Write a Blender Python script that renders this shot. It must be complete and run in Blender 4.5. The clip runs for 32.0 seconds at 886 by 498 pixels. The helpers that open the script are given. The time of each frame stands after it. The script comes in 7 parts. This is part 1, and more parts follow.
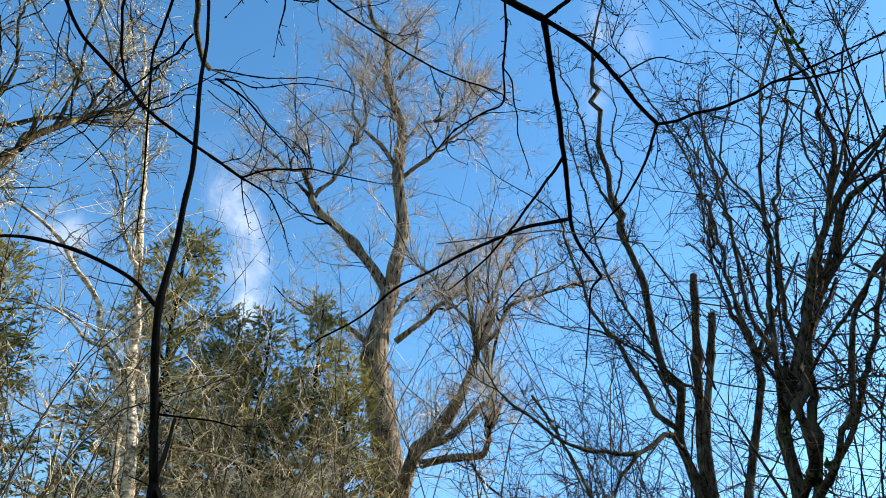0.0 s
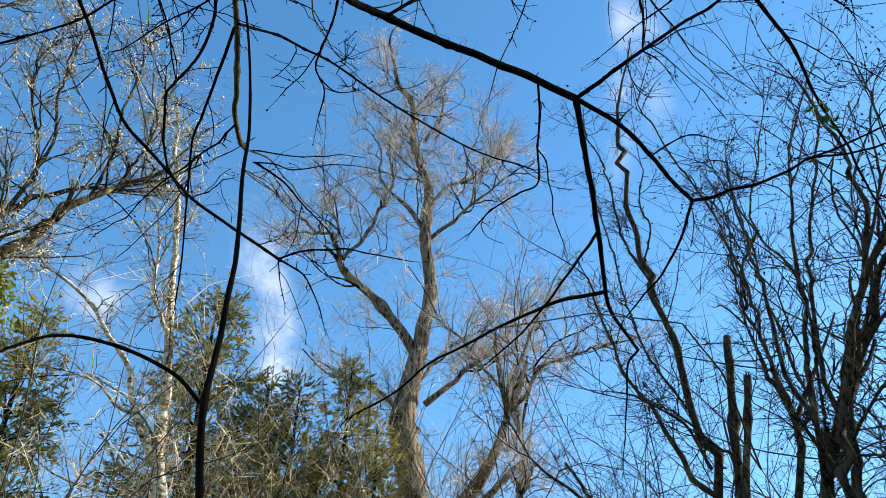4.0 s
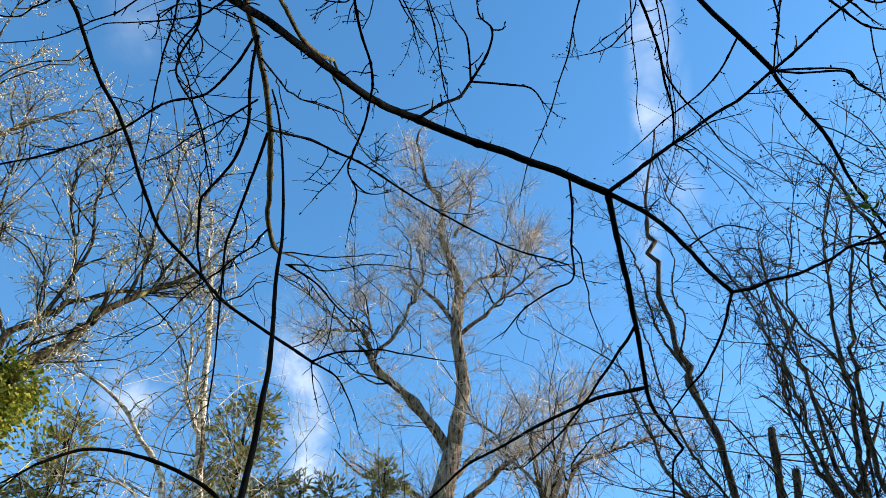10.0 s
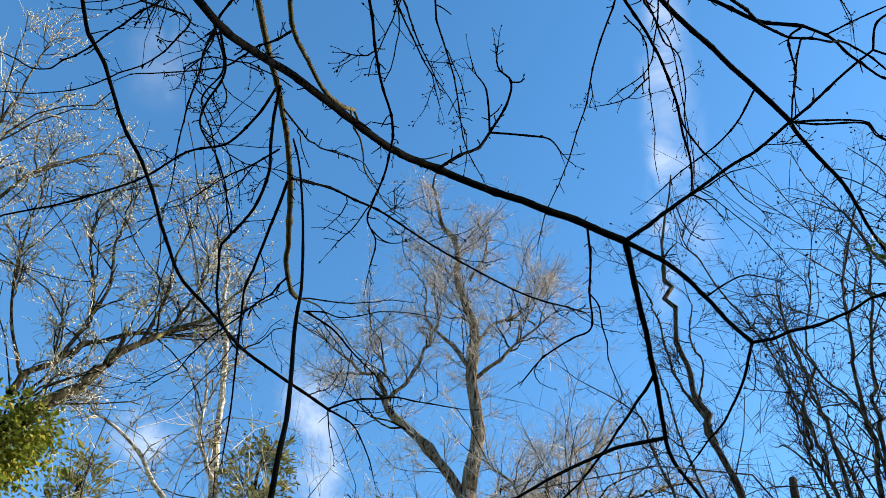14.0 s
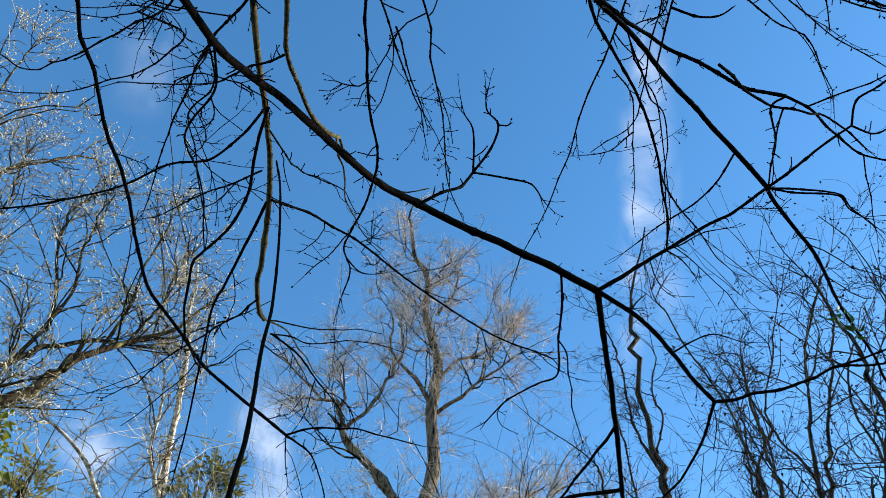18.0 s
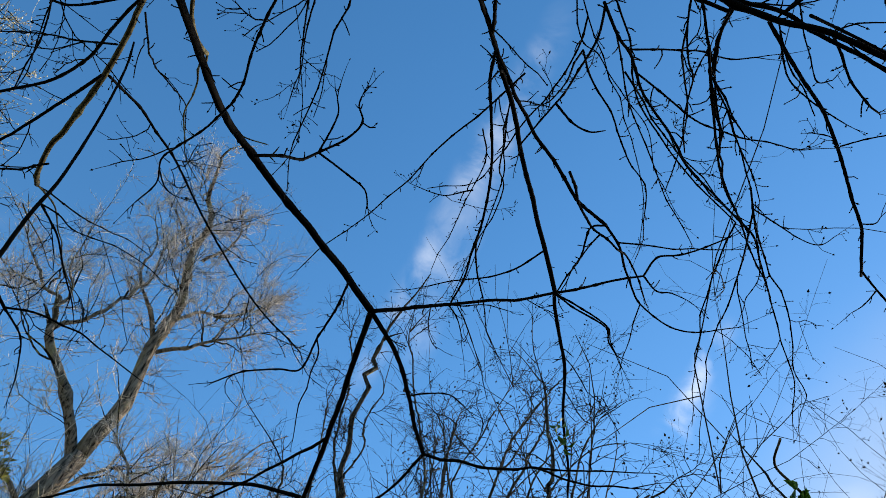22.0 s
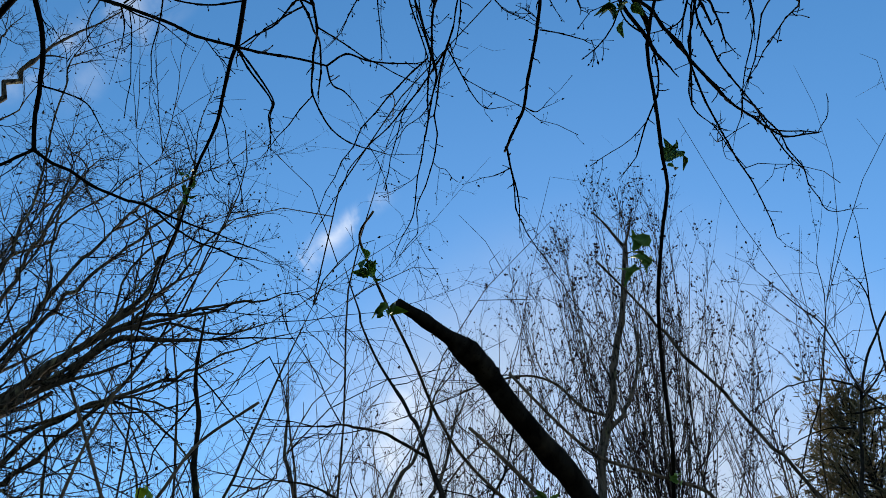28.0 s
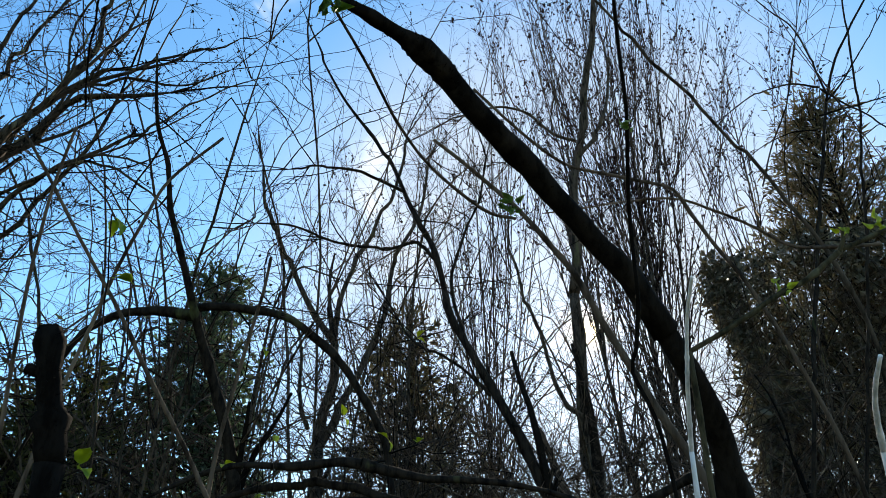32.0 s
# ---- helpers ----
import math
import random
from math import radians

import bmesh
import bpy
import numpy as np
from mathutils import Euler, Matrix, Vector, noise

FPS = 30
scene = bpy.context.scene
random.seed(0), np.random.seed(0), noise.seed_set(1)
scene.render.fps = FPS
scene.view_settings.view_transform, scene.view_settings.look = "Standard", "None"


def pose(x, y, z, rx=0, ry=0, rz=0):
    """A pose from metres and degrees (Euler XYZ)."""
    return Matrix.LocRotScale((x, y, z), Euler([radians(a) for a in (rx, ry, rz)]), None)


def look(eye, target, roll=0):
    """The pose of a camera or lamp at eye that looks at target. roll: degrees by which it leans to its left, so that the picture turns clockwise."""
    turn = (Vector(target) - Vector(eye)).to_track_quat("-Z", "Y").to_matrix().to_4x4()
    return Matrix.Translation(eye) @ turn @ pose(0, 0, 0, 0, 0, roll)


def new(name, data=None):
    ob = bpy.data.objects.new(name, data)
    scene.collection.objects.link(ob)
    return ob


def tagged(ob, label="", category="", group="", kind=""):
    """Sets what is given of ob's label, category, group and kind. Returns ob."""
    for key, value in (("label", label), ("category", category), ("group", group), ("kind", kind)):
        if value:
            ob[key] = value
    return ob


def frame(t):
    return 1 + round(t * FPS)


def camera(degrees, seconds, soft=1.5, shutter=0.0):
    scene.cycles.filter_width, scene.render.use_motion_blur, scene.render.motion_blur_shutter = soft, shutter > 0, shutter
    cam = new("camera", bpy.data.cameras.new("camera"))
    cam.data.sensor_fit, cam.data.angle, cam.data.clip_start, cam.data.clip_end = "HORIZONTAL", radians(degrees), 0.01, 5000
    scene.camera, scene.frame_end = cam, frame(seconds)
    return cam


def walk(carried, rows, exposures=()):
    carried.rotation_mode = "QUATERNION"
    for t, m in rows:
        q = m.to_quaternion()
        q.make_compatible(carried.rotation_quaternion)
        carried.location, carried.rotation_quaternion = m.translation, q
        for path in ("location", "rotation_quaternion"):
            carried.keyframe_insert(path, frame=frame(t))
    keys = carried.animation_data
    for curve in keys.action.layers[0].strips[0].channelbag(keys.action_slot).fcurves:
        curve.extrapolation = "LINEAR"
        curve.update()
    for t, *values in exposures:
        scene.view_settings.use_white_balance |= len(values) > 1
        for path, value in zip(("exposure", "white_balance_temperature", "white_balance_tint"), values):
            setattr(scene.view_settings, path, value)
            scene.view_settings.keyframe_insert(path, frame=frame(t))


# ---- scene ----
cam = camera(55.90, 32.0, soft=0.2)
ROWS = [
    (0.0, 0.0000, 0.0000, 1.6000, 128.00, 0.00, -0.00),
    (0.5, -0.0020, -0.0008, 1.5996, 128.33, -0.14, 0.34),
    (1.0, -0.0034, -0.0046, 1.6024, 128.71, -0.25, 0.62),
    (1.5, -0.0045, -0.0105, 1.6076, 129.37, -0.29, 0.84),
    (2.0, -0.0103, -0.0156, 1.6163, 130.07, -0.41, 1.05),
    (2.5, -0.0177, -0.0177, 1.6239, 130.71, -0.50, 1.08),
    (4.5, -0.0287, -0.0445, 1.6487, 132.57, -0.67, 2.22),
    (5.0, -0.0359, -0.0502, 1.6555, 133.35, -0.67, 2.59),
    (5.5, -0.0431, -0.0512, 1.6606, 134.47, -0.68, 2.97),
    (6.0, -0.0449, -0.0496, 1.6628, 135.17, -0.69, 3.37),
    (6.5, -0.0454, -0.0455, 1.6632, 135.31, -0.80, 3.79),
    (7.0, -0.0454, -0.0424, 1.6650, 136.15, -0.87, 4.15),
    (7.5, -0.0466, -0.0352, 1.6698, 136.73, -0.95, 4.10),
    (8.0, -0.0388, -0.0369, 1.6739, 137.53, -1.00, 4.05),
    (8.5, -0.0361, -0.0389, 1.6738, 137.81, -1.04, 4.09),
    (9.0, -0.0360, -0.0387, 1.6739, 138.04, -1.03, 4.11),
    (9.5, -0.0377, -0.0344, 1.6734, 138.29, -1.03, 4.11),
    (10.0, -0.0359, -0.0250, 1.6694, 138.47, -1.13, 4.28),
    (10.5, -0.0333, -0.0254, 1.6684, 138.76, -1.20, 4.52),
    (11.0, -0.0347, -0.0314, 1.6709, 139.11, -1.35, 4.67),
    (11.5, -0.0386, -0.0313, 1.6700, 139.31, -1.55, 4.87),
    (12.0, -0.0392, -0.0303, 1.6720, 139.62, -1.69, 4.96),
    (12.5, -0.0367, -0.0319, 1.6733, 140.05, -1.89, 4.99),
    (13.0, -0.0370, -0.0338, 1.6750, 140.61, -1.93, 5.02),
    (13.5, -0.0403, -0.0367, 1.6757, 140.94, -2.08, 4.85),
    (14.0, -0.0418, -0.0386, 1.6749, 141.40, -2.16, 4.69),
    (14.5, -0.0413, -0.0402, 1.6733, 141.68, -2.27, 4.56),
    (16.5, -0.0414, -0.0425, 1.6742, 142.86, -2.44, 3.87),
    (17.0, -0.0453, -0.0393, 1.6757, 143.06, -2.45, 3.58),
    (17.5, -0.0458, -0.0434, 1.6775, 143.44, -2.65, 2.69),
    (18.0, -0.0492, -0.0452, 1.6775, 143.91, -3.58, -0.35),
    (18.5, -0.0565, -0.0419, 1.6749, 144.35, -3.77, -5.48),
    (19.0, -0.0629, -0.0350, 1.6731, 144.75, -4.39, -9.95),
    (19.5, -0.0701, -0.0258, 1.6684, 144.94, -5.12, -13.79),
    (20.0, -0.0695, -0.0242, 1.6615, 145.05, -5.76, -16.89),
    (20.5, -0.0720, -0.0325, 1.6544, 145.32, -6.30, -19.97),
    (21.0, -0.0736, -0.0421, 1.6521, 145.72, -6.22, -23.36),
    (21.5, -0.0799, -0.0493, 1.6533, 146.22, -6.76, -26.35),
    (22.0, -0.0853, -0.0510, 1.6518, 146.95, -7.07, -30.57),
    (22.5, -0.0864, -0.0530, 1.6510, 147.97, -6.46, -34.69),
    (23.0, -0.0860, -0.0561, 1.6542, 148.95, -6.31, -38.46),
    (23.5, -0.0761, -0.0605, 1.6603, 149.67, -5.77, -43.19),
    (24.0, -0.0691, -0.0610, 1.6629, 150.30, -5.20, -48.21),
    (24.5, -0.0658, -0.0580, 1.6598, 151.05, -5.68, -52.69),
    (26.5, -0.0220, -0.0248, 1.5962, 146.57, -4.48, -61.63),
    (27.0, -0.0056, -0.0243, 1.5863, 143.24, -4.08, -62.02),
    (27.5, 0.0045, -0.0271, 1.5838, 140.41, -3.99, -62.31),
    (28.0, 0.0140, -0.0230, 1.5814, 137.87, -3.69, -62.48),
    (28.5, 0.0260, -0.0210, 1.5760, 135.52, -3.42, -62.70),
    (29.0, 0.0432, -0.0279, 1.5723, 132.42, -2.88, -62.87),
    (29.5, 0.0548, -0.0232, 1.5746, 129.97, -2.35, -63.00),
    (30.0, 0.0602, -0.0235, 1.5679, 127.00, -1.50, -62.78),
    (30.5, 0.0596, -0.0287, 1.5619, 125.06, -0.77, -62.49),
    (31.0, 0.0628, -0.0249, 1.5628, 123.94, -0.28, -62.12),
    (31.5, 0.0667, -0.0219, 1.5572, 122.48, 0.07, -61.79),
    (32.0, 0.0753, -0.0156, 1.5536, 120.28, 0.62, -61.33),
]
walk(cam, [(t, pose(x, y, z, rx, ry, rz)) for t, x, y, z, rx, ry, rz in ROWS], [(0.0, 1.2, 6900, 10), (9.0, 1.22, 6800, 10), (17.0, 1.08, 6600, 10), (21.0, 0.85, 6500, 10), (22.0, 0.75, 6500, 10), (23.0, 0.72, 6400, 10), (26.5, 0.6, 6500, 10), (30.0, 0.62, 6900, 10), (32.0, 1.0, 7200, 10)])

# world: clear spring sky with thin wisps of cloud, low sun behind the thicket
SUN_AZ, SUN_EL = 72.4, 24.1
SUN_DIR = Vector((math.sin(radians(SUN_AZ)) * math.cos(radians(SUN_EL)), math.cos(radians(SUN_AZ)) * math.cos(radians(SUN_EL)), math.sin(radians(SUN_EL))))
world = bpy.data.worlds.new("sky")
scene.world = world
world.use_nodes = True
wn, wl = world.node_tree.nodes, world.node_tree.links
wn.clear()


def chain(op, a, b=None, clamp=False):
    n = wn.new("ShaderNodeMath")
    n.operation, n.use_clamp = op, clamp
    for i, x in enumerate((a, b)):
        if x is None:
            continue
        if isinstance(x, (int, float)):
            n.inputs[i].default_value = x
        else:
            wl.new(x, n.inputs[i])
    return n.outputs[0]


def ramp01(x, lo, hi):
    n = wn.new("ShaderNodeMapRange")
    n.interpolation_type = "SMOOTHSTEP"
    wl.new(x, n.inputs[0])
    n.inputs[1].default_value, n.inputs[2].default_value = lo, hi
    return n.outputs[0]


sky = wn.new("ShaderNodeTexSky")
sky.sky_type, sky.sun_disc = "NISHITA", False
sky.sun_elevation, sky.sun_rotation = radians(SUN_EL), radians(SUN_AZ)
sky.air_density, sky.dust_density, sky.ozone_density = (1.0, 0.1, 1.0)
coord = wn.new("ShaderNodeTexCoord")


def compass(az, el):
    return Vector((math.sin(radians(az)) * math.cos(radians(el)), math.cos(radians(az)) * math.cos(radians(el)), math.sin(radians(el))))


def dot_with(v):
    n = wn.new("ShaderNodeVectorMath")
    n.operation = "DOT_PRODUCT"
    wl.new(coord.outputs["Generated"], n.inputs[0])
    n.inputs[1].default_value = v
    return n.outputs["Value"]


def cloud_noise(scale, detail):
    n = wn.new("ShaderNodeTexNoise")
    wl.new(coord.outputs["Generated"], n.inputs["Vector"])
    n.inputs["Scale"].default_value, n.inputs["Detail"].default_value = scale, detail
    n.inputs["Roughness"].default_value, n.inputs["Distortion"].default_value = 0.55, 0.6
    return n.outputs["Fac"]


fine, broad = cloud_noise(16, 7), cloud_noise(5, 5)


def wisp(a, b, width, thick):
    """A streak of thin cloud between two directions (azimuth, elevation)."""
    a, b = compass(*a), compass(*b)
    across, along, mid = a.cross(b).normalized(), (b - a).normalized(), (a + b) / 2
    half = (b - a).length / 2
    off = chain("ADD", dot_with(across), chain("MULTIPLY", chain("SUBTRACT", broad, 0.5), width * 2.2))
    body = ramp01(chain("ABSOLUTE", off), width * 1.2, 0.0)
    ends = ramp01(chain("ABSOLUTE", chain("SUBTRACT", dot_with(along), mid.dot(along))), half * 1.25, half * 0.55)
    front = chain("GREATER_THAN", dot_with(mid), 0.3)
    grain = chain("MULTIPLY", ramp01(fine, 0.36, 0.75), ramp01(broad, 0.25, 0.65))
    return chain("MULTIPLY", chain("MULTIPLY", chain("MULTIPLY", body, ends), chain("MULTIPLY", grain, front)), thick)


veil = chain("MULTIPLY", ramp01(dot_with(SUN_DIR), 0.88, 0.997), chain("MULTIPLY", ramp01(broad, 0.0, 0.7), 0.85))
cover = 0.0
for a, b, width, thick in (
    ((-20.0, 43.2), (-14.6, 31.0), 0.034, 0.85),
    ((-32.7, 35.8), (-28.0, 34.4), 0.036, 0.5),
    ((-47.8, 59.9), (-40.7, 54.9), 0.05, 0.12),
    ((32.6, 72.4), (18.9, 46.8), 0.022, 0.2),
    ((29.6, 70.2), (14.5, 45.2), 0.024, 0.36),
    ((44.6, 44.6), (51.8, 51.0), 0.017, 0.5),
    ((47.9, 47.9), (43.8, 43.9), 0.03, 0.2),
    ((58.0, 39.5), (54.0, 32.0), 0.05, 0.5),
    ((62.0, 33.0), (52.0, 27.0), 0.05, 0.4),
):
    cover = chain("ADD", cover, wisp(a, b, width, thick), True)
haze = wn.new("ShaderNodeMix")
haze.data_type = "RGBA"
wl.new(veil, haze.inputs[0])
haze.inputs[7].default_value = (2.6, 2.95, 3.35, 1)
mix = wn.new("ShaderNodeMix")
mix.data_type = "RGBA"
wl.new(cover, mix.inputs[0])
deep = wn.new("ShaderNodeHueSaturation")
deep.inputs["Hue"].default_value, deep.inputs["Saturation"].default_value = 0.4985, 1.33
wl.new(sky.outputs[0], deep.inputs["Color"])
wl.new(deep.outputs[0], haze.inputs[6])
wl.new(haze.outputs[2], mix.inputs[6])
mix.inputs[7].default_value = (5.7, 5.7, 5.7, 1)
glare = wn.new("ShaderNodeMix")
glare.data_type = "RGBA"
facing = chain("MAXIMUM", dot_with(SUN_DIR), 0.0)
wl.new(chain("ADD", chain("POWER", facing, 45000.0), chain("MULTIPLY", chain("POWER", facing, 3500.0), 0.045), True), glare.inputs[0])
wl.new(mix.outputs[2], glare.inputs[6])
glare.inputs[7].default_value = (110, 88, 56, 1)
back = wn.new("ShaderNodeBackground")
wl.new(glare.outputs[2], back.inputs[0])
back.inputs[1].default_value = 0.15
wout = wn.new("ShaderNodeOutputWorld")
wl.new(back.outputs[0], wout.inputs[0])

sun = new("sun", bpy.data.lights.new("sun", "SUN"))
sun.data.energy, sun.data.angle, sun.data.color = 5.0, radians(0.55), (1.0, 0.90, 0.76)
sun.matrix_world = look(SUN_DIR * 50, (0, 0, 0))

# ---- shape helpers ----
rng = np.random.default_rng(7)


def unit(v):
    return v / np.maximum(np.linalg.norm(v, axis=-1, keepdims=True), 1e-9)


def mesh_of(name, verts, faces, mats, smooth=True):
    me = bpy.data.meshes.new(name)
    verts, faces = np.asarray(verts, np.float32), np.asarray(faces, np.int32)
    n, k = faces.shape
    me.vertices.add(len(verts))
    me.vertices.foreach_set("co", verts.ravel())
    me.loops.add(n * k)
    me.loops.foreach_set("vertex_index", faces.ravel())
    me.polygons.add(n)
    me.polygons.foreach_set("loop_start", np.arange(0, n * k, k, dtype=np.int32))
    me.polygons.foreach_set("use_smooth", np.full(n, smooth))
    me.update(calc_edges=True)
    me.materials.append(mats)
    return me


def tubes(pts, rad, sides):
    """Many tapered tubes at once: pts (n, k, 3), rad (n, k)."""
    n, k, _ = pts.shape
    tan = np.empty_like(pts)
    tan[:, 1:-1] = pts[:, 2:] - pts[:, :-2]
    tan[:, 0], tan[:, -1] = pts[:, 1] - pts[:, 0], pts[:, -1] - pts[:, -2]
    tan = unit(tan)
    mean = unit(pts[:, -1] - pts[:, 0])
    ref = np.where(np.abs(mean[:, 2:3]) < 0.8, np.array([[0, 0, 1.0]]), np.array([[1.0, 0, 0]]))[:, None, :]
    a = unit(np.cross(tan, ref))
    b = np.cross(tan, a)
    ang = np.arange(sides) * 2 * np.pi / sides
    ring = a[:, :, None, :] * np.cos(ang)[None, None, :, None] + b[:, :, None, :] * np.sin(ang)[None, None, :, None]
    verts = (pts[:, :, None, :] + ring * rad[:, :, None, None]).reshape(-1, 3)
    i, j, s = np.meshgrid(np.arange(n), np.arange(k - 1), np.arange(sides), indexing="ij")
    s2 = (s + 1) % sides
    base, up = (i * k + j) * sides, (i * k + j + 1) * sides
    faces = np.stack([base + s, base + s2, up + s2, up + s], -1).reshape(-1, 4)
    return verts, faces


def merge(pieces):
    vs, fs, at = [], [], 0
    for v, f in pieces:
        vs.append(v)
        fs.append(f + at)
        at += len(v)
    return np.concatenate(vs), np.concatenate(fs)


def smooth_line(ctrl, step):
    """A Catmull-Rom line through the bends of a limb, at even steps; columns x, y, z, radius."""
    c = np.asarray(ctrl, float)
    if len(c) == 2:
        c = np.array([c[0], (c[0] + c[1]) / 2, c[1]])
    p = np.concatenate([[2 * c[0] - c[1]], c, [2 * c[-1] - c[-2]]])
    out = []
    for i in range(1, len(p) - 2):
        m = max(2, int(np.linalg.norm(p[i + 1, :3] - p[i, :3]) / step))
        t = np.linspace(0, 1, m, endpoint=False)[:, None]
        a, b, d, e = p[i - 1], p[i], p[i + 1], p[i + 2]
        out.append(0.5 * (2 * b + (d - a) * t + (2 * a - 5 * b + 4 * d - e) * t * t + (3 * b - a - 3 * d + e) * t ** 3))
    out.append(c[-1:])
    return np.concatenate(out)


def part(name, mesh, parent, label="", kind=""):
    ob = new(name, mesh)
    ob.parent = parent
    return tagged(ob, label, kind=kind)


def thing(name, label, category, at=(0, 0, 0), group="", kind=""):
    ob = new(name)
    ob.location = at
    ob.empty_display_size = 0.2
    return tagged(ob, label, category, group, kind)


GROWN = {}
# how crooked the limbs of each bark grow: sideways steps at the kinks, in radii
CROOKED = {"grey_green_bark": 0.75, "lichen_covered_bark": 0.6, "pale_birch_bark": 0.55, "furrowed_poplar_bark": 0.7, "grey_brown_stem_bark": 0.55, "dark_brown_bark": 0.4}


def limb(tree, r0, r1, *bends, mat=None, name="branch", knots=0.25, label="", tip=True, sides=9, wobble=1.0, nodes=0.0, cuts=60, crook=None):
    """A tapering limb through its bends, kinked where side shoots leave it, with swellings there."""
    crook = CROOKED.get(mat.name, 0.0) if crook is None else crook
    if nodes:
        r0, r1 = r0 * 0.9, r1 * (0.9 if r1 > 0.0034 else 0.7)
    c = np.array([(*b, r0 + (r1 - r0) * i / (len(bends) - 1)) for i, b in enumerate(bends)])
    span = np.linalg.norm(np.diff(c[:, :3], axis=0), axis=1).sum()
    sides = 8 if nodes else sides
    step = max(span / (110 if nodes else cuts), min(r0 * 2.5, span / 12))
    line = smooth_line(c, step)
    n = len(line)
    s = np.concatenate([[0], np.cumsum(np.linalg.norm(np.diff(line[:, :3], axis=0), axis=1))])
    fat = max(r0, r1)
    if nodes and tree.name in GROWN and name == "branch":
        # the thick end grows out of the nearest limb
        near = np.concatenate([g[:, :3] for g in GROWN[tree.name]])
        end, pull = (line[0, :3], (1 - s / s[-1]) ** 2) if r0 >= r1 else (line[-1, :3], (s / s[-1]) ** 2)
        gap = near - end
        best = np.argmin((gap ** 2).sum(1))
        if np.linalg.norm(gap[best]) < 0.06:
            line[:, :3] += gap[best] * pull[:, None]
    pitch, amp = (nodes * (0.7 + 0.6 * rng.random()), 0.0026 if fat < 0.005 else 0.002) if nodes else (max(0.07, fat * 7), fat * crook)
    k = int(s[-1] / pitch) + 2
    at = np.concatenate([[0], np.sort(rng.random(k - 2)) * s[-1] if not nodes else np.linspace(0, s[-1], k)[1:-1], [s[-1]]])
    side = rng.normal(0, amp, (k, 3))
    side[0] = side[-1] = 0
    line[:, :3] += np.stack([np.interp(s, at, side[:, a]) for a in range(3)], 1)
    wig = rng.normal(0, 1, (n, 3)) * np.sin(np.linspace(0, np.pi, n))[:, None]
    line[:, :3] += wig * min(r0, r1 * 3) * 0.06 * wobble
    bump = 1 + knots * np.maximum(0, rng.normal(0, 0.5, n)) * (rng.random(n) < 0.3)
    rad = np.maximum(line[:, 3], 0.0004) * bump
    close = np.abs(s[:, None] - (at[1:-1] if k > 2 else at[:1] - 9)[None]).min(1)
    if nodes:
        rad = rad * (1 + (0.5 if fat < 0.004 else 0.16) * np.clip(1 - close / 0.006, 0, 1))
    elif crook:
        rad = rad * (1 + 0.22 * np.clip(1 - close / (2 * fat), 0, 1))
    if tip and r1 < 0.55 * r0:
        rad[-1] *= 0.45
    at = np.array(tree.location)
    v, f = tubes(line[None, :, :3] - at, rad[None], sides)
    caps = [[list(range((n - 1) * sides, n * sides))], [list(range(sides - 1, -1, -1))]]
    me = mesh_of(name, v, f, mat)
    bm = bmesh.new()
    bm.from_mesh(me)
    bm.verts.ensure_lookup_table()
    for (ring,) in caps:
        bm.faces.new([bm.verts[i] for i in ring])
    bm.to_mesh(me)
    bm.free()
    GROWN.setdefault(tree.name, []).append(line)
    return part(name, me, tree, label)


def starts(lines, per_metre, low=0.0, high=1.0):
    """Places along lines where shoots leave: points, tangents, radii, share of the way."""
    P, T, R, U = [], [], [], []
    for ln in lines:
        d = np.linalg.norm(np.diff(ln[:, :3], axis=0), axis=1)
        s = np.concatenate([[0], np.cumsum(d)])
        m = rng.poisson(s[-1] * per_metre * (high - low))
        u = np.sort(low + (high - low) * rng.random(m)) * s[-1]
        k = np.clip(np.searchsorted(s, u) - 1, 0, len(ln) - 2)
        w = ((u - s[k]) / np.maximum(d[k], 1e-9))[:, None]
        P.append(ln[k, :3] * (1 - w) + ln[k + 1, :3] * w)
        T.append(unit(ln[k + 1, :3] - ln[k, :3]))
        R.append(ln[k, 3])
        U.append(u / s[-1])
    return [np.concatenate(x) for x in (P, T, R, U)]


def shoots(P, T, R, U, length, radius, spread=0.9, rise=0.0, curl=0.25, knots=5, jitter=0.5, shrink=0.6, rise_in=0.0, end=0.5):
    """Twigs that leave at the given places; arrays (n, knots, 3) and (n, knots)."""
    n = len(P)
    side = unit(np.cross(T, rng.normal(0, 1, (n, 3))))
    spread = np.asarray(spread, float).reshape(-1, 1)
    d = unit(T * np.cos(spread) + side * np.sin(spread) + np.array([0, 0, rise_in]))
    L = length * (1 - shrink * U) * np.exp(rng.normal(0, jitter, n))
    L = np.clip(L, 0.15 * length, 2.2 * length)[:, None]
    bend = rng.normal(0, curl, (n, 3))
    pts, p = [P], P
    for i in range(knots - 1):
        d = unit(d + bend / knots + np.array([0, 0, rise / knots]) + rng.normal(0, curl * 0.8 / np.sqrt(knots), (n, 3)))
        p = p + d * L / (knots - 1)
        pts.append(p)
    pts = np.stack(pts, 1)
    r0 = np.minimum(np.broadcast_to(radius, (n,)), R * 0.75)
    rad = r0[:, None] * np.linspace(1, end, knots)[None]
    return pts, rad


def as_lines(pts, rad):
    return [np.concatenate([p, r[:, None]], 1) for p, r in zip(pts, rad)]


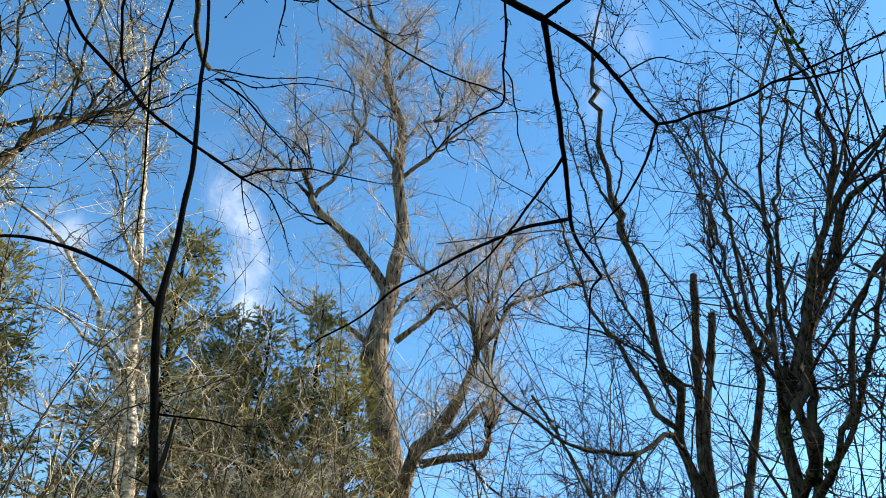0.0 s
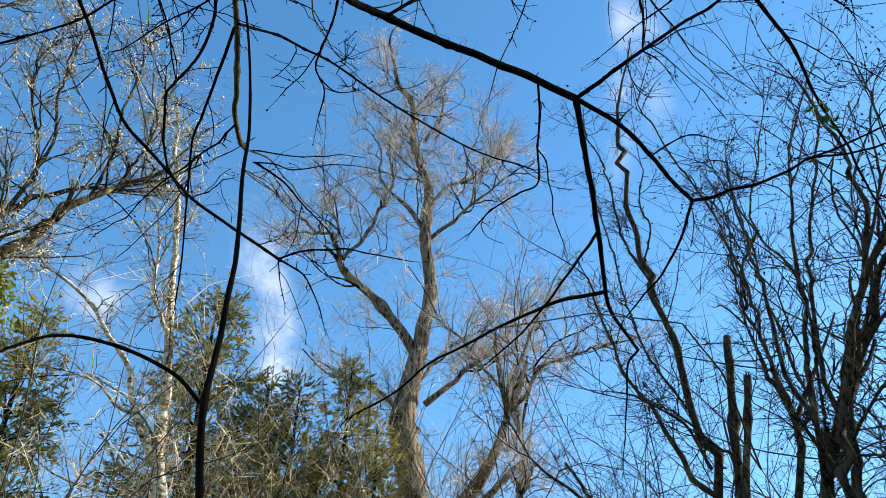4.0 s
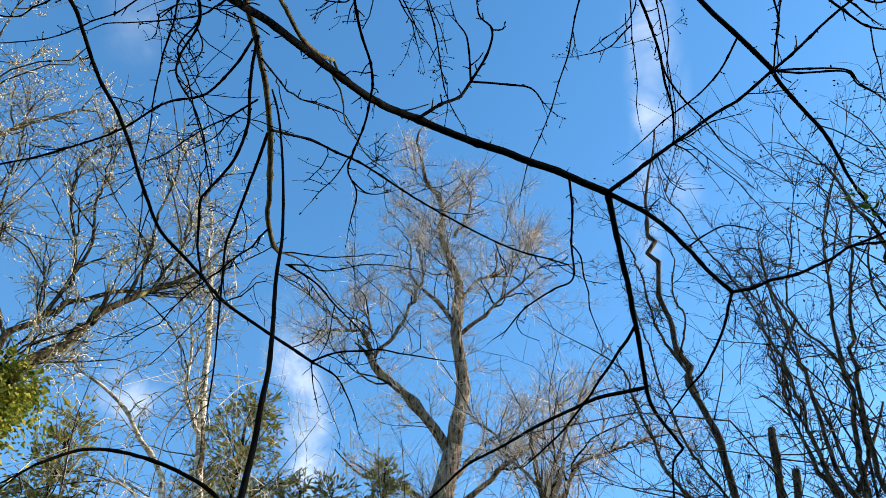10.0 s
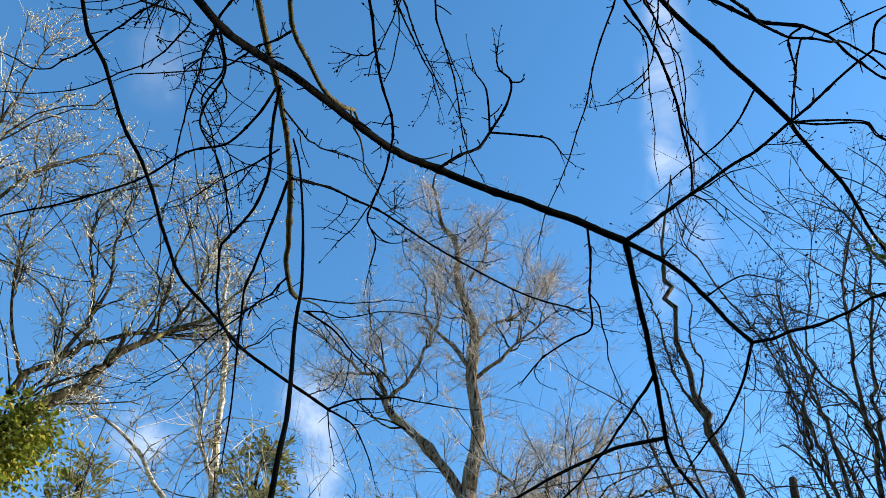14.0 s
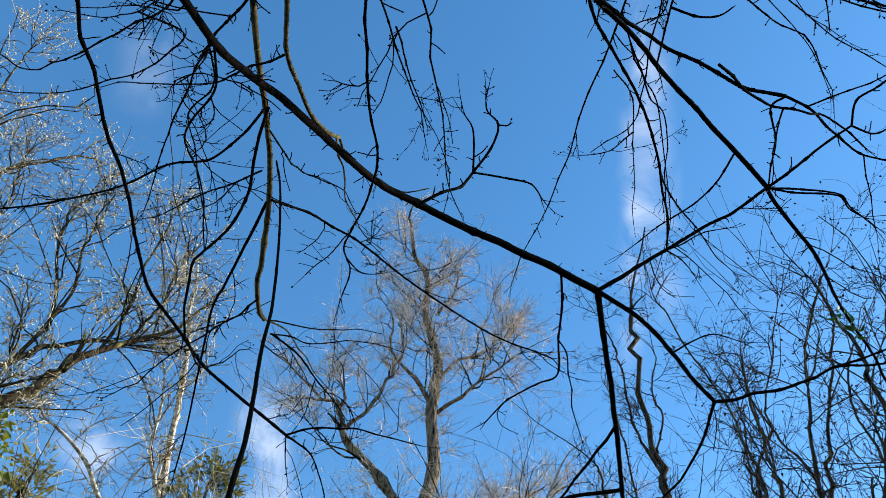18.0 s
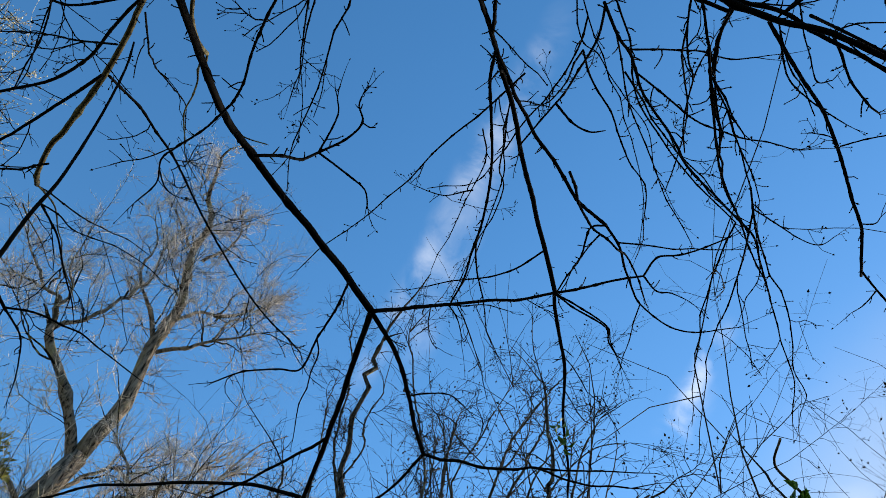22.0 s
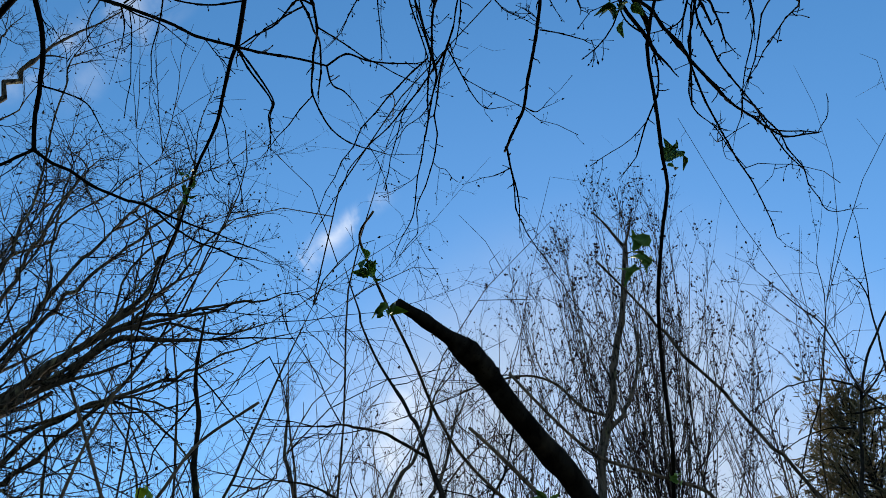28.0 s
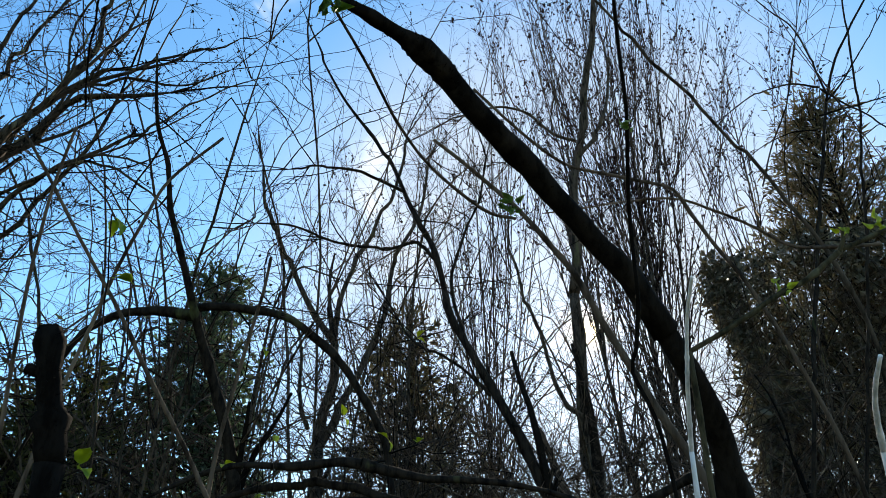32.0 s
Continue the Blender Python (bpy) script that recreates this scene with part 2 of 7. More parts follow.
def fast_starts(pts, rad, per, low=0.15):
    """As starts(), for equal twigs: about `per` shoots on each."""
    n, k, _ = pts.shape
    m = rng.poisson(n * per)
    i, u = rng.integers(0, n, m), low + (1 - low) * rng.random(m)
    x = u * (k - 1)
    j = np.minimum(x.astype(int), k - 2)
    w = (x - j)[:, None]
    a, b = pts[i, j], pts[i, j + 1]
    return a * (1 - w) + b * w, unit(b - a), rad[i, j], u


def buds(P, D, size, fat=0.42):
    """Pointed buds at P along D."""
    n = len(P)
    a = unit(np.cross(D, rng.normal(0, 1, (n, 3))))
    b = np.cross(D, a)
    s = (size * np.exp(rng.normal(0, 0.2, n)))[:, None]
    mid = P + D * s * 0.45
    v = np.stack([P, mid + a * s * fat, mid + b * s * fat, mid - a * s * fat, mid - b * s * fat, P + D * s * 1.3], 1).reshape(-1, 3)
    tri = np.array([[0, 2, 1], [0, 3, 2], [0, 4, 3], [0, 1, 4], [5, 1, 2], [5, 2, 3], [5, 3, 4], [5, 4, 1]])
    f = (np.arange(n)[:, None, None] * 6 + tri[None]).reshape(-1, 3)
    return v, f


def leaves(P, D, size, wide=0.75, fold=0.2):
    """Small folded leaves at P, pointing along D: two bent halves each."""
    n = len(P)
    a = unit(np.cross(D, rng.normal(0, 1, (n, 3))))
    b = np.cross(D, a)
    s = (size * np.exp(rng.normal(0, 0.3, n)))[:, None]
    v = np.stack([P, P + D * s * 0.4 + (a * wide * 0.5 + b * fold) * s, P + D * s, P + D * s * 0.4 + (-a * wide * 0.5 + b * fold) * s, P + D * s * 0.45], 1).reshape(-1, 3)
    q = np.array([[0, 4, 2, 1], [0, 3, 2, 4]])
    return v, (np.arange(n)[:, None, None] * 5 + q[None]).reshape(-1, 4)


def leaf_blade(tree, at, direction, size, mat, up=(0, 0, 1), wide=0.62, curl=0.35, label=""):
    """One young leaf: a toothed, cupped blade on a short stalk, with thickness."""
    at, d = np.array(at, float), unit(np.array(direction, float)[None])[0]
    a = unit(np.cross(d, np.array(up, float))[None])[0]
    b = np.cross(a, d)
    rows, cols, v = 9, 5, []
    for s in (1, -1):
        for i in range(rows):
            u = i / (rows - 1)
            w = wide * 0.5 * math.sin(math.pi * min(1, 0.06 + 0.94 * u ** 0.75)) * (1 + 0.16 * (i % 2))
            for j in range(cols):
                q = (j - 2) / 2
                h = abs(q) * w * 0.5 - curl * u * u + 0.04 * math.sin(9 * u + 3 * q)
                v.append(at + size * (d * (0.22 + u) + a * q * w + b * h) + b * s * 0.00025)
    f = []
    for k in range(2):
        for i in range(rows - 1):
            for j in range(cols - 1):
                o = k * rows * cols + i * cols + j
                f.append([o, o + 1, o + cols + 1, o + cols] if k == 0 else [o + cols, o + cols + 1, o + 1, o])
    stalk = tubes(np.stack([at, at + d * size * 0.12 + b * size * 0.02, at + d * size * 0.3])[None], np.full((1, 3), size * 0.022), 5)
    at = np.array(tree.location)
    leaf = part("leaf", mesh_of("leaf", np.array(v) - at, np.array(f), mat), tree, label)
    part("stalk", mesh_of("stalk", stalk[0] - at, stalk[1], mat), leaf)
    return leaf


def fan(P, D, size, wide=0.3):
    """Slim blades (needle sprays) at P along D, each one folded lozenge."""
    n = len(P)
    a = unit(np.cross(D, rng.normal(0, 1, (n, 3))))
    b = np.cross(D, a)
    s = (size * np.exp(rng.normal(0, 0.3, n)))[:, None]
    v = np.stack([P, P + D * s * 0.45 + (a * wide * 0.5 + b * 0.08) * s, P + D * s, P + D * s * 0.45 + (-a * wide * 0.5 + b * 0.08) * s], 1).reshape(-1, 3)
    return v, np.arange(n * 4).reshape(-1, 4)


def stuff_part(name, piece, mat, tree, label="", smooth=False):
    v, f = piece
    v = v - np.array(tree.location)
    return part(name, mesh_of(name, v, f, mat, smooth), tree, label, "stuff")

# ---- materials ----


def surface(name, dark, light, scale=30, stretch=0.25, rough=0.9, bump=0.4, spots=None, spot_scale=6, spot_at=0.6, gloss=0.03, through_light=None, depth=0.3):
    """Bark, twig or leaf: two tones by grain at two scales, patches of lichen or wear, relief."""
    m = bpy.data.materials.new(name)
    m.use_nodes = True
    n, l = m.node_tree.nodes, m.node_tree.links
    bsdf = n["Principled BSDF"]
    geo = n.new("ShaderNodeTexCoord")
    mp = n.new("ShaderNodeMapping")
    mp.inputs["Scale"].default_value = (1, 1, stretch)
    l.new(geo.outputs["Object"], mp.inputs[0])
    a, b = n.new("ShaderNodeTexNoise"), n.new("ShaderNodeTexNoise")
    for t, s, d in ((a, scale, 6), (b, spot_scale, 4)):
        l.new(mp.outputs[0], t.inputs["Vector"])
        t.inputs["Scale"].default_value, t.inputs["Detail"].default_value, t.inputs["Roughness"].default_value = s, d, 0.65
    info = n.new("ShaderNodeNewGeometry")
    r = n.new("ShaderNodeValToRGB")
    r.color_ramp.elements[0].color, r.color_ramp.elements[1].color = (*dark, 1), (*light, 1)
    r.color_ramp.elements[0].position, r.color_ramp.elements[1].position = (0.41, 0.61) if bump else (0.33, 0.68)
    add = n.new("ShaderNodeMath")
    add.operation = "MULTIPLY_ADD"
    l.new(info.outputs["Random Per Island"], add.inputs[0])
    add.inputs[1].default_value = 0.45
    off = n.new("ShaderNodeMath")
    off.operation = "SUBTRACT"
    l.new(a.outputs["Fac"], off.inputs[0])
    off.inputs[1].default_value = 0.225
    l.new(off.outputs[0], add.inputs[2])
    l.new(add.outputs[0], r.inputs[0])
    colour = r.outputs[0]
    if spots:
        sr = n.new("ShaderNodeMapRange")
        l.new(b.outputs["Fac"], sr.inputs[0])
        sr.inputs[1].default_value, sr.inputs[2].default_value = spot_at - 0.06, spot_at + 0.08
        mx = n.new("ShaderNodeMix")
        mx.data_type = "RGBA"
        l.new(sr.outputs[0], mx.inputs[0])
        l.new(colour, mx.inputs[6])
        mx.inputs[7].default_value = (*spots, 1)
        colour = mx.outputs[2]
    l.new(colour, bsdf.inputs["Base Color"])
    bsdf.inputs["Roughness"].default_value = rough
    bsdf.inputs["Specular IOR Level"].default_value = 0.2 if through_light else gloss
    if bump:
        bp = n.new("ShaderNodeBump")
        bp.inputs["Strength"].default_value, bp.inputs["Distance"].default_value = bump, depth / scale
        l.new(a.outputs["Fac"], bp.inputs["Height"])
        l.new(bp.outputs[0], bsdf.inputs["Normal"])
    if through_light:
        tr = n.new("ShaderNodeBsdfTranslucent")
        tr.inputs[0].default_value = (*through_light, 1)
        ms = n.new("ShaderNodeMixShader")
        ms.inputs[0].default_value = 0.4
        l.new(bsdf.outputs[0], ms.inputs[1])
        l.new(tr.outputs[0], ms.inputs[2])
        l.new(ms.outputs[0], n["Material Output"].inputs[0])
    return m


# one smooth bark, shade and sunlight coloured in: near-black, then olive
bark_shade = surface("shaded_smooth_bark", (0.0022, 0.002, 0.0017), (0.0056, 0.0048, 0.004), 90, 0.4, 0.9, 0.3, (0.016, 0.014, 0.009), 14, 0.74)
bark_lit = surface("sunlit_olive_bark", (0.045, 0.037, 0.02), (0.13, 0.11, 0.06), 80, 0.4, 0.8, 0.3, (0.2, 0.18, 0.1), 18, 0.62)
bark_mid = surface("grey_green_bark", (0.006, 0.005, 0.004), (0.062, 0.051, 0.037), 34, 0.3, 0.95, 1.0, (0.20, 0.185, 0.11), 9, 0.63, depth=0.5)
bark_dark = surface("dark_brown_bark", (0.006, 0.0055, 0.005), (0.024, 0.020, 0.016), 40, 0.25, 0.95, 0.5, (0.07, 0.08, 0.035), 9, 0.66)
# the shaded side against the sun is put into these two blackened barks
bark_dead = surface("weathered_dead_bark_in_shade", (0.0045, 0.0038, 0.0032), (0.014, 0.0115, 0.009), 45, 0.2, 0.95, 0.6, (0.03, 0.024, 0.018), 12, 0.64)
bark_black = surface("backlit_black_bark", (0.003, 0.0027, 0.0024), (0.009, 0.008, 0.0068), 60, 0.3, 0.95, 0.5)
bark_white = surface("stripped_pale_wood", (0.45, 0.44, 0.43), (0.72, 0.71, 0.70), 60, 0.15, 0.7, 0.2)
bark_pale = surface("furrowed_poplar_bark", (0.010, 0.008, 0.0065), (0.22, 0.18, 0.14), 15, 0.16, 0.95, 1.0, (0.24, 0.205, 0.11), 4, 0.64, depth=1.2)
bark_lichen = surface("lichen_covered_bark", (0.008, 0.0065, 0.005), (0.05, 0.041, 0.027), 26, 0.35, 0.95, 1.0, (0.26, 0.23, 0.09), 10, 0.61, depth=0.5)
bark_birch = surface("pale_birch_bark", (0.09, 0.07, 0.045), (0.70, 0.63, 0.52), 14, 1.5, 0.85, 0.9, (0.045, 0.036, 0.025), 5, 0.57)
twig_pink = surface("pinkish_poplar_twigs", (0.20, 0.16, 0.13), (0.80, 0.68, 0.57), 8, 1, 0.8, 0)
twig_mid = surface("grey_brown_twigs", (0.006, 0.005, 0.0045), (0.055, 0.044, 0.034), 20, 1, 0.85, 0)
twig_red = surface("reddish_twigs", (0.006, 0.004, 0.004), (0.030, 0.018, 0.016), 20, 1, 0.85, 0)
# twigs coloured near black to stand for the shade they hang in
twig_shade = surface("shade_dark_twigs", (0.003, 0.0026, 0.0022), (0.0085, 0.0072, 0.006), 40, 1, 0.8, 0)
# sunlit look put into the colour: paler tone at random per twig
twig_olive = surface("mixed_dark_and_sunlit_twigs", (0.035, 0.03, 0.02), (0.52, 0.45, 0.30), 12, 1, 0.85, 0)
twig_straw = surface("straw_coloured_twigs", (0.20, 0.165, 0.095), (0.68, 0.58, 0.39), 12, 1, 0.85, 0)
catkin = surface("pale_catkins", (0.6, 0.58, 0.5), (0.85, 0.83, 0.76), 20, 1, 0.8, 0, through_light=(0.5, 0.48, 0.42))
ivy_leaf = surface("ivy_leaves", (0.10, 0.10, 0.015), (0.46, 0.40, 0.06), 3, 1, 0.45, 0, through_light=(0.16, 0.22, 0.03))
fresh_leaf = surface("fresh_green_leaves", (0.03, 0.07, 0.014), (0.08, 0.145, 0.028), 30, 1, 0.5, 0.2, through_light=(0.10, 0.20, 0.02))
young_leaf = surface("yellow_green_young_leaves", (0.10, 0.16, 0.015), (0.22, 0.30, 0.03), 30, 1, 0.5, 0.2, through_light=(0.5, 0.62, 0.06))
needle = surface("conifer_needles", (0.045, 0.045, 0.015), (0.36, 0.31, 0.10), 2.5, 1, 0.6, 0, through_light=(0.22, 0.20, 0.05))
spruce_blue = surface("bluish_spruce_needles", (0.03, 0.045, 0.03), (0.12, 0.16, 0.10), 2.5, 1, 0.6, 0, through_light=(0.06, 0.10, 0.05))
yew_needle = surface("dark_yew_needles", (0.016, 0.02, 0.009), (0.095, 0.095, 0.036), 2.5, 1, 0.6, 0, through_light=(0.05, 0.06, 0.015))
cypress = surface("cypress_sprays", (0.05, 0.046, 0.026), (0.165, 0.14, 0.075), 2.0, 1, 0.6, 0, (0.19, 0.115, 0.075), 0.7, 0.58, through_light=(0.08, 0.065, 0.028))
dead_ivy = surface("brown_and_green_ivy", (0.045, 0.042, 0.028), (0.20, 0.178, 0.125), 4, 1, 0.45, 0, (0.14, 0.105, 0.075), 0.9, 0.57, through_light=(0.085, 0.075, 0.04))
bark_grey = surface("grey_young_poplar_bark", (0.014, 0.011, 0.009), (0.07, 0.058, 0.045), 14, 0.3, 0.9, 0.4)
bark_thicket = surface("grey_brown_stem_bark", (0.012, 0.010, 0.008), (0.075, 0.061, 0.047), 30, 0.25, 0.9, 0.5, (0.09, 0.09, 0.045), 7, 0.66)
twig_brown = surface("brownish_twigs", (0.010, 0.008, 0.0065), (0.085, 0.064, 0.05), 20, 1, 0.85, 0)
cane_brown = surface("brown_cane_bark", (0.02, 0.014, 0.010), (0.10, 0.075, 0.055), 30, 0.2, 0.8, 0.3, (0.16, 0.125, 0.09), 6, 0.64)
bark_cane = surface("olive_brown_shoot_bark", (0.016, 0.014, 0.008), (0.06, 0.052, 0.03), 60, 0.3, 0.7, 0.3, (0.09, 0.085, 0.05), 20, 0.62)
litter = surface("leaf_litter", (0.05, 0.038, 0.022), (0.16, 0.115, 0.065), 9, 1, 0.95, 0.8, (0.05, 0.075, 0.02), 0.5, 0.6)

# ---- ground ----
gx, gy = np.meshgrid(np.concatenate([[-3000, -300], np.linspace(-60, 60, 81), [300, 3000]]), np.concatenate([[-3000, -300], np.linspace(-60, 60, 81), [300, 3000]]), indexing="ij")
gz = -0.06 + 0.05 * np.sin(gx * 0.9 + 1) * np.cos(gy * 0.7) + 0.04 * np.sin(gx * 2.3 + gy * 1.7)
gz = np.where(np.abs(gx) + np.abs(gy) > 150, -0.06, gz)
m = gx.shape[0]
gi, gj = np.meshgrid(np.arange(m - 1), np.arange(m - 1), indexing="ij")
gf = np.stack([gi * m + gj, (gi + 1) * m + gj, (gi + 1) * m + gj + 1, gi * m + gj + 1], -1).reshape(-1, 4)
tagged(new("ground", mesh_of("ground", np.stack([gx, gy, gz], -1).reshape(-1, 3), gf, litter)), "woodland floor covered with brown leaf litter", "ground", kind="structure")


def leaders(lines, length, curl, knots):
    """Two forked shoots that carry each limb on past its end."""
    tip = [ln for ln in lines for _ in range(2)]
    P, T = np.stack([ln[-1, :3] for ln in tip]), unit(np.stack([ln[-1, :3] - ln[-3, :3] for ln in tip]))
    R = np.array([ln[-3, 3] for ln in tip])
    pts, _ = shoots(P, T, R, np.zeros(len(P)), length * 0.9, 0.1, 0.3, 0.15, curl * 0.45, knots)
    return pts, R[:, None] * np.linspace(0.8, 0.3, knots)[None]


def crown(tree, lines, mat, levels, name="crown", label="", low=0.1, keep=None, lead=True, end=0.5, wood=None):
    """Shoots on shoots: levels of (count, length, radius, spread, rise, curl, knots, sides). The first count is per metre of limb."""
    pieces, last = [], None
    for i, (per, length, radius, spread, rise, curl, knots, sides) in enumerate(levels):
        S = starts(lines, per, low) if i == 0 else fast_starts(*last, per)
        last = shoots(*S, length, radius, spread, rise, curl, knots, rise_in=rise * 0.3, end=end)
        if i == 0 and lead:
            last = [np.concatenate(x) for x in zip(last, leaders(lines, length, curl, knots))]
        if i == 0 and wood:
            stuff_part("shoot_growth", tubes(*last, sides), wood, tree, "dark main shoots")
        else:
            pieces.append(tubes(*last, sides))
        if keep is not None:
            keep.append(last)
    stuff_part(name, merge(pieces), mat, tree, label)
    return last


def tips(last):
    pts, _ = last
    return pts[:, -1], unit(pts[:, -1] - pts[:, -2])


def along(last, per):
    P, T, _, _ = fast_starts(*last, per, 0.2)
    side = unit(np.cross(T, rng.normal(0, 1, P.shape)))
    return P, unit(T * 0.7 + side * 0.7)

# ---- far trees ----
poplar = thing("poplar_tree", "tall bare poplar with furrowed pale bark and pinkish twigs, sunlit", "tree")
limb(poplar, 0.420, 0.225, (-1.27, 16.99, -0.08), (-1.34, 16.95, 2.30), (-1.28, 16.95, 5.82), (-1.23, 16.96, 8.26), (-1.23, 16.96, 10.64), (-1.26, 16.95, 11.98), (-1.29, 16.95, 13.61), mat=bark_pale, name="trunk", tip=False)
limb(poplar, 0.185, 0.040, (-1.29, 16.95, 13.61), (-1.1, 16.94, 15.35), (-1.26, 16.93, 17.32), (-1.12, 16.94, 18.53), (-1.25, 16.93, 19.93), (-1.48, 16.92, 21.8), (-1.65, 16.9, 22.85), (-2.31, 16.83, 23.79), (-2.5, 16.8, 24.85), (-2.72, 16.77, 26.46), mat=bark_pale)
limb(poplar, 0.135, 0.088, (-1.3, 16.93, 13.33), (-1.66, 16.9, 13.72), (-2.1, 16.85, 14.39), (-2.72, 16.77, 15.31), (-3.36, 16.66, 16.09), (-3.5, 16.63, 16.35), mat=bark_pale, tip=False)
limb(poplar, 0.060, 0.024, (-3.41, 16.64, 16.36), (-3.29, 16.6, 16.62), (-3.03, 16.58, 16.91), (-2.65, 16.58, 17.72), (-2.31, 16.56, 18.83), (-2.23, 16.5, 19.45), (-2.39, 16.41, 20.45), mat=bark_pale)
limb(poplar, 0.055, 0.020, (-3.41, 16.64, 16.36), (-3.68, 16.71, 17.06), (-3.79, 16.81, 17.48), (-4.25, 16.82, 17.49), (-4.72, 16.83, 17.51), (-5.06, 16.85, 17.56), mat=bark_pale)
limb(poplar, 0.042, 0.016, (-3.66, 16.59, 16.95), (-3.68, 16.66, 17.78), (-4.1, 16.63, 18.5), (-4.24, 16.66, 19.61), mat=bark_pale)
limb(poplar, 0.040, 0.016, (-4.21, 16.67, 17.34), (-4.67, 16.65, 17.93), (-5.08, 16.64, 18.32), (-5.46, 16.63, 18.74), mat=bark_pale)
limb(poplar, 0.075, 0.040, (-1.22, 16.94, 17.52), (-1.59, 16.91, 18.23), (-2.0, 16.87, 18.84), (-2.3, 16.83, 19.13), mat=bark_pale)
limb(poplar, 0.036, 0.016, (-2.3, 16.83, 19.13), (-2.6, 16.79, 19.86), (-2.71, 16.77, 21.0), (-3.11, 16.7, 21.74), mat=bark_pale)
limb(poplar, 0.062, 0.020, (-1.1, 16.94, 17.36), (-0.77, 16.8, 17.61), (-0.37, 16.65, 17.82), (0.03, 16.5, 18.3), (0.63, 16.32, 18.62), (1.08, 16.14, 18.97), mat=bark_pale)
limb(poplar, 0.030, 0.014, (0.03, 16.58, 18.38), (0.2, 16.64, 19.3), (0.58, 16.7, 19.89), (0.69, 16.76, 20.78), mat=bark_pale)
limb(poplar, 0.055, 0.018, (-1.12, 16.94, 18.69), (-0.7, 17.16, 19.59), (-0.07, 17.38, 20.28), (0.47, 17.57, 20.99), (0.86, 17.75, 21.97), mat=bark_pale)
limb(poplar, 0.0734, 0.0458, (-1.23, 16.96, 11.37), (-1.75, 17.16, 12.11), (-2.20, 17.36, 12.63), (-2.80, 17.53, 12.95), (-3.21, 17.71, 13.31), mat=bark_pale)
limb(poplar, 0.0750, 0.0273, (-1.13, 16.96, 12.06), (-0.59, 16.74, 12.48), (0.08, 16.50, 12.96), (0.62, 16.24, 13.19), (1.17, 15.96, 13.91), mat=bark_pale)
limb(poplar, 0.1868, 0.0728, (-1.30, 16.95, 7.67), (-0.98, 16.57, 8.35), (-0.51, 16.19, 8.93), (0.07, 15.80, 9.50), (0.54, 15.39, 10.20), (0.75, 14.98, 10.70), mat=bark_pale)
limb(poplar, 0.0723, 0.0494, (-0.32, 15.00, 8.50), (0.18, 15.00, 8.74), (0.74, 14.98, 9.34), (0.99, 14.97, 9.58), (0.95, 14.97, 10.16), mat=bark_pale)
limb(poplar, 0.0869, 0.0522, (-0.45, 15.99, 8.57), (0.18, 15.67, 8.63), (0.73, 15.32, 8.61), (0.90, 14.97, 8.84), mat=bark_pale)
limb(poplar, 0.0559, 0.0306, (0.65, 14.99, 10.37), (0.76, 14.98, 11.05), (1.00, 14.97, 11.76), (1.26, 14.95, 12.35), (1.54, 14.92, 13.11), mat=bark_pale)
limb(poplar, 0.0423, 0.0182, (0.78, 14.98, 10.66), (1.12, 14.71, 10.88), (1.36, 14.44, 11.33), (2.05, 14.10, 11.45), (2.47, 13.78, 11.37), mat=bark_pale)
limb(poplar, 0.0380, 0.0210, (0.72, 14.98, 10.91), (0.44, 15.12, 11.57), (0.08, 15.25, 12.10), (-0.18, 15.37, 12.65), (-0.71, 15.48, 13.38), mat=bark_pale)
limb(poplar, 0.0493, 0.0236, (-1.23, 16.96, 12.78), (-0.91, 17.31, 13.52), (-0.35, 17.66, 14.21), (0.09, 18.00, 14.00), mat=bark_pale)
limb(poplar, 0.0540, 0.0213, (-1.33, 16.95, 20.43), (-1.61, 16.92, 21.16), (-2.08, 16.87, 21.89), (-2.54, 16.81, 22.35), (-3.00, 16.73, 22.81), mat=bark_pale)
limb(poplar, 0.0485, 0.0222, (-1.35, 16.95, 21.45), (-0.95, 16.97, 22.28), (-0.83, 16.98, 23.41), (-1.04, 16.97, 24.27), mat=bark_pale)
boughs = GROWN[poplar.name][1:]
fork_lines = as_lines(*shoots(*starts(boughs, 1.15, 0.25), 1.6, 0.030, 0.8, 0.7, 0.9, 10, end=0.3))
stuff_part("bough_growth", tubes(np.stack([g[:, :3] for g in fork_lines]), np.stack([g[:, 3] for g in fork_lines]), 6), bark_lichen, poplar, "crooked smaller boughs")
POPLAR = [(2.2, 1.4, 0.013, 0.9, 0.6, 0.8, 7, 4), (7, 0.7, 0.0080, 0.85, 0.5, 0.6, 4, 3), (7, 0.34, 0.0060, 0.8, 0.4, 0.5, 2, 3)]
crown(poplar, boughs + fork_lines, twig_pink, POPLAR, label="dense fine pinkish twigs", low=0.15, wood=bark_lichen)
crown(poplar, GROWN[poplar.name][:1], twig_pink, [(4.0, 1.5, 0.013, 0.9, 0.5, 0.7, 7, 3), (7, 0.6, 0.0085, 0.8, 0.4, 0.6, 4, 3), (3, 0.3, 0.0065, 0.8, 0.4, 0.5, 2, 3)], name="trunk_shoots", label="short shoots along the trunk", low=0.35, lead=False)
low_boughs = [g for g in boughs if g[:, 0].mean() > -0.6 and g[:, 2].mean() < 13]
crown(poplar, low_boughs, twig_pink, [(2.2, 1.0, 0.013, 0.95, 0.4, 0.9, 7, 3), (6, 0.5, 0.0085, 0.9, 0.3, 0.7, 4, 3), (4, 0.25, 0.0066, 0.85, 0.3, 0.5, 2, 3)], name="low_crown", label="tangled pale twigs on the lower boughs", low=0.1)

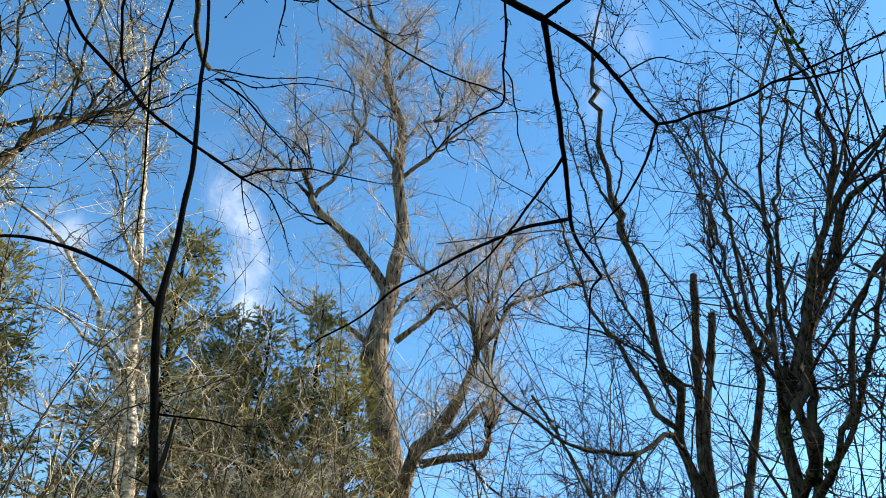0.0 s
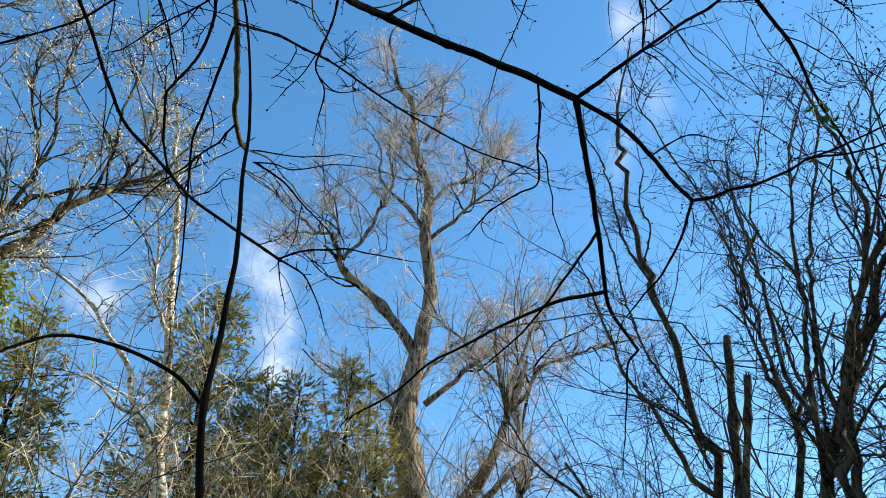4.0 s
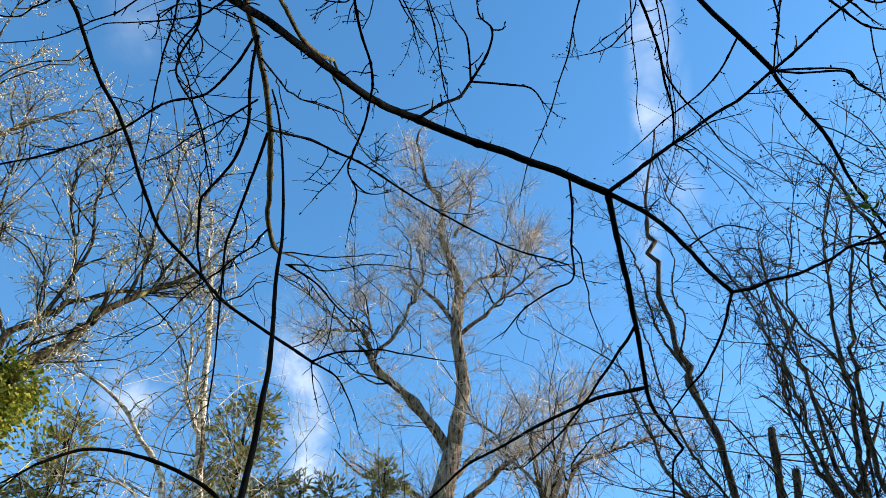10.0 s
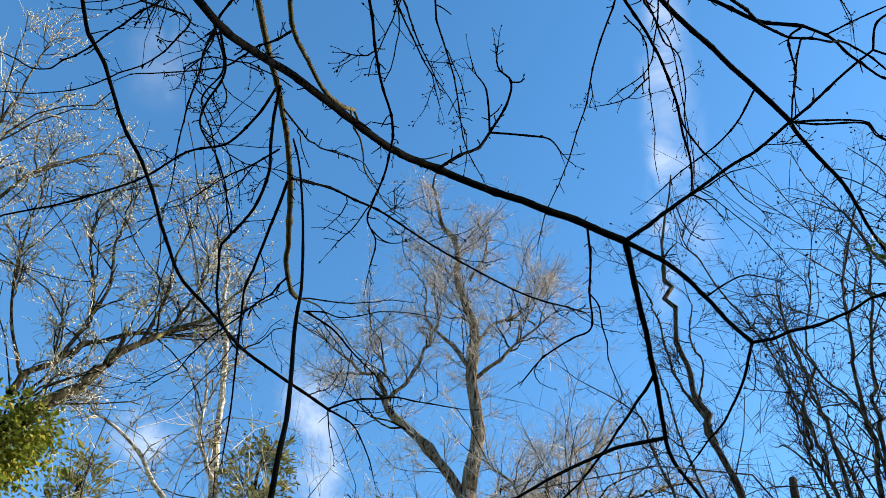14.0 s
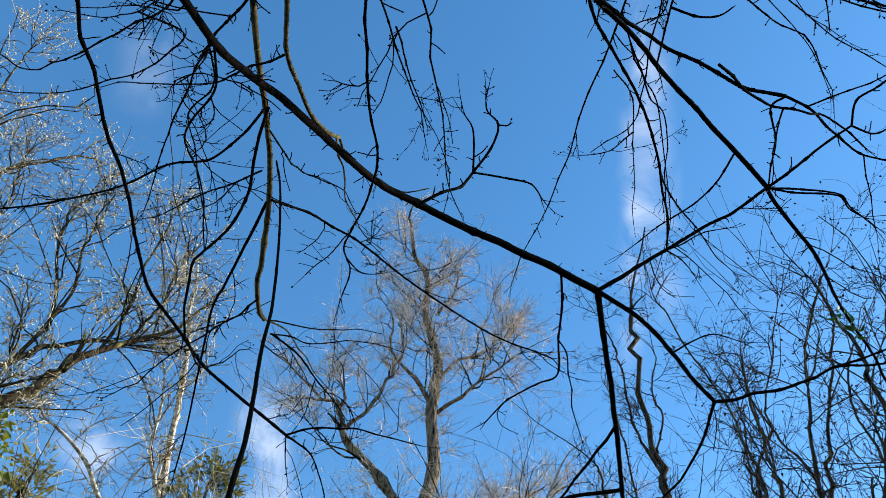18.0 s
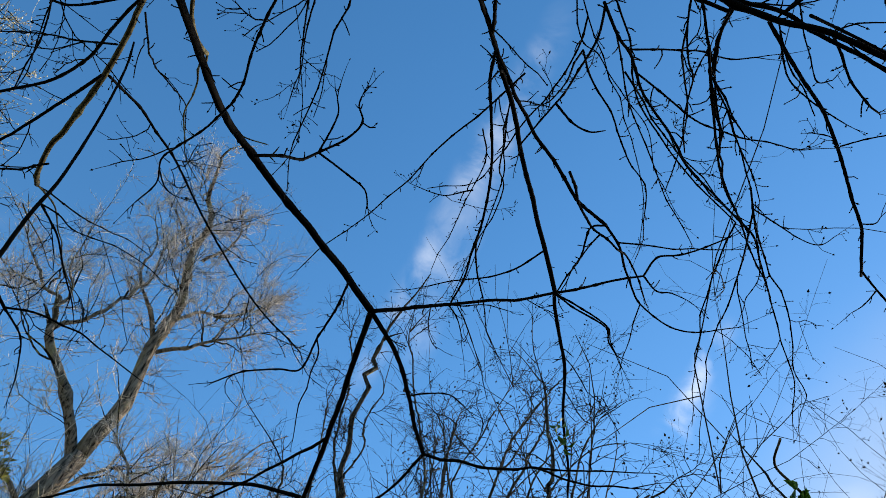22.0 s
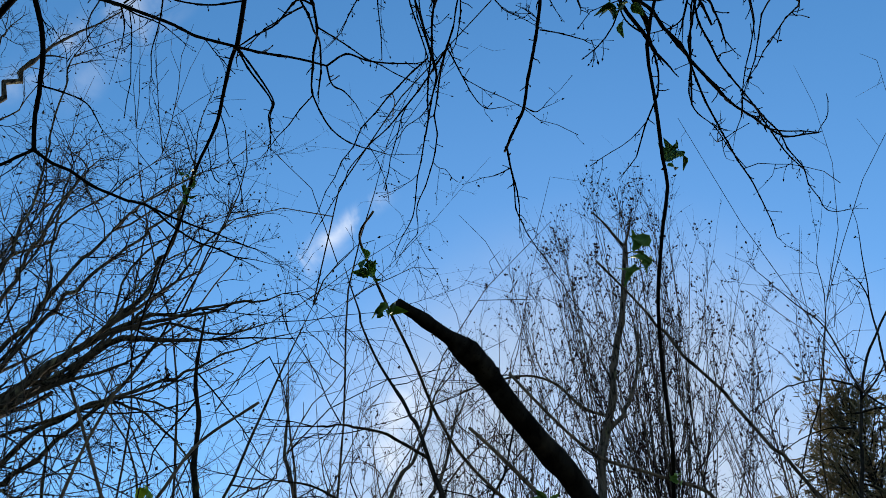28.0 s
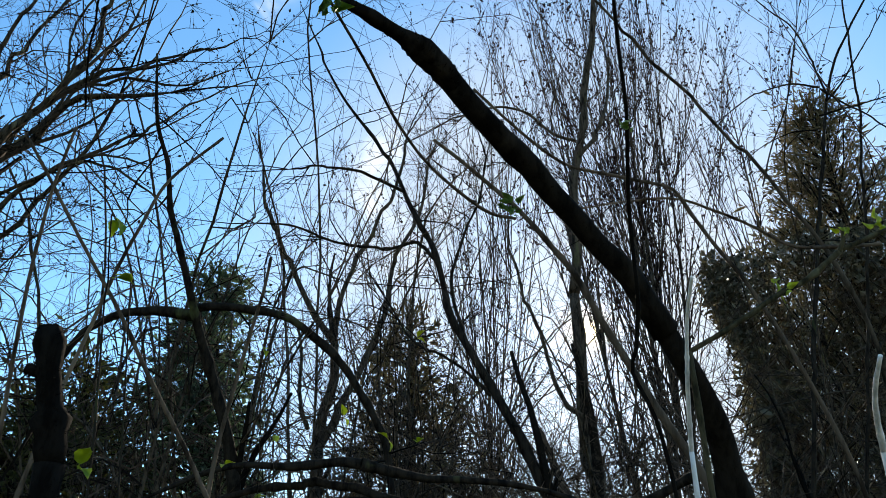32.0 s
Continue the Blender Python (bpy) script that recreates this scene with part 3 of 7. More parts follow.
birch = thing("birch_tree", "slender bare tree with pale flaking sunlit bark", "tree")
limb(birch, 0.1413, 0.1047, (-3.41, 10.49, -0.08), (-3.44, 10.43, 1.63), (-3.50, 10.43, 3.03), mat=bark_birch, name="trunk")
limb(birch, 0.1047, 0.0720, (-3.50, 10.43, 3.03), (-3.84, 10.31, 4.81), (-3.99, 10.25, 5.63), (-4.18, 10.18, 6.36), (-4.28, 10.13, 7.00), (-4.37, 10.10, 7.87), mat=bark_birch)
limb(birch, 0.0680, 0.0257, (-4.37, 10.10, 7.87), (-4.56, 10.01, 9.00), (-4.67, 9.96, 9.84), (-4.91, 9.84, 11.57), (-5.18, 9.70, 12.82), (-5.44, 9.56, 14.04), mat=bark_birch)
limb(birch, 0.0497, 0.0204, (-4.30, 10.13, 7.00), (-4.65, 9.97, 7.61), (-4.95, 9.82, 8.37), (-5.32, 9.63, 8.82), (-5.62, 9.46, 9.21), (-5.95, 9.25, 9.47), (-6.24, 9.06, 9.60), mat=bark_birch)
limb(birch, 0.0338, 0.0184, (-4.58, 10.00, 9.10), (-4.74, 9.93, 9.37), (-4.92, 9.84, 9.74), (-5.02, 9.79, 10.51), (-5.16, 9.71, 11.21), mat=bark_birch)
limb(birch, 0.0372, 0.0217, (-4.16, 10.18, 6.43), (-4.30, 10.02, 6.43), (-4.45, 9.84, 6.39), mat=bark_birch)
limb(birch, 0.0332, 0.0185, (-4.10, 10.21, 6.25), (-3.84, 10.20, 6.29), (-3.58, 10.19, 6.29), mat=bark_birch)
limb(birch, 0.0611, 0.0465, (-4.00, 10.25, 4.79), (-4.16, 10.22, 5.62), (-4.30, 10.20, 6.37), (-4.35, 10.21, 7.13), mat=bark_birch)
limb(birch, 0.0274, 0.0117, (-4.70, 9.95, 7.69), (-4.94, 9.83, 7.71), (-5.20, 9.69, 7.99), (-5.47, 9.54, 8.03), mat=bark_birch)
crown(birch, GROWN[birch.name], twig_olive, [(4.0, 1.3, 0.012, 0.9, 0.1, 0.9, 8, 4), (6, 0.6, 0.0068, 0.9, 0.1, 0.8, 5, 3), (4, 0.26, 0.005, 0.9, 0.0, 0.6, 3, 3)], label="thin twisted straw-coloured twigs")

lefttree = thing("ivy_clad_tree", "bare tree with lichen-yellow limbs, pale catkins and ivy on its trunk", "tree")
limb(lefttree, 0.1485, 0.1100, (-5.31, 6.49, -0.08), (-5.35, 6.43, 1.81), (-5.41, 6.42, 3.36), mat=bark_lichen, name="trunk")
limb(lefttree, 0.1100, 0.1131, (-5.41, 6.42, 3.36), (-5.63, 6.24, 4.65), (-5.62, 6.24, 5.94), (-5.45, 6.39, 6.68), mat=bark_lichen)
limb(lefttree, 0.1041, 0.0537, (-5.45, 6.39, 6.68), (-5.30, 6.51, 7.17), (-5.16, 6.63, 7.59), (-4.99, 6.75, 7.88), (-4.87, 6.84, 8.39), mat=bark_lichen)
limb(lefttree, 0.0482, 0.0154, (-4.87, 6.84, 8.39), (-4.63, 6.94, 8.84), (-4.35, 7.06, 9.24), (-4.02, 7.19, 9.60), (-3.79, 7.26, 10.10), mat=bark_lichen)
limb(lefttree, 0.0390, 0.0234, (-5.48, 6.36, 7.56), (-5.44, 6.45, 7.97), (-5.28, 6.63, 8.40), (-5.09, 6.83, 8.82), (-4.85, 7.05, 9.17), (-4.65, 7.23, 9.30), mat=bark_lichen)
limb(lefttree, 0.0265, 0.0132, (-5.33, 6.62, 8.37), (-5.27, 6.69, 8.94), (-5.37, 6.63, 9.50), (-5.62, 6.45, 10.22), (-5.73, 6.39, 10.91), (-5.66, 6.47, 11.57), mat=bark_lichen)
limb(lefttree, 0.0224, 0.0098, (-5.27, 6.67, 9.06), (-5.21, 6.65, 9.62), (-5.31, 6.51, 10.27), (-5.31, 6.44, 11.07), (-5.43, 6.28, 11.71), mat=bark_lichen)
limb(lefttree, 0.0201, 0.0098, (-5.51, 6.47, 7.82), (-5.87, 6.25, 8.52), (-6.13, 6.11, 9.38), (-6.33, 6.01, 10.45), (-6.55, 5.89, 11.67), mat=bark_lichen)
limb(lefttree, 0.0270, 0.0172, (-6.30, 5.85, 6.99), (-6.60, 5.59, 9.21), (-6.60, 5.65, 10.35), (-6.52, 5.80, 11.10), (-6.39, 6.00, 11.60), (-6.17, 6.28, 12.32), mat=bark_lichen)
limb(lefttree, 0.0240, 0.0107, (-6.57, 5.56, 9.18), (-6.85, 5.29, 10.90), (-6.99, 5.20, 11.80), (-7.05, 5.20, 12.31), (-7.19, 5.09, 13.78), mat=bark_lichen)
limb(lefttree, 0.0225, 0.0101, (-4.66, 6.98, 8.90), (-4.58, 6.97, 9.61), (-4.62, 6.89, 10.32), (-4.59, 6.84, 11.16), (-4.64, 6.75, 11.74), mat=bark_lichen)
limb(lefttree, 0.0203, 0.0066, (-4.44, 7.12, 9.25), (-4.28, 7.14, 10.00), (-4.27, 7.07, 10.64), (-4.14, 7.06, 11.14), mat=bark_lichen)
limb(lefttree, 0.0206, 0.0107, (-5.44, 6.40, 6.76), (-5.38, 6.45, 7.54), (-5.29, 6.52, 8.02), (-5.39, 6.44, 8.68), mat=bark_lichen)
kept = []
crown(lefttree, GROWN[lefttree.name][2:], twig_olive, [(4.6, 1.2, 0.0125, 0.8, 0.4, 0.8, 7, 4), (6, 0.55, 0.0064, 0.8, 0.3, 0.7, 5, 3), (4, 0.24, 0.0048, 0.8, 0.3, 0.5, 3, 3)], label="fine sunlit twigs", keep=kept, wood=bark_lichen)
P, D = along(kept[2], 2.4)
stuff_part("blossom", buds(P, D, 0.024, 0.36), catkin, lefttree, "small pale catkins on the twigs")
lines = [GROWN[lefttree.name][i] for i in (0, 1)] + [GROWN[lefttree.name][2][:len(GROWN[lefttree.name][2]) // 2]]
P, T, R, U = starts(lines, 3000, 0.0)
side = unit(np.cross(T, rng.normal(0, 1, P.shape)))
P = P + side * (R * 1.0 + np.abs(rng.normal(0, 0.2, len(P))))[:, None] + np.array([0.08, 0.05, -0.05])
stuff_part("ivy", leaves(P, unit(side + rng.normal(0, 0.7, P.shape) - np.array([0, 0, 0.5])), 0.06), ivy_leaf, lefttree, "dense sunlit yellow-green ivy")

bank = thing("bank_tree", "bare dark multi-limbed tree beside the clearing", "tree")
limb(bank, 0.0746, 0.0553, (2.43, 8.33, -0.08), (2.40, 8.28, 1.59), (2.34, 8.27, 2.96), mat=bark_mid, name="trunk")
limb(bank, 0.0553, 0.0287, (2.34, 8.27, 2.96), (2.51, 8.22, 4.16), (2.60, 8.20, 4.82), (2.55, 8.21, 5.32), (2.52, 8.22, 5.98), (2.45, 8.24, 6.72), (2.41, 8.25, 7.53), (2.33, 8.28, 8.45), (2.25, 8.30, 9.25), (2.22, 8.31, 10.59), (2.29, 8.29, 11.70), mat=bark_mid)
limb(bank, 0.0313, 0.0114, (2.51, 8.22, 5.58), (2.30, 8.33, 6.04), (2.09, 8.42, 6.68), (1.84, 8.52, 7.30), (1.66, 8.60, 8.24), (1.55, 8.66, 8.96), mat=bark_mid)
limb(bank, 0.0188, 0.0095, (2.33, 8.28, 8.45), (2.09, 8.32, 9.17), (2.01, 8.31, 9.80), (1.95, 8.30, 10.82), (1.73, 8.32, 11.61), mat=bark_mid)
limb(bank, 0.0178, 0.0090, (2.41, 8.25, 7.53), (2.33, 8.26, 8.15), (2.27, 8.25, 8.81), (2.40, 8.19, 9.36), (2.35, 8.19, 9.89), (2.46, 8.13, 10.52), mat=bark_mid)
limb(bank, 0.0167, 0.0090, (2.46, 8.24, 6.57), (2.25, 8.30, 7.07), (2.06, 8.35, 7.60), (1.96, 8.37, 8.24), (1.89, 8.39, 9.34), (1.78, 8.41, 10.12), mat=bark_mid)
limb(bank, 0.0279, 0.0092, (2.48, 8.02, 5.26), (2.25, 7.78, 5.29), (1.89, 7.57, 5.02), (1.47, 7.36, 4.93), (1.12, 7.11, 4.90), (0.82, 6.85, 5.05), (0.48, 6.58, 5.16), mat=bark_mid)
limb(bank, 0.0172, 0.0087, (1.79, 7.18, 4.85), (1.57, 7.03, 4.51), (1.35, 6.87, 4.18), mat=bark_mid)
limb(bank, 0.0113, 0.0150, (0.80, 6.75, 5.20), (0.98, 6.66, 4.77), (1.11, 6.57, 4.42), (1.20, 6.49, 4.10), mat=bark_mid)
limb(bank, 0.0178, 0.0070, (2.47, 8.03, 5.78), (2.27, 7.98, 6.27), (2.04, 7.94, 6.43), (1.74, 7.91, 6.59), (1.54, 7.85, 6.63), mat=bark_mid)
limb(bank, 0.0156, 0.0068, (2.69, 7.96, 5.91), (2.47, 7.92, 6.06), (2.30, 7.87, 6.21), (2.07, 7.83, 6.39), (1.91, 7.77, 6.43), mat=bark_mid)
MID = [(2.6, 1.1, 0.0074, 0.8, 0.4, 0.7, 7, 4), (5.5, 0.5, 0.0046, 0.9, 0.25, 0.7, 5, 3), (4.5, 0.2, 0.0036, 0.95, 0.1, 0.6, 3, 3)]
crown(bank, GROWN[bank.name], twig_mid, MID, label="bare grey-brown twigs")


def stubs(tree, lines, mat, per, length, radius):
    """Short dead spurs that make a stem knobbly."""
    S = starts(lines, per)
    stuff_part("spur_growth", tubes(*shoots(*S, length, radius, 1.1, 0.3, 0.5, 4), 4), mat, tree, "short dead spurs along the stems")


stubs(bank, GROWN[bank.name], bark_mid, 16, 0.09, 0.008)
snag = thing("dead_snag", "broken-off dead tree trunk standing upright", "tree stump", group="dead snags")
limb(snag, 0.0760, 0.0540, (2.49, 8.42, -0.08), (2.46, 8.37, 1.60), (2.40, 8.36, 2.97), mat=bark_mid, name="trunk")
limb(snag, 0.0540, 0.0420, (2.40, 8.36, 2.97), (2.59, 8.30, 4.18), (2.69, 8.27, 4.85), (2.74, 8.26, 5.46), (2.91, 8.20, 6.70), (3.03, 8.15, 7.57), mat=bark_mid, tip=False, crook=0.16, knots=0.9, sides=11)
snagb = thing("dead_snag", "broken-off dead tree trunk with a ragged top", "tree stump", group="dead snags")
limb(snagb, 0.0700, 0.0500, (2.59, 8.29, -0.08), (2.56, 8.23, 1.59), (2.50, 8.23, 2.95), mat=bark_mid, name="trunk")
limb(snagb, 0.0500, 0.0360, (2.50, 8.23, 2.95), (2.66, 8.18, 4.14), (2.73, 8.15, 4.80), (2.77, 8.14, 5.41), (2.95, 8.08, 6.25), (3.09, 8.02, 6.92), mat=bark_mid, tip=False, crook=0.16, knots=0.9, sides=11)
for broken, top, reach in ((snag, (3.03, 8.15, 7.57), 0.041), (snagb, (3.09, 8.02, 6.92), 0.036)):
    # splinters on the torn top
    a = np.arange(9) * 0.7
    P = np.array(top) + np.stack([np.cos(a) * reach * 0.7, np.sin(a) * reach * 0.7, np.full(9, -0.06)], 1)
    D = unit(np.stack([np.cos(a) * 0.15, np.sin(a) * 0.15, np.ones(9)], 1))
    stuff_part("splinter_growth", buds(P, D, 0.07, 0.16), bark_mid, broken, "ragged splinters at the break")
fork = thing("forked_tree", "bare forked tree with grey-green bark", "tree")
limb(fork, 0.0630, 0.0467, (2.49, 7.68, -0.08), (2.47, 7.63, 1.42), (2.41, 7.63, 2.65), mat=bark_mid, name="trunk")
limb(fork, 0.0467, 0.0338, (2.41, 7.63, 2.65), (2.69, 7.54, 3.94), (2.82, 7.49, 4.54), (3.05, 7.40, 5.42), (3.17, 7.34, 5.90), mat=bark_mid)
limb(fork, 0.0295, 0.0139, (3.17, 7.34, 5.90), (3.09, 7.38, 6.39), (3.03, 7.40, 6.85), (3.00, 7.42, 7.18), mat=bark_mid)
limb(fork, 0.0189, 0.0104, (3.14, 7.36, 5.78), (3.33, 7.27, 6.05), (3.31, 7.29, 6.54), (3.30, 7.29, 6.99), (3.26, 7.31, 7.40), (3.29, 7.29, 8.06), (3.25, 7.31, 8.62), (3.26, 7.31, 9.20), mat=bark_mid)
limb(fork, 0.0151, 0.0081, (3.15, 7.35, 6.17), (3.13, 7.42, 6.93), (3.04, 7.51, 7.64), (3.15, 7.52, 8.72), (3.18, 7.56, 9.46), mat=bark_mid)
limb(fork, 0.0165, 0.0079, (3.04, 7.40, 7.39), (3.10, 7.33, 7.92), (3.31, 7.20, 8.33), (3.31, 7.15, 8.65), (3.49, 7.02, 9.20), (3.67, 6.88, 9.88), mat=bark_mid)
crown(fork, GROWN[fork.name], twig_mid, MID, label="bare grey-brown twigs")
stubs(fork, GROWN[fork.name], bark_mid, 16, 0.09, 0.008)
bigtree = thing("spreading_tree", "large bare tree with moss-green limbs spreading sideways", "tree")
limb(bigtree, 0.0939, 0.0668, (2.45, 6.41, -0.08), (2.43, 6.37, 1.15), (2.38, 6.37, 2.16), mat=bark_mid, name="trunk")
limb(bigtree, 0.0695, 0.0449, (2.38, 6.37, 2.16), (2.64, 6.27, 3.35), (2.76, 6.22, 4.04), (2.75, 6.22, 4.58), (2.86, 6.17, 4.94), mat=bark_mid)
limb(bigtree, 0.0508, 0.0147, (2.86, 6.17, 4.94), (2.99, 6.01, 5.28), (3.10, 5.86, 5.46), (3.23, 5.69, 5.81), (3.37, 5.51, 6.16), (3.49, 5.33, 6.32), (3.69, 5.09, 6.39), (3.94, 4.79, 6.51), mat=bark_mid)
limb(bigtree, 0.0234, 0.0099, (2.86, 6.17, 4.94), (2.81, 6.21, 5.35), (2.75, 6.26, 5.91), (2.78, 6.26, 6.50), (2.79, 6.27, 7.31), (2.80, 6.29, 7.97), (2.83, 6.29, 8.59), mat=bark_mid)
limb(bigtree, 0.0239, 0.0099, (3.01, 6.10, 5.32), (3.02, 6.13, 5.76), (3.13, 6.11, 6.45), (3.29, 6.06, 7.27), (3.47, 6.00, 7.76), (3.69, 5.91, 8.43), (3.79, 5.88, 8.96), mat=bark_mid)
limb(bigtree, 0.0405, 0.0299, (2.45, 6.34, 2.46), (2.49, 6.33, 2.47), (2.72, 6.17, 3.52), (2.80, 6.07, 3.98), (2.94, 5.93, 4.76), (3.00, 5.84, 5.23), (3.12, 5.70, 5.53), mat=bark_mid)
limb(bigtree, 0.0276, 0.0133, (2.71, 6.24, 3.78), (2.73, 6.01, 3.88), (2.90, 5.88, 4.13), (3.07, 5.75, 4.38), (3.25, 5.60, 4.82), (3.38, 5.47, 5.20), (3.50, 5.34, 5.55), (3.60, 5.22, 5.92), (3.68, 5.11, 6.44), mat=bark_mid)
limb(bigtree, 0.0185, 0.0067, (2.85, 6.18, 4.90), (3.40, 5.66, 6.15), (3.55, 5.54, 6.57), (3.77, 5.35, 7.39), (3.85, 5.27, 7.94), (4.00, 5.12, 8.45), mat=bark_mid)
limb(bigtree, 0.0170, 0.0069, (2.85, 6.18, 4.90), (3.55, 5.80, 6.40), (3.57, 5.79, 6.87), (3.53, 5.81, 7.26), (3.61, 5.76, 7.84), (3.80, 5.64, 8.29), mat=bark_mid)
limb(bigtree, 0.0129, 0.0048, (2.75, 6.22, 4.58), (2.75, 5.78, 4.73), (2.91, 5.59, 4.63), (3.08, 5.38, 4.61), (3.15, 5.22, 4.56), (3.32, 5.00, 4.61), mat=bark_mid)
limb(bigtree, 0.0369, 0.0279, (2.76, 6.22, 4.04), (2.63, 5.60, 4.25), (2.67, 5.47, 4.68), (2.78, 5.30, 5.08), (2.83, 5.16, 5.34), (2.92, 5.00, 5.63), mat=bark_mid)
limb(bigtree, 0.0291, 0.0087, (2.92, 5.00, 5.63), (3.03, 4.88, 5.90), (3.12, 4.78, 6.29), (3.13, 4.73, 6.90), (3.07, 4.72, 7.55), (2.99, 4.72, 7.99), mat=bark_mid)
limb(bigtree, 0.0217, 0.0060, (2.92, 5.00, 5.63), (3.06, 4.87, 5.94), (3.21, 4.72, 6.13), (3.45, 4.50, 6.27), (3.64, 4.29, 6.49), (3.91, 4.00, 6.76), mat=bark_mid)
limb(bigtree, 0.0162, 0.0059, (2.85, 6.18, 4.90), (2.88, 5.13, 5.51), (3.11, 4.91, 5.94), (3.38, 4.64, 6.16), (3.69, 4.30, 6.21), (3.89, 4.02, 6.40), mat=bark_mid)
limb(bigtree, 0.0248, 0.0119, (2.78, 6.21, 4.67), (2.58, 5.62, 4.85), (2.64, 5.48, 5.59), (2.69, 5.35, 6.00), (2.71, 5.22, 6.42), (2.77, 5.08, 6.93), mat=bark_mid)
limb(bigtree, 0.0123, 0.0045, (2.77, 5.08, 6.93), (2.88, 4.98, 7.39), (3.06, 4.83, 7.87), (3.27, 4.65, 8.30), mat=bark_mid)
limb(bigtree, 0.0130, 0.0060, (2.85, 6.18, 4.90), (2.65, 5.26, 5.92), (2.50, 5.29, 6.45), (2.34, 5.33, 7.04), (2.26, 5.32, 7.43), mat=bark_mid)
limb(bigtree, 0.0158, 0.0069, (2.85, 6.18, 4.90), (2.42, 5.69, 5.37), (2.39, 5.66, 6.30), (2.32, 5.64, 6.80), (2.25, 5.63, 7.25), (2.01, 5.68, 8.14), (1.82, 5.70, 8.94), mat=bark_mid)
limb(bigtree, 0.0245, 0.0151, (2.73, 6.23, 3.87), (2.82, 5.51, 4.13), (2.99, 5.27, 4.68), (3.01, 5.12, 4.94), (3.07, 4.93, 5.12), (3.18, 4.71, 5.26), mat=bark_mid)
limb(bigtree, 0.0140, 0.0039, (3.18, 4.71, 5.26), (3.36, 4.53, 5.49), (3.55, 4.32, 5.73), (3.76, 4.07, 6.06), (3.97, 3.80, 6.26), mat=bark_mid)
limb(bigtree, 0.0138, 0.0032, (2.81, 6.19, 4.76), (3.08, 4.78, 5.14), (3.29, 4.58, 5.24), (3.53, 4.34, 5.08), (3.67, 4.15, 4.83), (3.76, 4.01, 4.54), mat=bark_mid)
limb(bigtree, 0.0109, 0.0041, (2.85, 6.18, 4.90), (2.93, 4.87, 5.70), (3.00, 4.77, 6.24), (3.07, 4.67, 6.60), (3.33, 4.43, 7.05), (3.57, 4.17, 7.10), mat=bark_mid)
kept = []
crown(bigtree, GROWN[bigtree.name], twig_mid, [(1.7, 1.15, 0.0076, 0.85, 0.25, 0.8, 7, 4), (5.5, 0.46, 0.0050, 0.9, 0.2, 0.7, 5, 3), (3.6, 0.18, 0.0044, 0.95, 0.1, 0.6, 3, 3)], label="dense bare twigs", low=0.15, keep=kept)
P, D = tips(kept[2])
stuff_part("bud_growth", buds(P[::2], D[::2], 0.022, 0.4), twig_mid, bigtree, "small dark buds")


def conifer(name, label, at, height, radius, mat, first=0.08, whorls=20, droop=-0.5, per=28, blade=0.122, thick=0.16, power=0.65, boughs=12, sprays=8, ragged=0.6, slim=0.27):
    """A conifer: tapered trunk, tiers of drooping boughs, each set with flat sprays."""
    tree = thing(name, label, "tree", at)
    base = np.array(at)
    trunk = limb(tree, thick, 0.02, tuple(base - (0, 0, 0.1)), tuple(base + (0.05, 0, height * 0.5)), tuple(base + (0, 0, height)), mat=bark_dark, name="trunk")
    u = np.repeat(np.linspace(first, 0.985, whorls), boughs) + rng.normal(0, 0.006, whorls * boughs)
    u = np.clip(u, first, 0.99)
    n = len(u)
    az = rng.random(n) * 2 * np.pi
    out = np.stack([np.cos(az), np.sin(az), np.zeros(n)], 1)
    P = base + np.stack([np.zeros(n), np.zeros(n), u * height], 1)
    T = unit(out + np.array([0, 0, 0.25]) + 0.6 * u[:, None] * np.array([0, 0, 1.0]))
    L = radius * (1 - u) ** power * (0.95 - ragged / 2 + ragged * rng.random(n)) + 0.12
    knots, p, d, pts = 6, P, T, [P]
    for i in range(knots - 1):
        d = unit(d + np.array([0, 0, droop / knots]) + rng.normal(0, 0.08, (n, 3)))
        p = p + d * L[:, None] / (knots - 1)
        pts.append(p)
    pts = np.stack(pts, 1)
    rad = (0.006 + 0.012 * L)[:, None] * np.linspace(1, 0.3, knots)[None]
    stuff_part("framework", tubes(pts, rad, 4), bark_dark, tree, "drooping boughs")
    S = starts(as_lines(pts, rad), per * 0.5, 0.15)
    tw = shoots(*S, 0.32 * radius ** 0.5, 0.006, 0.8, -0.2, 0.3, 4, shrink=0.5)
    P, T, _, _ = fast_starts(*tw, sprays, 0.05)
    side = unit(np.cross(T, rng.normal(0, 1, P.shape)))
    stuff_part("foliage", fan(P, unit(T + 0.6 * side), blade, slim), mat, tree, "dense dark green needle sprays")
    return tree


conifer("spruce_tree", "dark green spruce with drooping boughs behind the bare trees", (-5.9, 15.4, 0), 14.2, 3.0, needle)
conifer("fir_tree", "dark green fir with a broad crown", (-4.6, 15.9, 0), 12.0, 2.8, needle)
conifer("fir_tree", "olive-green fir between two taller ones", (-3.8, 15.6, 0), 11.7, 2.5, needle)
conifer("fir_tree", "dark green fir standing close to the poplar", (-2.75, 16.0, 0), 12.6, 2.0, needle)
conifer("fir_tree", "lower olive-green fir beside the poplar", (-2.0, 15.4, 0), 10.6, 2.0, needle)
conifer("spruce_tree", "shaded dark spruce beneath the ivy-clad tree", (-8.9, 13.6, 0), 12.3, 2.4, needle)

stubs(bigtree, GROWN[bigtree.name], bark_mid, 12, 0.08, 0.007)

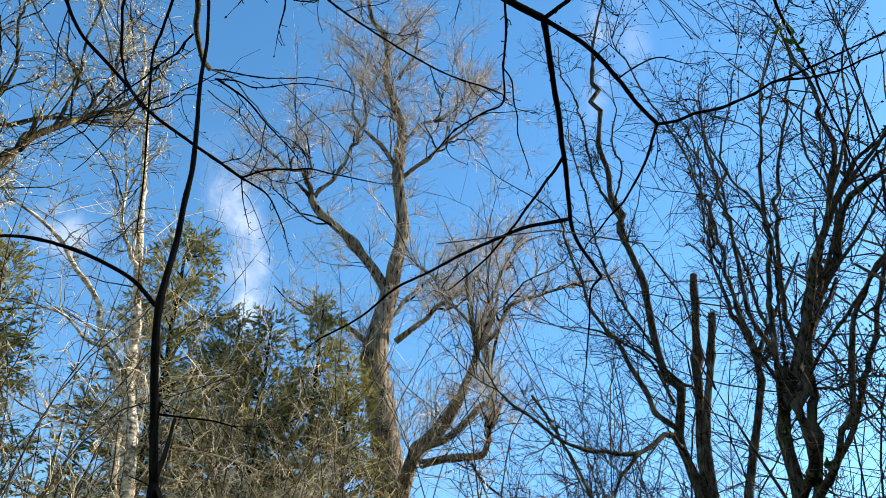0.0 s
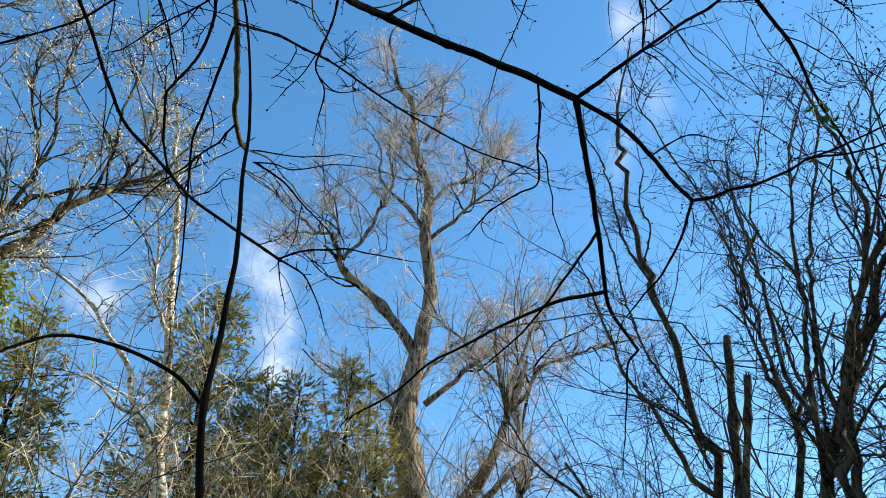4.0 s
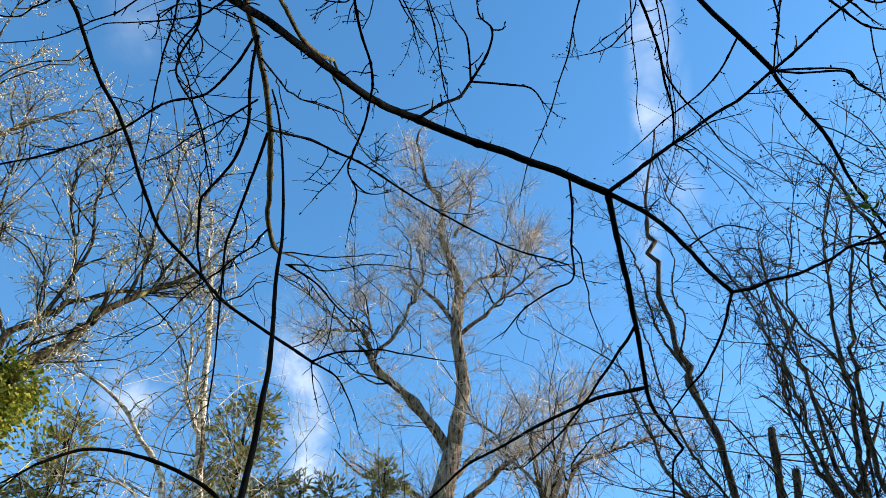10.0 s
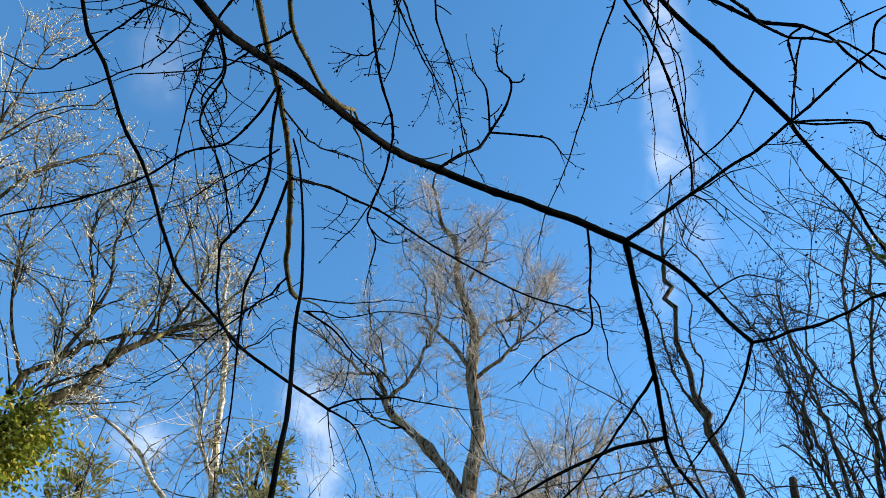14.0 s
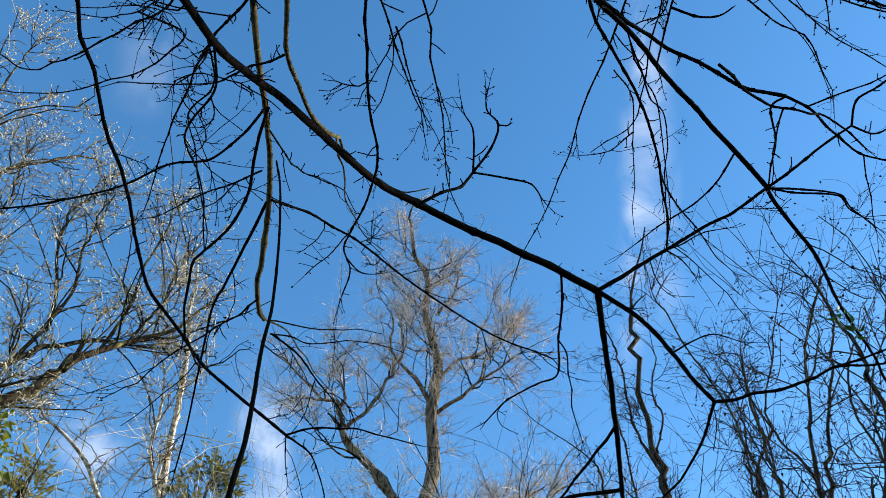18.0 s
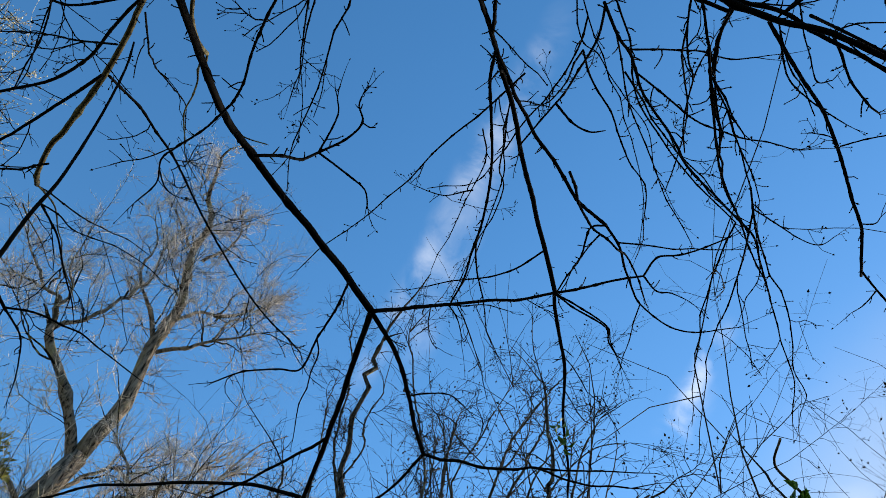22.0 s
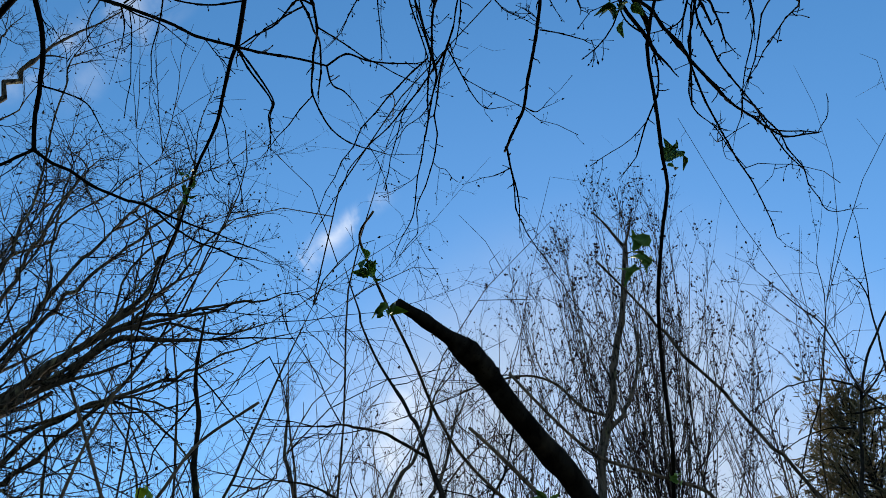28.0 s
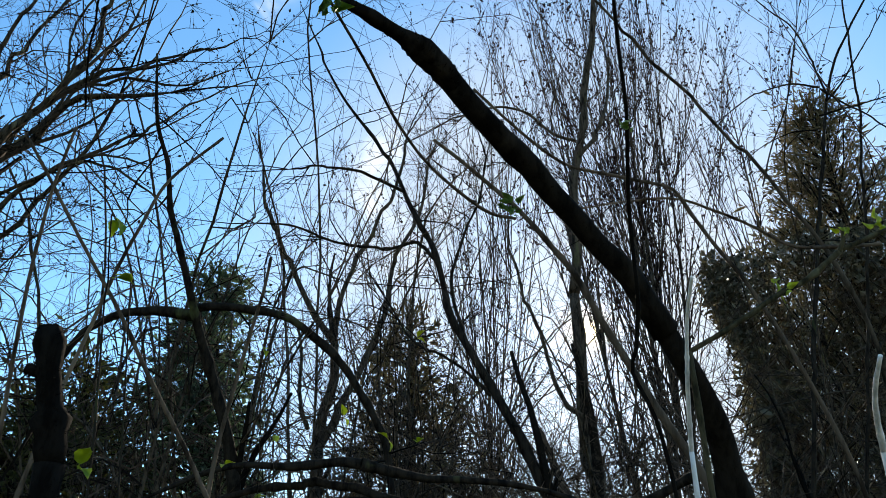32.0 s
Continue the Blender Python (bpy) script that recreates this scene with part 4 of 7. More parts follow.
# ---- thicket towards the sun ----
hazel = thing("forked_tree", "thin bare forked tree in the thicket", "tree")
limb(hazel, 0.1046, 0.0775, (7.63, 5.77, -0.08), (7.60, 5.71, 1.69), (7.54, 5.70, 3.13), mat=bark_thicket, name="trunk")
limb(hazel, 0.0775, 0.0480, (7.54, 5.70, 3.13), (7.54, 5.70, 3.84), (7.55, 5.68, 4.54), (7.61, 5.60, 5.09), (7.64, 5.57, 5.70), mat=bark_thicket)
limb(hazel, 0.0446, 0.0152, (7.64, 5.57, 5.70), (7.49, 5.76, 6.03), (7.35, 5.94, 6.40), (7.18, 6.14, 6.95), (7.03, 6.31, 7.52), (6.94, 6.41, 8.22), mat=bark_thicket)
limb(hazel, 0.0343, 0.0156, (7.64, 5.57, 5.70), (7.66, 5.46, 6.42), (7.72, 5.29, 6.97), (7.90, 4.91, 7.92), (7.94, 4.76, 8.75), mat=bark_thicket)
limb(hazel, 0.0478, 0.0154, (7.56, 5.67, 4.34), (7.67, 5.47, 4.87), (7.78, 5.25, 5.36), (7.89, 5.03, 6.02), (7.89, 4.96, 6.64), (8.05, 4.64, 7.47), (8.09, 4.50, 8.36), mat=bark_thicket)
limb(hazel, 0.0258, 0.0106, (7.49, 5.76, 4.60), (7.45, 5.89, 5.02), (7.49, 5.93, 5.61), (7.44, 6.06, 6.01), (7.29, 6.32, 6.24), mat=bark_thicket)
crown(hazel, GROWN[hazel.name], twig_brown, [(3.0, 0.9, 0.008, 0.7, 0.5, 0.5, 6, 4), (5, 0.45, 0.004, 0.7, 0.3, 0.5, 5, 3), (3, 0.2, 0.0025, 0.8, 0.2, 0.5, 4, 3)], label="bare criss-crossing twigs")
trunk = thing("bare_tree", "upright bare tree dark against the low sun", "tree")
limb(trunk, 0.0928, 0.0687, (6.60, 2.20, -0.08), (6.58, 2.15, 1.43), (6.52, 2.14, 2.67), mat=bark_thicket, name="trunk")
limb(trunk, 0.0687, 0.0458, (6.52, 2.14, 2.67), (6.53, 2.14, 3.18), (6.52, 2.15, 3.73), (6.52, 2.15, 4.33), (6.53, 2.13, 4.98), mat=bark_thicket)
limb(trunk, 0.0458, 0.0256, (6.53, 2.13, 4.98), (6.54, 2.10, 5.57), (6.57, 2.00, 6.33), (6.61, 1.85, 7.16), (6.65, 1.71, 8.08), (6.69, 1.56, 9.09), mat=bark_thicket)
limb(trunk, 0.0250, 0.0095, (6.57, 2.01, 6.40), (6.78, 1.76, 6.95), (6.94, 1.67, 7.48), (7.07, 1.67, 8.25), mat=bark_thicket)
limb(trunk, 0.0211, 0.0103, (6.52, 2.14, 3.83), (6.41, 2.32, 4.07), (6.33, 2.39, 4.52), (6.24, 2.48, 4.89), (6.15, 2.57, 5.45), mat=bark_thicket)
limb(trunk, 0.0169, 0.0085, (6.58, 1.97, 6.68), (6.47, 2.15, 6.74), (6.33, 2.38, 7.03), (6.16, 2.68, 7.09), (5.94, 3.02, 6.93), mat=bark_thicket)
crown(trunk, GROWN[trunk.name], twig_brown, [(2.2, 0.9, 0.008, 0.7, 0.6, 0.5, 6, 4), (4, 0.45, 0.004, 0.7, 0.4, 0.5, 5, 3), (3, 0.2, 0.0025, 0.8, 0.2, 0.5, 4, 3)], label="bare twigs")
slender = thing("leaning_sapling", "slender dark leaning tree with arching side branches", "tree")
limb(slender, 0.0030, 0.0330, (3.516, 3.020, 6.300), (3.614, 2.923, 5.981), (3.757, 2.742, 5.474), (3.924, 2.503, 4.999), (4.028, 2.337, 4.545), (4.101, 2.210, 4.161), (4.149, 2.122, 3.764), (4.207, 2.007, 3.466), (4.271, 1.869, 3.148), (4.327, 1.739, 2.851), (4.362, 1.654, 2.633), mat=bark_dark)
limb(slender, 0.0455, 0.0364, (4.362, 1.654, -0.050), (4.382, 1.684, 1.291), (4.362, 1.654, 2.633), mat=bark_dark)
limb(slender, 0.0125, 0.0053, (4.101, 2.210, 4.161), (4.048, 2.304, 4.286), (3.954, 2.457, 4.241), (3.771, 2.724, 4.267), (3.590, 2.952, 4.366), (3.427, 3.135, 4.355), mat=bark_dark)
limb(slender, 0.0113, 0.0055, (3.999, 2.386, 4.678), (3.815, 2.606, 4.802), (3.654, 2.767, 4.804), (3.469, 2.940, 4.726), mat=bark_dark)
limb(slender, 0.0118, 0.0060, (4.193, 2.035, 3.539), (4.195, 2.141, 4.025), (4.275, 2.094, 4.385), (4.374, 2.006, 4.725), (4.441, 1.980, 5.093), mat=bark_dark)
limb(slender, 0.0098, 0.0054, (4.246, 1.924, 3.252), (4.205, 2.157, 3.496), (4.146, 2.399, 3.676), (4.127, 2.557, 3.940), mat=bark_dark)
crown(slender, GROWN[slender.name], twig_shade, [(3.0, 0.55, 0.005, 0.8, 0.3, 0.5, 6, 4), (4, 0.28, 0.0026, 0.8, 0.2, 0.5, 4, 3)], label="dark bare twigs")
pole = thing("arching_tree", "thin tree with a branch bent over in an arch", "tree")
limb(pole, 0.0039, 0.0242, (1.488, 1.849, 3.587), (1.641, 1.942, 3.398), (1.781, 1.992, 3.235), (1.906, 2.027, 3.076), (2.002, 2.053, 2.943), (2.094, 2.072, 2.806), (2.207, 2.078, 2.628), (2.310, 2.074, 2.447), (2.379, 2.083, 2.282), mat=bark_dark)
limb(pole, 0.0302, 0.0242, (2.379, 2.083, -0.050), (2.399, 2.113, 1.116), (2.379, 2.083, 2.282), mat=bark_dark)
limb(pole, 0.0205, 0.0085, (2.075, 2.090, 2.897), (2.015, 2.166, 2.904), (1.955, 2.245, 2.898), (1.910, 2.319, 2.874), (1.865, 2.409, 2.814), (1.856, 2.485, 2.719), (1.880, 2.537, 2.610), mat=bark_dark)
limb(pole, 0.0150, 0.0125, (2.067, 2.082, 2.922), (2.116, 1.992, 2.932), (2.176, 1.907, 2.914), (2.266, 1.792, 2.877), (2.342, 1.713, 2.799), (2.383, 1.663, 2.736), (2.452, 1.605, 2.618), (2.524, 1.549, 2.462), (2.551, 1.535, 2.327), (2.579, 1.529, 2.141), mat=bark_dark)
crown(pole, GROWN[pole.name], twig_shade, [(2.2, 0.5, 0.004, 0.9, 0.3, 0.5, 6, 4), (3, 0.25, 0.002, 0.8, 0.2, 0.5, 4, 3)], label="dark bare twigs")


def upright_poplar(at, height, stems, wide, label, way=0.0):
    """A broom-shaped crown: a few trunks, from which steep boughs fan out, with fine rising twigs."""
    tree = thing("young_poplar", label, "tree", at, "young poplars in a row")
    b, trunks = np.array(at), []
    for i in range(stems):
        a, w = 6.28 * (i * 0.618 + rng.random() * 0.15), wide * (0.2 + 0.8 * rng.random() ** 0.6)
        o = np.array([math.cos(a) * w, math.sin(a) * w + way, 0])
        h = height * (1.0 - 0.2 * (w / wide) ** 2 - 0.07 * rng.random())
        j = rng.normal(0, 0.06, 3) * (1, 1, 0)
        if i < max(1, stems // 14):
            o = o * 0.45
            foot, first = b + o * 0.3 - (0, 0, 0.1), 0.35
        else:
            line = trunks[i % len(trunks)]
            foot = line[int((0.16 + 0.4 * rng.random()) * len(line)), :3]
            first = (foot[2] / h) + 0.14
        head = b + o + (0, 0, h)
        limb(tree, 0.055 if i < max(1, stems // 14) else 0.0135, 0.005, tuple(foot), tuple(foot * 0.72 + head * 0.28 + j - o * 0.06), tuple(foot * 0.34 + head * 0.66 - j + o * 0.04), tuple(head), mat=bark_grey, name="stem", wobble=1.6, sides=7, cuts=40)
        if i < max(1, stems // 14):
            trunks.append(GROWN[tree.name][-1])
    kept = []
    crown(tree, GROWN[tree.name], twig_red, [(1.6, 1.3, 0.0175, 0.5, 0.6, 0.3, 7, 3), (4.2, 0.6, 0.0150, 0.5, 0.5, 0.4, 4, 3), (1.0, 0.22, 0.0130, 0.6, 0.3, 0.4, 2, 3)], label="fine upright reddish twigs", low=0.25, keep=kept)
    P, D = along(kept[1], 1.0)
    stuff_part("bud_growth", buds(P, D, 0.042), twig_red, tree, "small reddish buds")
    return tree


for x, y, height, stems, wide, way in ((12.6, 2.85, 16.6, 66, 2.7, 0.35), (12.3, 5.5, 14.6, 20, 1.6, 0.0), (13.2, 1.2, 13.6, 16, 1.8, -0.4), (11.6, 7.4, 11.6, 8, 1.4, 0.3)):
    upright_poplar((x, y, 0), height, stems, wide, "broom-shaped young poplar with steep bare stems and reddish twigs", way)


def thicket(at, stems, height, lean, label, mat=bark_thicket, twig=twig_brown, name="bare_shrub", r=0.017, dense=1.0, fat=1.0, curl=0.8, wobble=1.5, fine=3):
    """A bare shrub: arching stems from one root with crossing twigs."""
    tree = thing(name, label, "shrub", at, "bare shrubs of the thicket")
    b = np.array(at)
    for i in range(stems):
        a = rng.random() * 6.28
        w, h = lean * (0.3 + 1.1 * rng.random()), height * (0.6 + 0.5 * rng.random())
        o = np.array([math.cos(a) * w, math.sin(a) * w, 0])
        droop = 0.35 * rng.random() if i % 2 else 0
        q = np.array([math.cos(a + 1.2), math.sin(a + 1.2), 0]) * w * rng.normal(0, 0.4)
        limb(tree, r * (0.7 + 0.6 * rng.random()), 0.003, tuple(b + o * 0.05 - (0, 0, 0.08)), tuple(b + o * 0.25 + q * 0.3 + (0, 0, h * 0.4)), tuple(b + o * 0.75 + q * 0.7 + (0, 0, h * 0.8)), tuple(b + o * (1.3 + 1.2 * droop) + q + (0, 0, h * (0.95 - 0.6 * droop))), tuple(b + o * (1.6 + 3.2 * droop) + q * 1.5 + (0, 0, h * (1.08 - 1.6 * droop))), mat=mat, name="stem", sides=5, cuts=22, wobble=wobble)
    crown(tree, GROWN[tree.name], twig, [(2.0 * dense, 1.1, 0.0058 * fat, 1.0, 0.1, curl, 5, 3), (3.2 * dense, 0.42, 0.0037 * fat, 0.95, 0.1, curl, fine, 3)], label="crossing bare twigs", low=0.2)
    return tree


shrubs = []
for i in range(24):
    az, dist = 38 + 58 * ((i * 0.381966) % 1), 4.6 + 6.2 * ((i * 0.7548) % 1)
    rise = 1.2 + dist * math.tan(radians(15 + 22 * ((i * 0.5698) % 1)))
    rise = min(rise, 1.3 + 0.38 * dist) if abs(az - 73) < 7 else rise
    shrubs.append((az, dist, 5 + i % 3, rise, 0.7 + 0.08 * dist, 0.95))
for i in range(18):
    az, dist = 58 + 20 * ((i * 0.618) % 1), 7.4 + 3.4 * ((i * 0.4142) % 1)
    shrubs.append((az, dist, 7 + i % 3, 1.3 + dist * (0.36 + 0.06 * (i % 4 if abs(az - 72) > 5 else 0)), 1.6, 1.25))
for i in range(12):
    az, dist = 60 + 20 * ((i * 0.618 + 0.3) % 1), 8.6 + 2.8 * ((i * 0.4142) % 1)
    shrubs.append((az, dist, 7, 1.2 + dist * (0.30 + 0.05 * (i % 3)), 2.0, 1.9))
for az, dist, stems, height, lean, dense in shrubs:
    thicket((dist * math.sin(radians(az)), dist * math.cos(radians(az)), 0), stems, height, lean, "bare tangled shrub with arching dark stems", r=0.0105, dense=dense, fat=1.2, curl=1.3, wobble=3, fine=2 if dist > 6.5 else 3)
for az, dist, height in ((-15, 11.5, 8.4), (-10, 12.5, 9.0), (-6, 11.5, 7.6), (-20, 11.0, 8.0), (-26, 10.0, 7.4), (-31, 9.4, 6.6), (-13, 13.5, 9.6), (-2, 12.5, 7.2), (-17.5, 13.0, 9.4), (-8, 13.4, 8.8), (-23, 12.0, 7.8)):
    thicket((dist * math.sin(radians(az)), dist * math.cos(radians(az)), 0), 12, height, 1.3, "sunlit straw-coloured shrub in front of the firs", bark_thicket, twig_straw, r=0.012, dense=1.35, fat=1.3, curl=1.7, wobble=5, fine=2)

for az, dist, height in ((-16, 12.2, 8.4), (-11.5, 11.8, 8.2), (-8.5, 12.4, 8.6)):
    thicket((dist * math.sin(radians(az)), dist * math.cos(radians(az)), 0), 11, height, 1.1, "pale straw-coloured shrub lit by the sun", bark_thicket, twig_straw, r=0.011, dense=1.6, fat=1.5, curl=1.6, wobble=4, fine=2)
for az, dist, height in ((2.5, 11.6, 8.6), (6, 12.2, 8.4), (9.5, 11.0, 8.0), (13, 11.8, 8.4), (4, 10.4, 7.4), (8, 9.6, 7.0), (11, 12.6, 9.0), (16, 10.6, 8.0)):
    thicket((dist * math.sin(radians(az)), dist * math.cos(radians(az)), 0), 6, height, 1.6, "thin bare shrub beside the poplar", bark_mid, twig_mid, r=0.010, dense=1.6, fat=1.1, curl=1.3, wobble=3, fine=2)
for az, dist, height in ((10, 9.6, 6.6), (14, 8.6, 6.2), (18, 9.8, 7.0), (21.5, 8.8, 6.6), (25, 9.4, 6.8), (29, 8.7, 6.0)):
    thicket((dist * math.sin(radians(az)), dist * math.cos(radians(az)), 0), 7, height, 1.4, "dark bare shrub among the trunks", bark_mid, twig_mid, r=0.012, dense=1.3, curl=1.2, wobble=3, fine=2)
for az, dist, height in ((40, 8.2, 7.4), (47, 9.0, 8.0), (53, 8.0, 6.6), (36, 9.5, 8.0), (59, 10.0, 7.6)):
    thicket((dist * math.sin(radians(az)), dist * math.cos(radians(az)), 0), 9, height, 1.7, "tall bare hazel with crossing stems", bark_thicket, twig_brown, "hazel_bush", 0.018, 1.2)
conifer("spruce_tree", "dark bluish spruce behind the thicket", (7.8, 7.8, 0), 7.3, 1.6, spruce_blue, per=26, blade=0.085, power=0.8, whorls=30, sprays=16, slim=0.34, ragged=0.4)
conifer("yew_tree", "broad low evergreen in the thicket", (6.6, 8.6, 0), 5.5, 2.0, yew_needle, per=20, blade=0.085, power=0.5, whorls=24, sprays=11, slim=0.34)
conifer("yew_tree", "low olive-green evergreen behind crossing stems", (4.9, 7.0, 0), 4.3, 1.4, yew_needle, per=15, blade=0.075, power=0.5, whorls=22, sprays=11, slim=0.34)
conifer("yew_tree", "low brownish evergreen in the thicket", (9.5, 5.6, 0), 6.7, 1.7, cypress, per=19, blade=0.085, power=0.6, whorls=24, sprays=14, slim=0.28)
for x, y, height, wide, label in ((11.9, -0.25, 10.0, 2.2, "tall brownish-green cypress above the thicket"), (12.2, -1.6, 9.0, 1.7, "tall brownish-green cypress with a ragged side")):
    conifer("cypress_tree", label, (x, y, 0), height, wide, cypress, per=22, blade=0.11, droop=0.35, power=0.62, whorls=36, boughs=13, sprays=9, ragged=0.9, slim=0.17)

# a dense growth smothered in ivy, with a heavy overhanging shoulder
ivy_bank = thing("ivy_thicket", "tall dead growth smothered in brown and green ivy", "shrub", (11.3, -1.0, 0))
for i in range(90):
    x, y, h = 10.8 + 1.1 * rng.random(), 1.4 - 3.1 * rng.random(), 5.0 + 2.0 * rng.random()
    limb(ivy_bank, 0.012 + 0.02 * rng.random(), 0.006, (x, y, -0.1), (x + 0.1 * rng.normal(), y + 0.25 * rng.normal(), h * 0.4), (x - 0.05, y + 0.3 * rng.normal(), h * 0.8), (x - 0.15, y + 0.4 * rng.normal(), h), mat=cane_brown, name="ivy_stem", sides=5, cuts=14)
crown(ivy_bank, GROWN[ivy_bank.name], cane_brown, [(3.4, 0.8, 0.007, 0.8, -0.5, 0.8, 5, 3), (2.6, 0.35, 0.005, 0.9, -0.3, 0.8, 3, 3)], label="hanging bare stems", low=0.2)
n = 26000
u, z = rng.random(n), np.where(rng.random(n) < 0.15, 3.4 * rng.random(n), 3.4 + 4.0 * rng.random(n))
shoulder = np.clip((z - 6.15) / 0.5, 0, 1) * np.clip((7.45 - z) / 0.4, 0, 1)
bulge = 0.12 * np.sin(u * 23 + z * 2.1) * np.sin(z * 3.3 + u * 9) + 0.38 * shoulder
deep_in = np.abs(rng.normal(0, 1, n)) * 0.45
side = rng.random(n) < 0.3
P = np.where(side[:, None], np.stack([11.0 + 1.2 * u, 1.38 - 0.5 * deep_in + bulge * 0.9, z], 1), np.stack([10.9 - bulge + deep_in, 1.55 - 3.1 * u, z], 1))
P[:, 1] += np.where(side, 0, 0.15 * shoulder)
P[:, 2] += 0.15 * np.sin(P[:, 1] * 5) * shoulder
D = unit(np.where(side[:, None], np.array([[-0.2, 0.6, -0.6]]), np.array([[-0.7, 0, -0.6]])) + rng.normal(0, 0.6, (n, 3)))
stuff_part("ivy", leaves(P, D, 0.085, 0.6), dead_ivy, ivy_bank, "thick hanging ivy, partly brown")


def cane_clump(at, canes, height, lean, way, label):
    """Long, almost straight brown canes that lean out of one root."""
    tree = thing("cane_clump", label, "shrub", at, "clumps of brown canes")
    b = np.array(at)
    for i in range(canes):
        a = way + rng.normal(0, 0.9)
        w, h = lean * (0.3 + rng.random()), height * (0.65 + 0.45 * rng.random())
        o, q = np.array([math.cos(a) * w, math.sin(a) * w, 0]), rng.normal(0, 0.12, 3) * (1, 1, 0)
        limb(tree, 0.006 + 0.006 * rng.random(), 0.0022, tuple(b + q - (0, 0, 0.08)), tuple(b + q + o * 0.35 + (0, 0, h * 0.45)), tuple(b + o * 0.75 + q * 2 + (0, 0, h * 0.82)), tuple(b + o * 1.25 + (0, 0, h * (0.9 + 0.1 * rng.random()))), mat=cane_brown, name="cane", sides=6, cuts=24)
    crown(tree, GROWN[tree.name], twig_mid, [(2.0, 0.5, 0.0038, 0.8, 0.3, 0.5, 6, 3), (2.0, 0.2, 0.0022, 0.8, 0.2, 0.5, 3, 3)], label="thin side twigs", low=0.25)
    return tree


for i in range(10):
    az, dist = 38 + 60 * ((i * 0.618) % 1), 3.6 + 3.2 * ((i * 0.4142) % 1)
    cane_clump((dist * math.sin(radians(az)), dist * math.cos(radians(az)), 0), 4 + i % 3, 1.4 + dist * (0.27 + 0.02 * (i % 7)), 0.7 + 0.08 * dist, 6.28 * ((i * 0.71) % 1), "clump of long crossing brown canes")

thornright = thing("thorn_bush", "thin dark thorn with crooked branches and small buds", "shrub")
limb(thornright, 0.0105, 0.0046, (4.060, 0.335, 2.384), (4.072, 0.139, 3.256), (4.075, 0.033, 3.664), (4.075, -0.070, 4.038), (4.072, -0.180, 4.438), (4.064, -0.314, 4.732), (4.045, -0.508, 4.998), (4.027, -0.638, 5.174), mat=bark_dark)
limb(thornright, 0.0054, 0.0019, (4.072, -0.180, 4.438), (4.097, -0.320, 4.594), (4.115, -0.485, 4.817), (4.117, -0.707, 5.135), mat=bark_dark)
limb(thornright, 0.0054, 0.0020, (4.071, -0.196, 4.470), (4.040, -0.140, 4.920), (4.009, -0.013, 5.177), (3.973, 0.122, 5.449), mat=bark_dark)
limb(thornright, 0.0042, 0.0018, (4.074, -0.105, 4.280), (4.075, 0.024, 4.312), (4.071, 0.176, 4.272), (4.059, 0.341, 4.174), mat=bark_dark)
limb(thornright, 0.0055, 0.0028, (4.072, -0.169, 4.541), (4.042, -0.041, 4.593), (4.006, 0.134, 4.580), (3.963, 0.296, 4.476), mat=bark_dark)
limb(thornright, 0.0055, 0.0033, (4.072, -0.172, 4.528), (4.035, -0.249, 4.382), (3.996, -0.328, 4.247), (3.953, -0.431, 4.035), mat=bark_dark)
limb(thornright, 0.0042, 0.0020, (3.968, 0.218, 3.967), (3.972, 0.132, 4.191), (3.975, 0.016, 4.410), (3.974, -0.100, 4.757), (3.971, -0.188, 5.097), (3.970, -0.221, 5.398), mat=bark_dark)
limb(thornright, 0.0054, 0.0025, (4.074, -0.130, 4.364), (4.014, -0.318, 4.319), (3.943, -0.519, 4.274), mat=bark_dark)
limb(thornright, 0.0081, 0.0049, (4.273, 0.136, 2.402), (4.273, -0.161, 3.611), (4.269, -0.253, 4.095), (4.263, -0.337, 4.495), (4.259, -0.382, 4.862), (4.255, -0.426, 5.237), mat=bark_dark)
limb(thornright, 0.0131, 0.0088, (4.060, 0.335, -0.050), (4.080, 0.365, 1.167), (4.060, 0.335, 2.384), mat=bark_dark)
kept = []
crown(thornright, GROWN[thornright.name], twig_shade, [(3.5, 0.4, 0.0032, 0.9, 0.2, 0.8, 7, 4), (3, 0.16, 0.0020, 1.0, 0.1, 0.7, 4, 3)], label="crooked dark twigs", low=0.45, keep=kept)
P, D = along(kept[1], 1.5)
stuff_part("bud_growth", buds(P, D, 0.012), twig_shade, thornright, "small dark buds")

# ---- close to the camera ----
sapling = thing("sapling", "thin upright sapling with smooth bark coloured as in shade", "tree")
limb(sapling, 0.0024, 0.0064, (-0.584, 1.034, 3.506), (-0.554, 1.049, 3.407), (-0.519, 1.065, 3.235), (-0.494, 1.076, 3.08), (-0.48, 1.082, 2.973), (-0.477, 1.083, 2.914), (-0.472, 1.085, 2.842), (-0.46, 1.089, 2.74), (-0.45, 1.093, 2.634), (-0.449, 1.093, 2.548), (-0.446, 1.094, 2.47), (-0.435, 1.061, 2.326), (-0.425, 1.065, 2.238), (-0.407, 1.072, 2.14), (-0.389, 1.079, 2.042), mat=bark_shade)
limb(sapling, 0.0080, 0.0064, (-0.397, 1.101, -0.050), (-0.387, 1.106, 1.021), (-0.389, 1.079, 2.042), mat=bark_shade)
limb(sapling, 0.0038, 0.0022, (-0.459, 1.106, 2.349), (-0.497, 1.089, 2.386), (-0.54, 1.069, 2.405), (-0.588, 1.043, 2.415), (-0.639, 1.013, 2.413), (-0.677, 0.989, 2.397), (-0.716, 0.961, 2.354), mat=bark_shade)
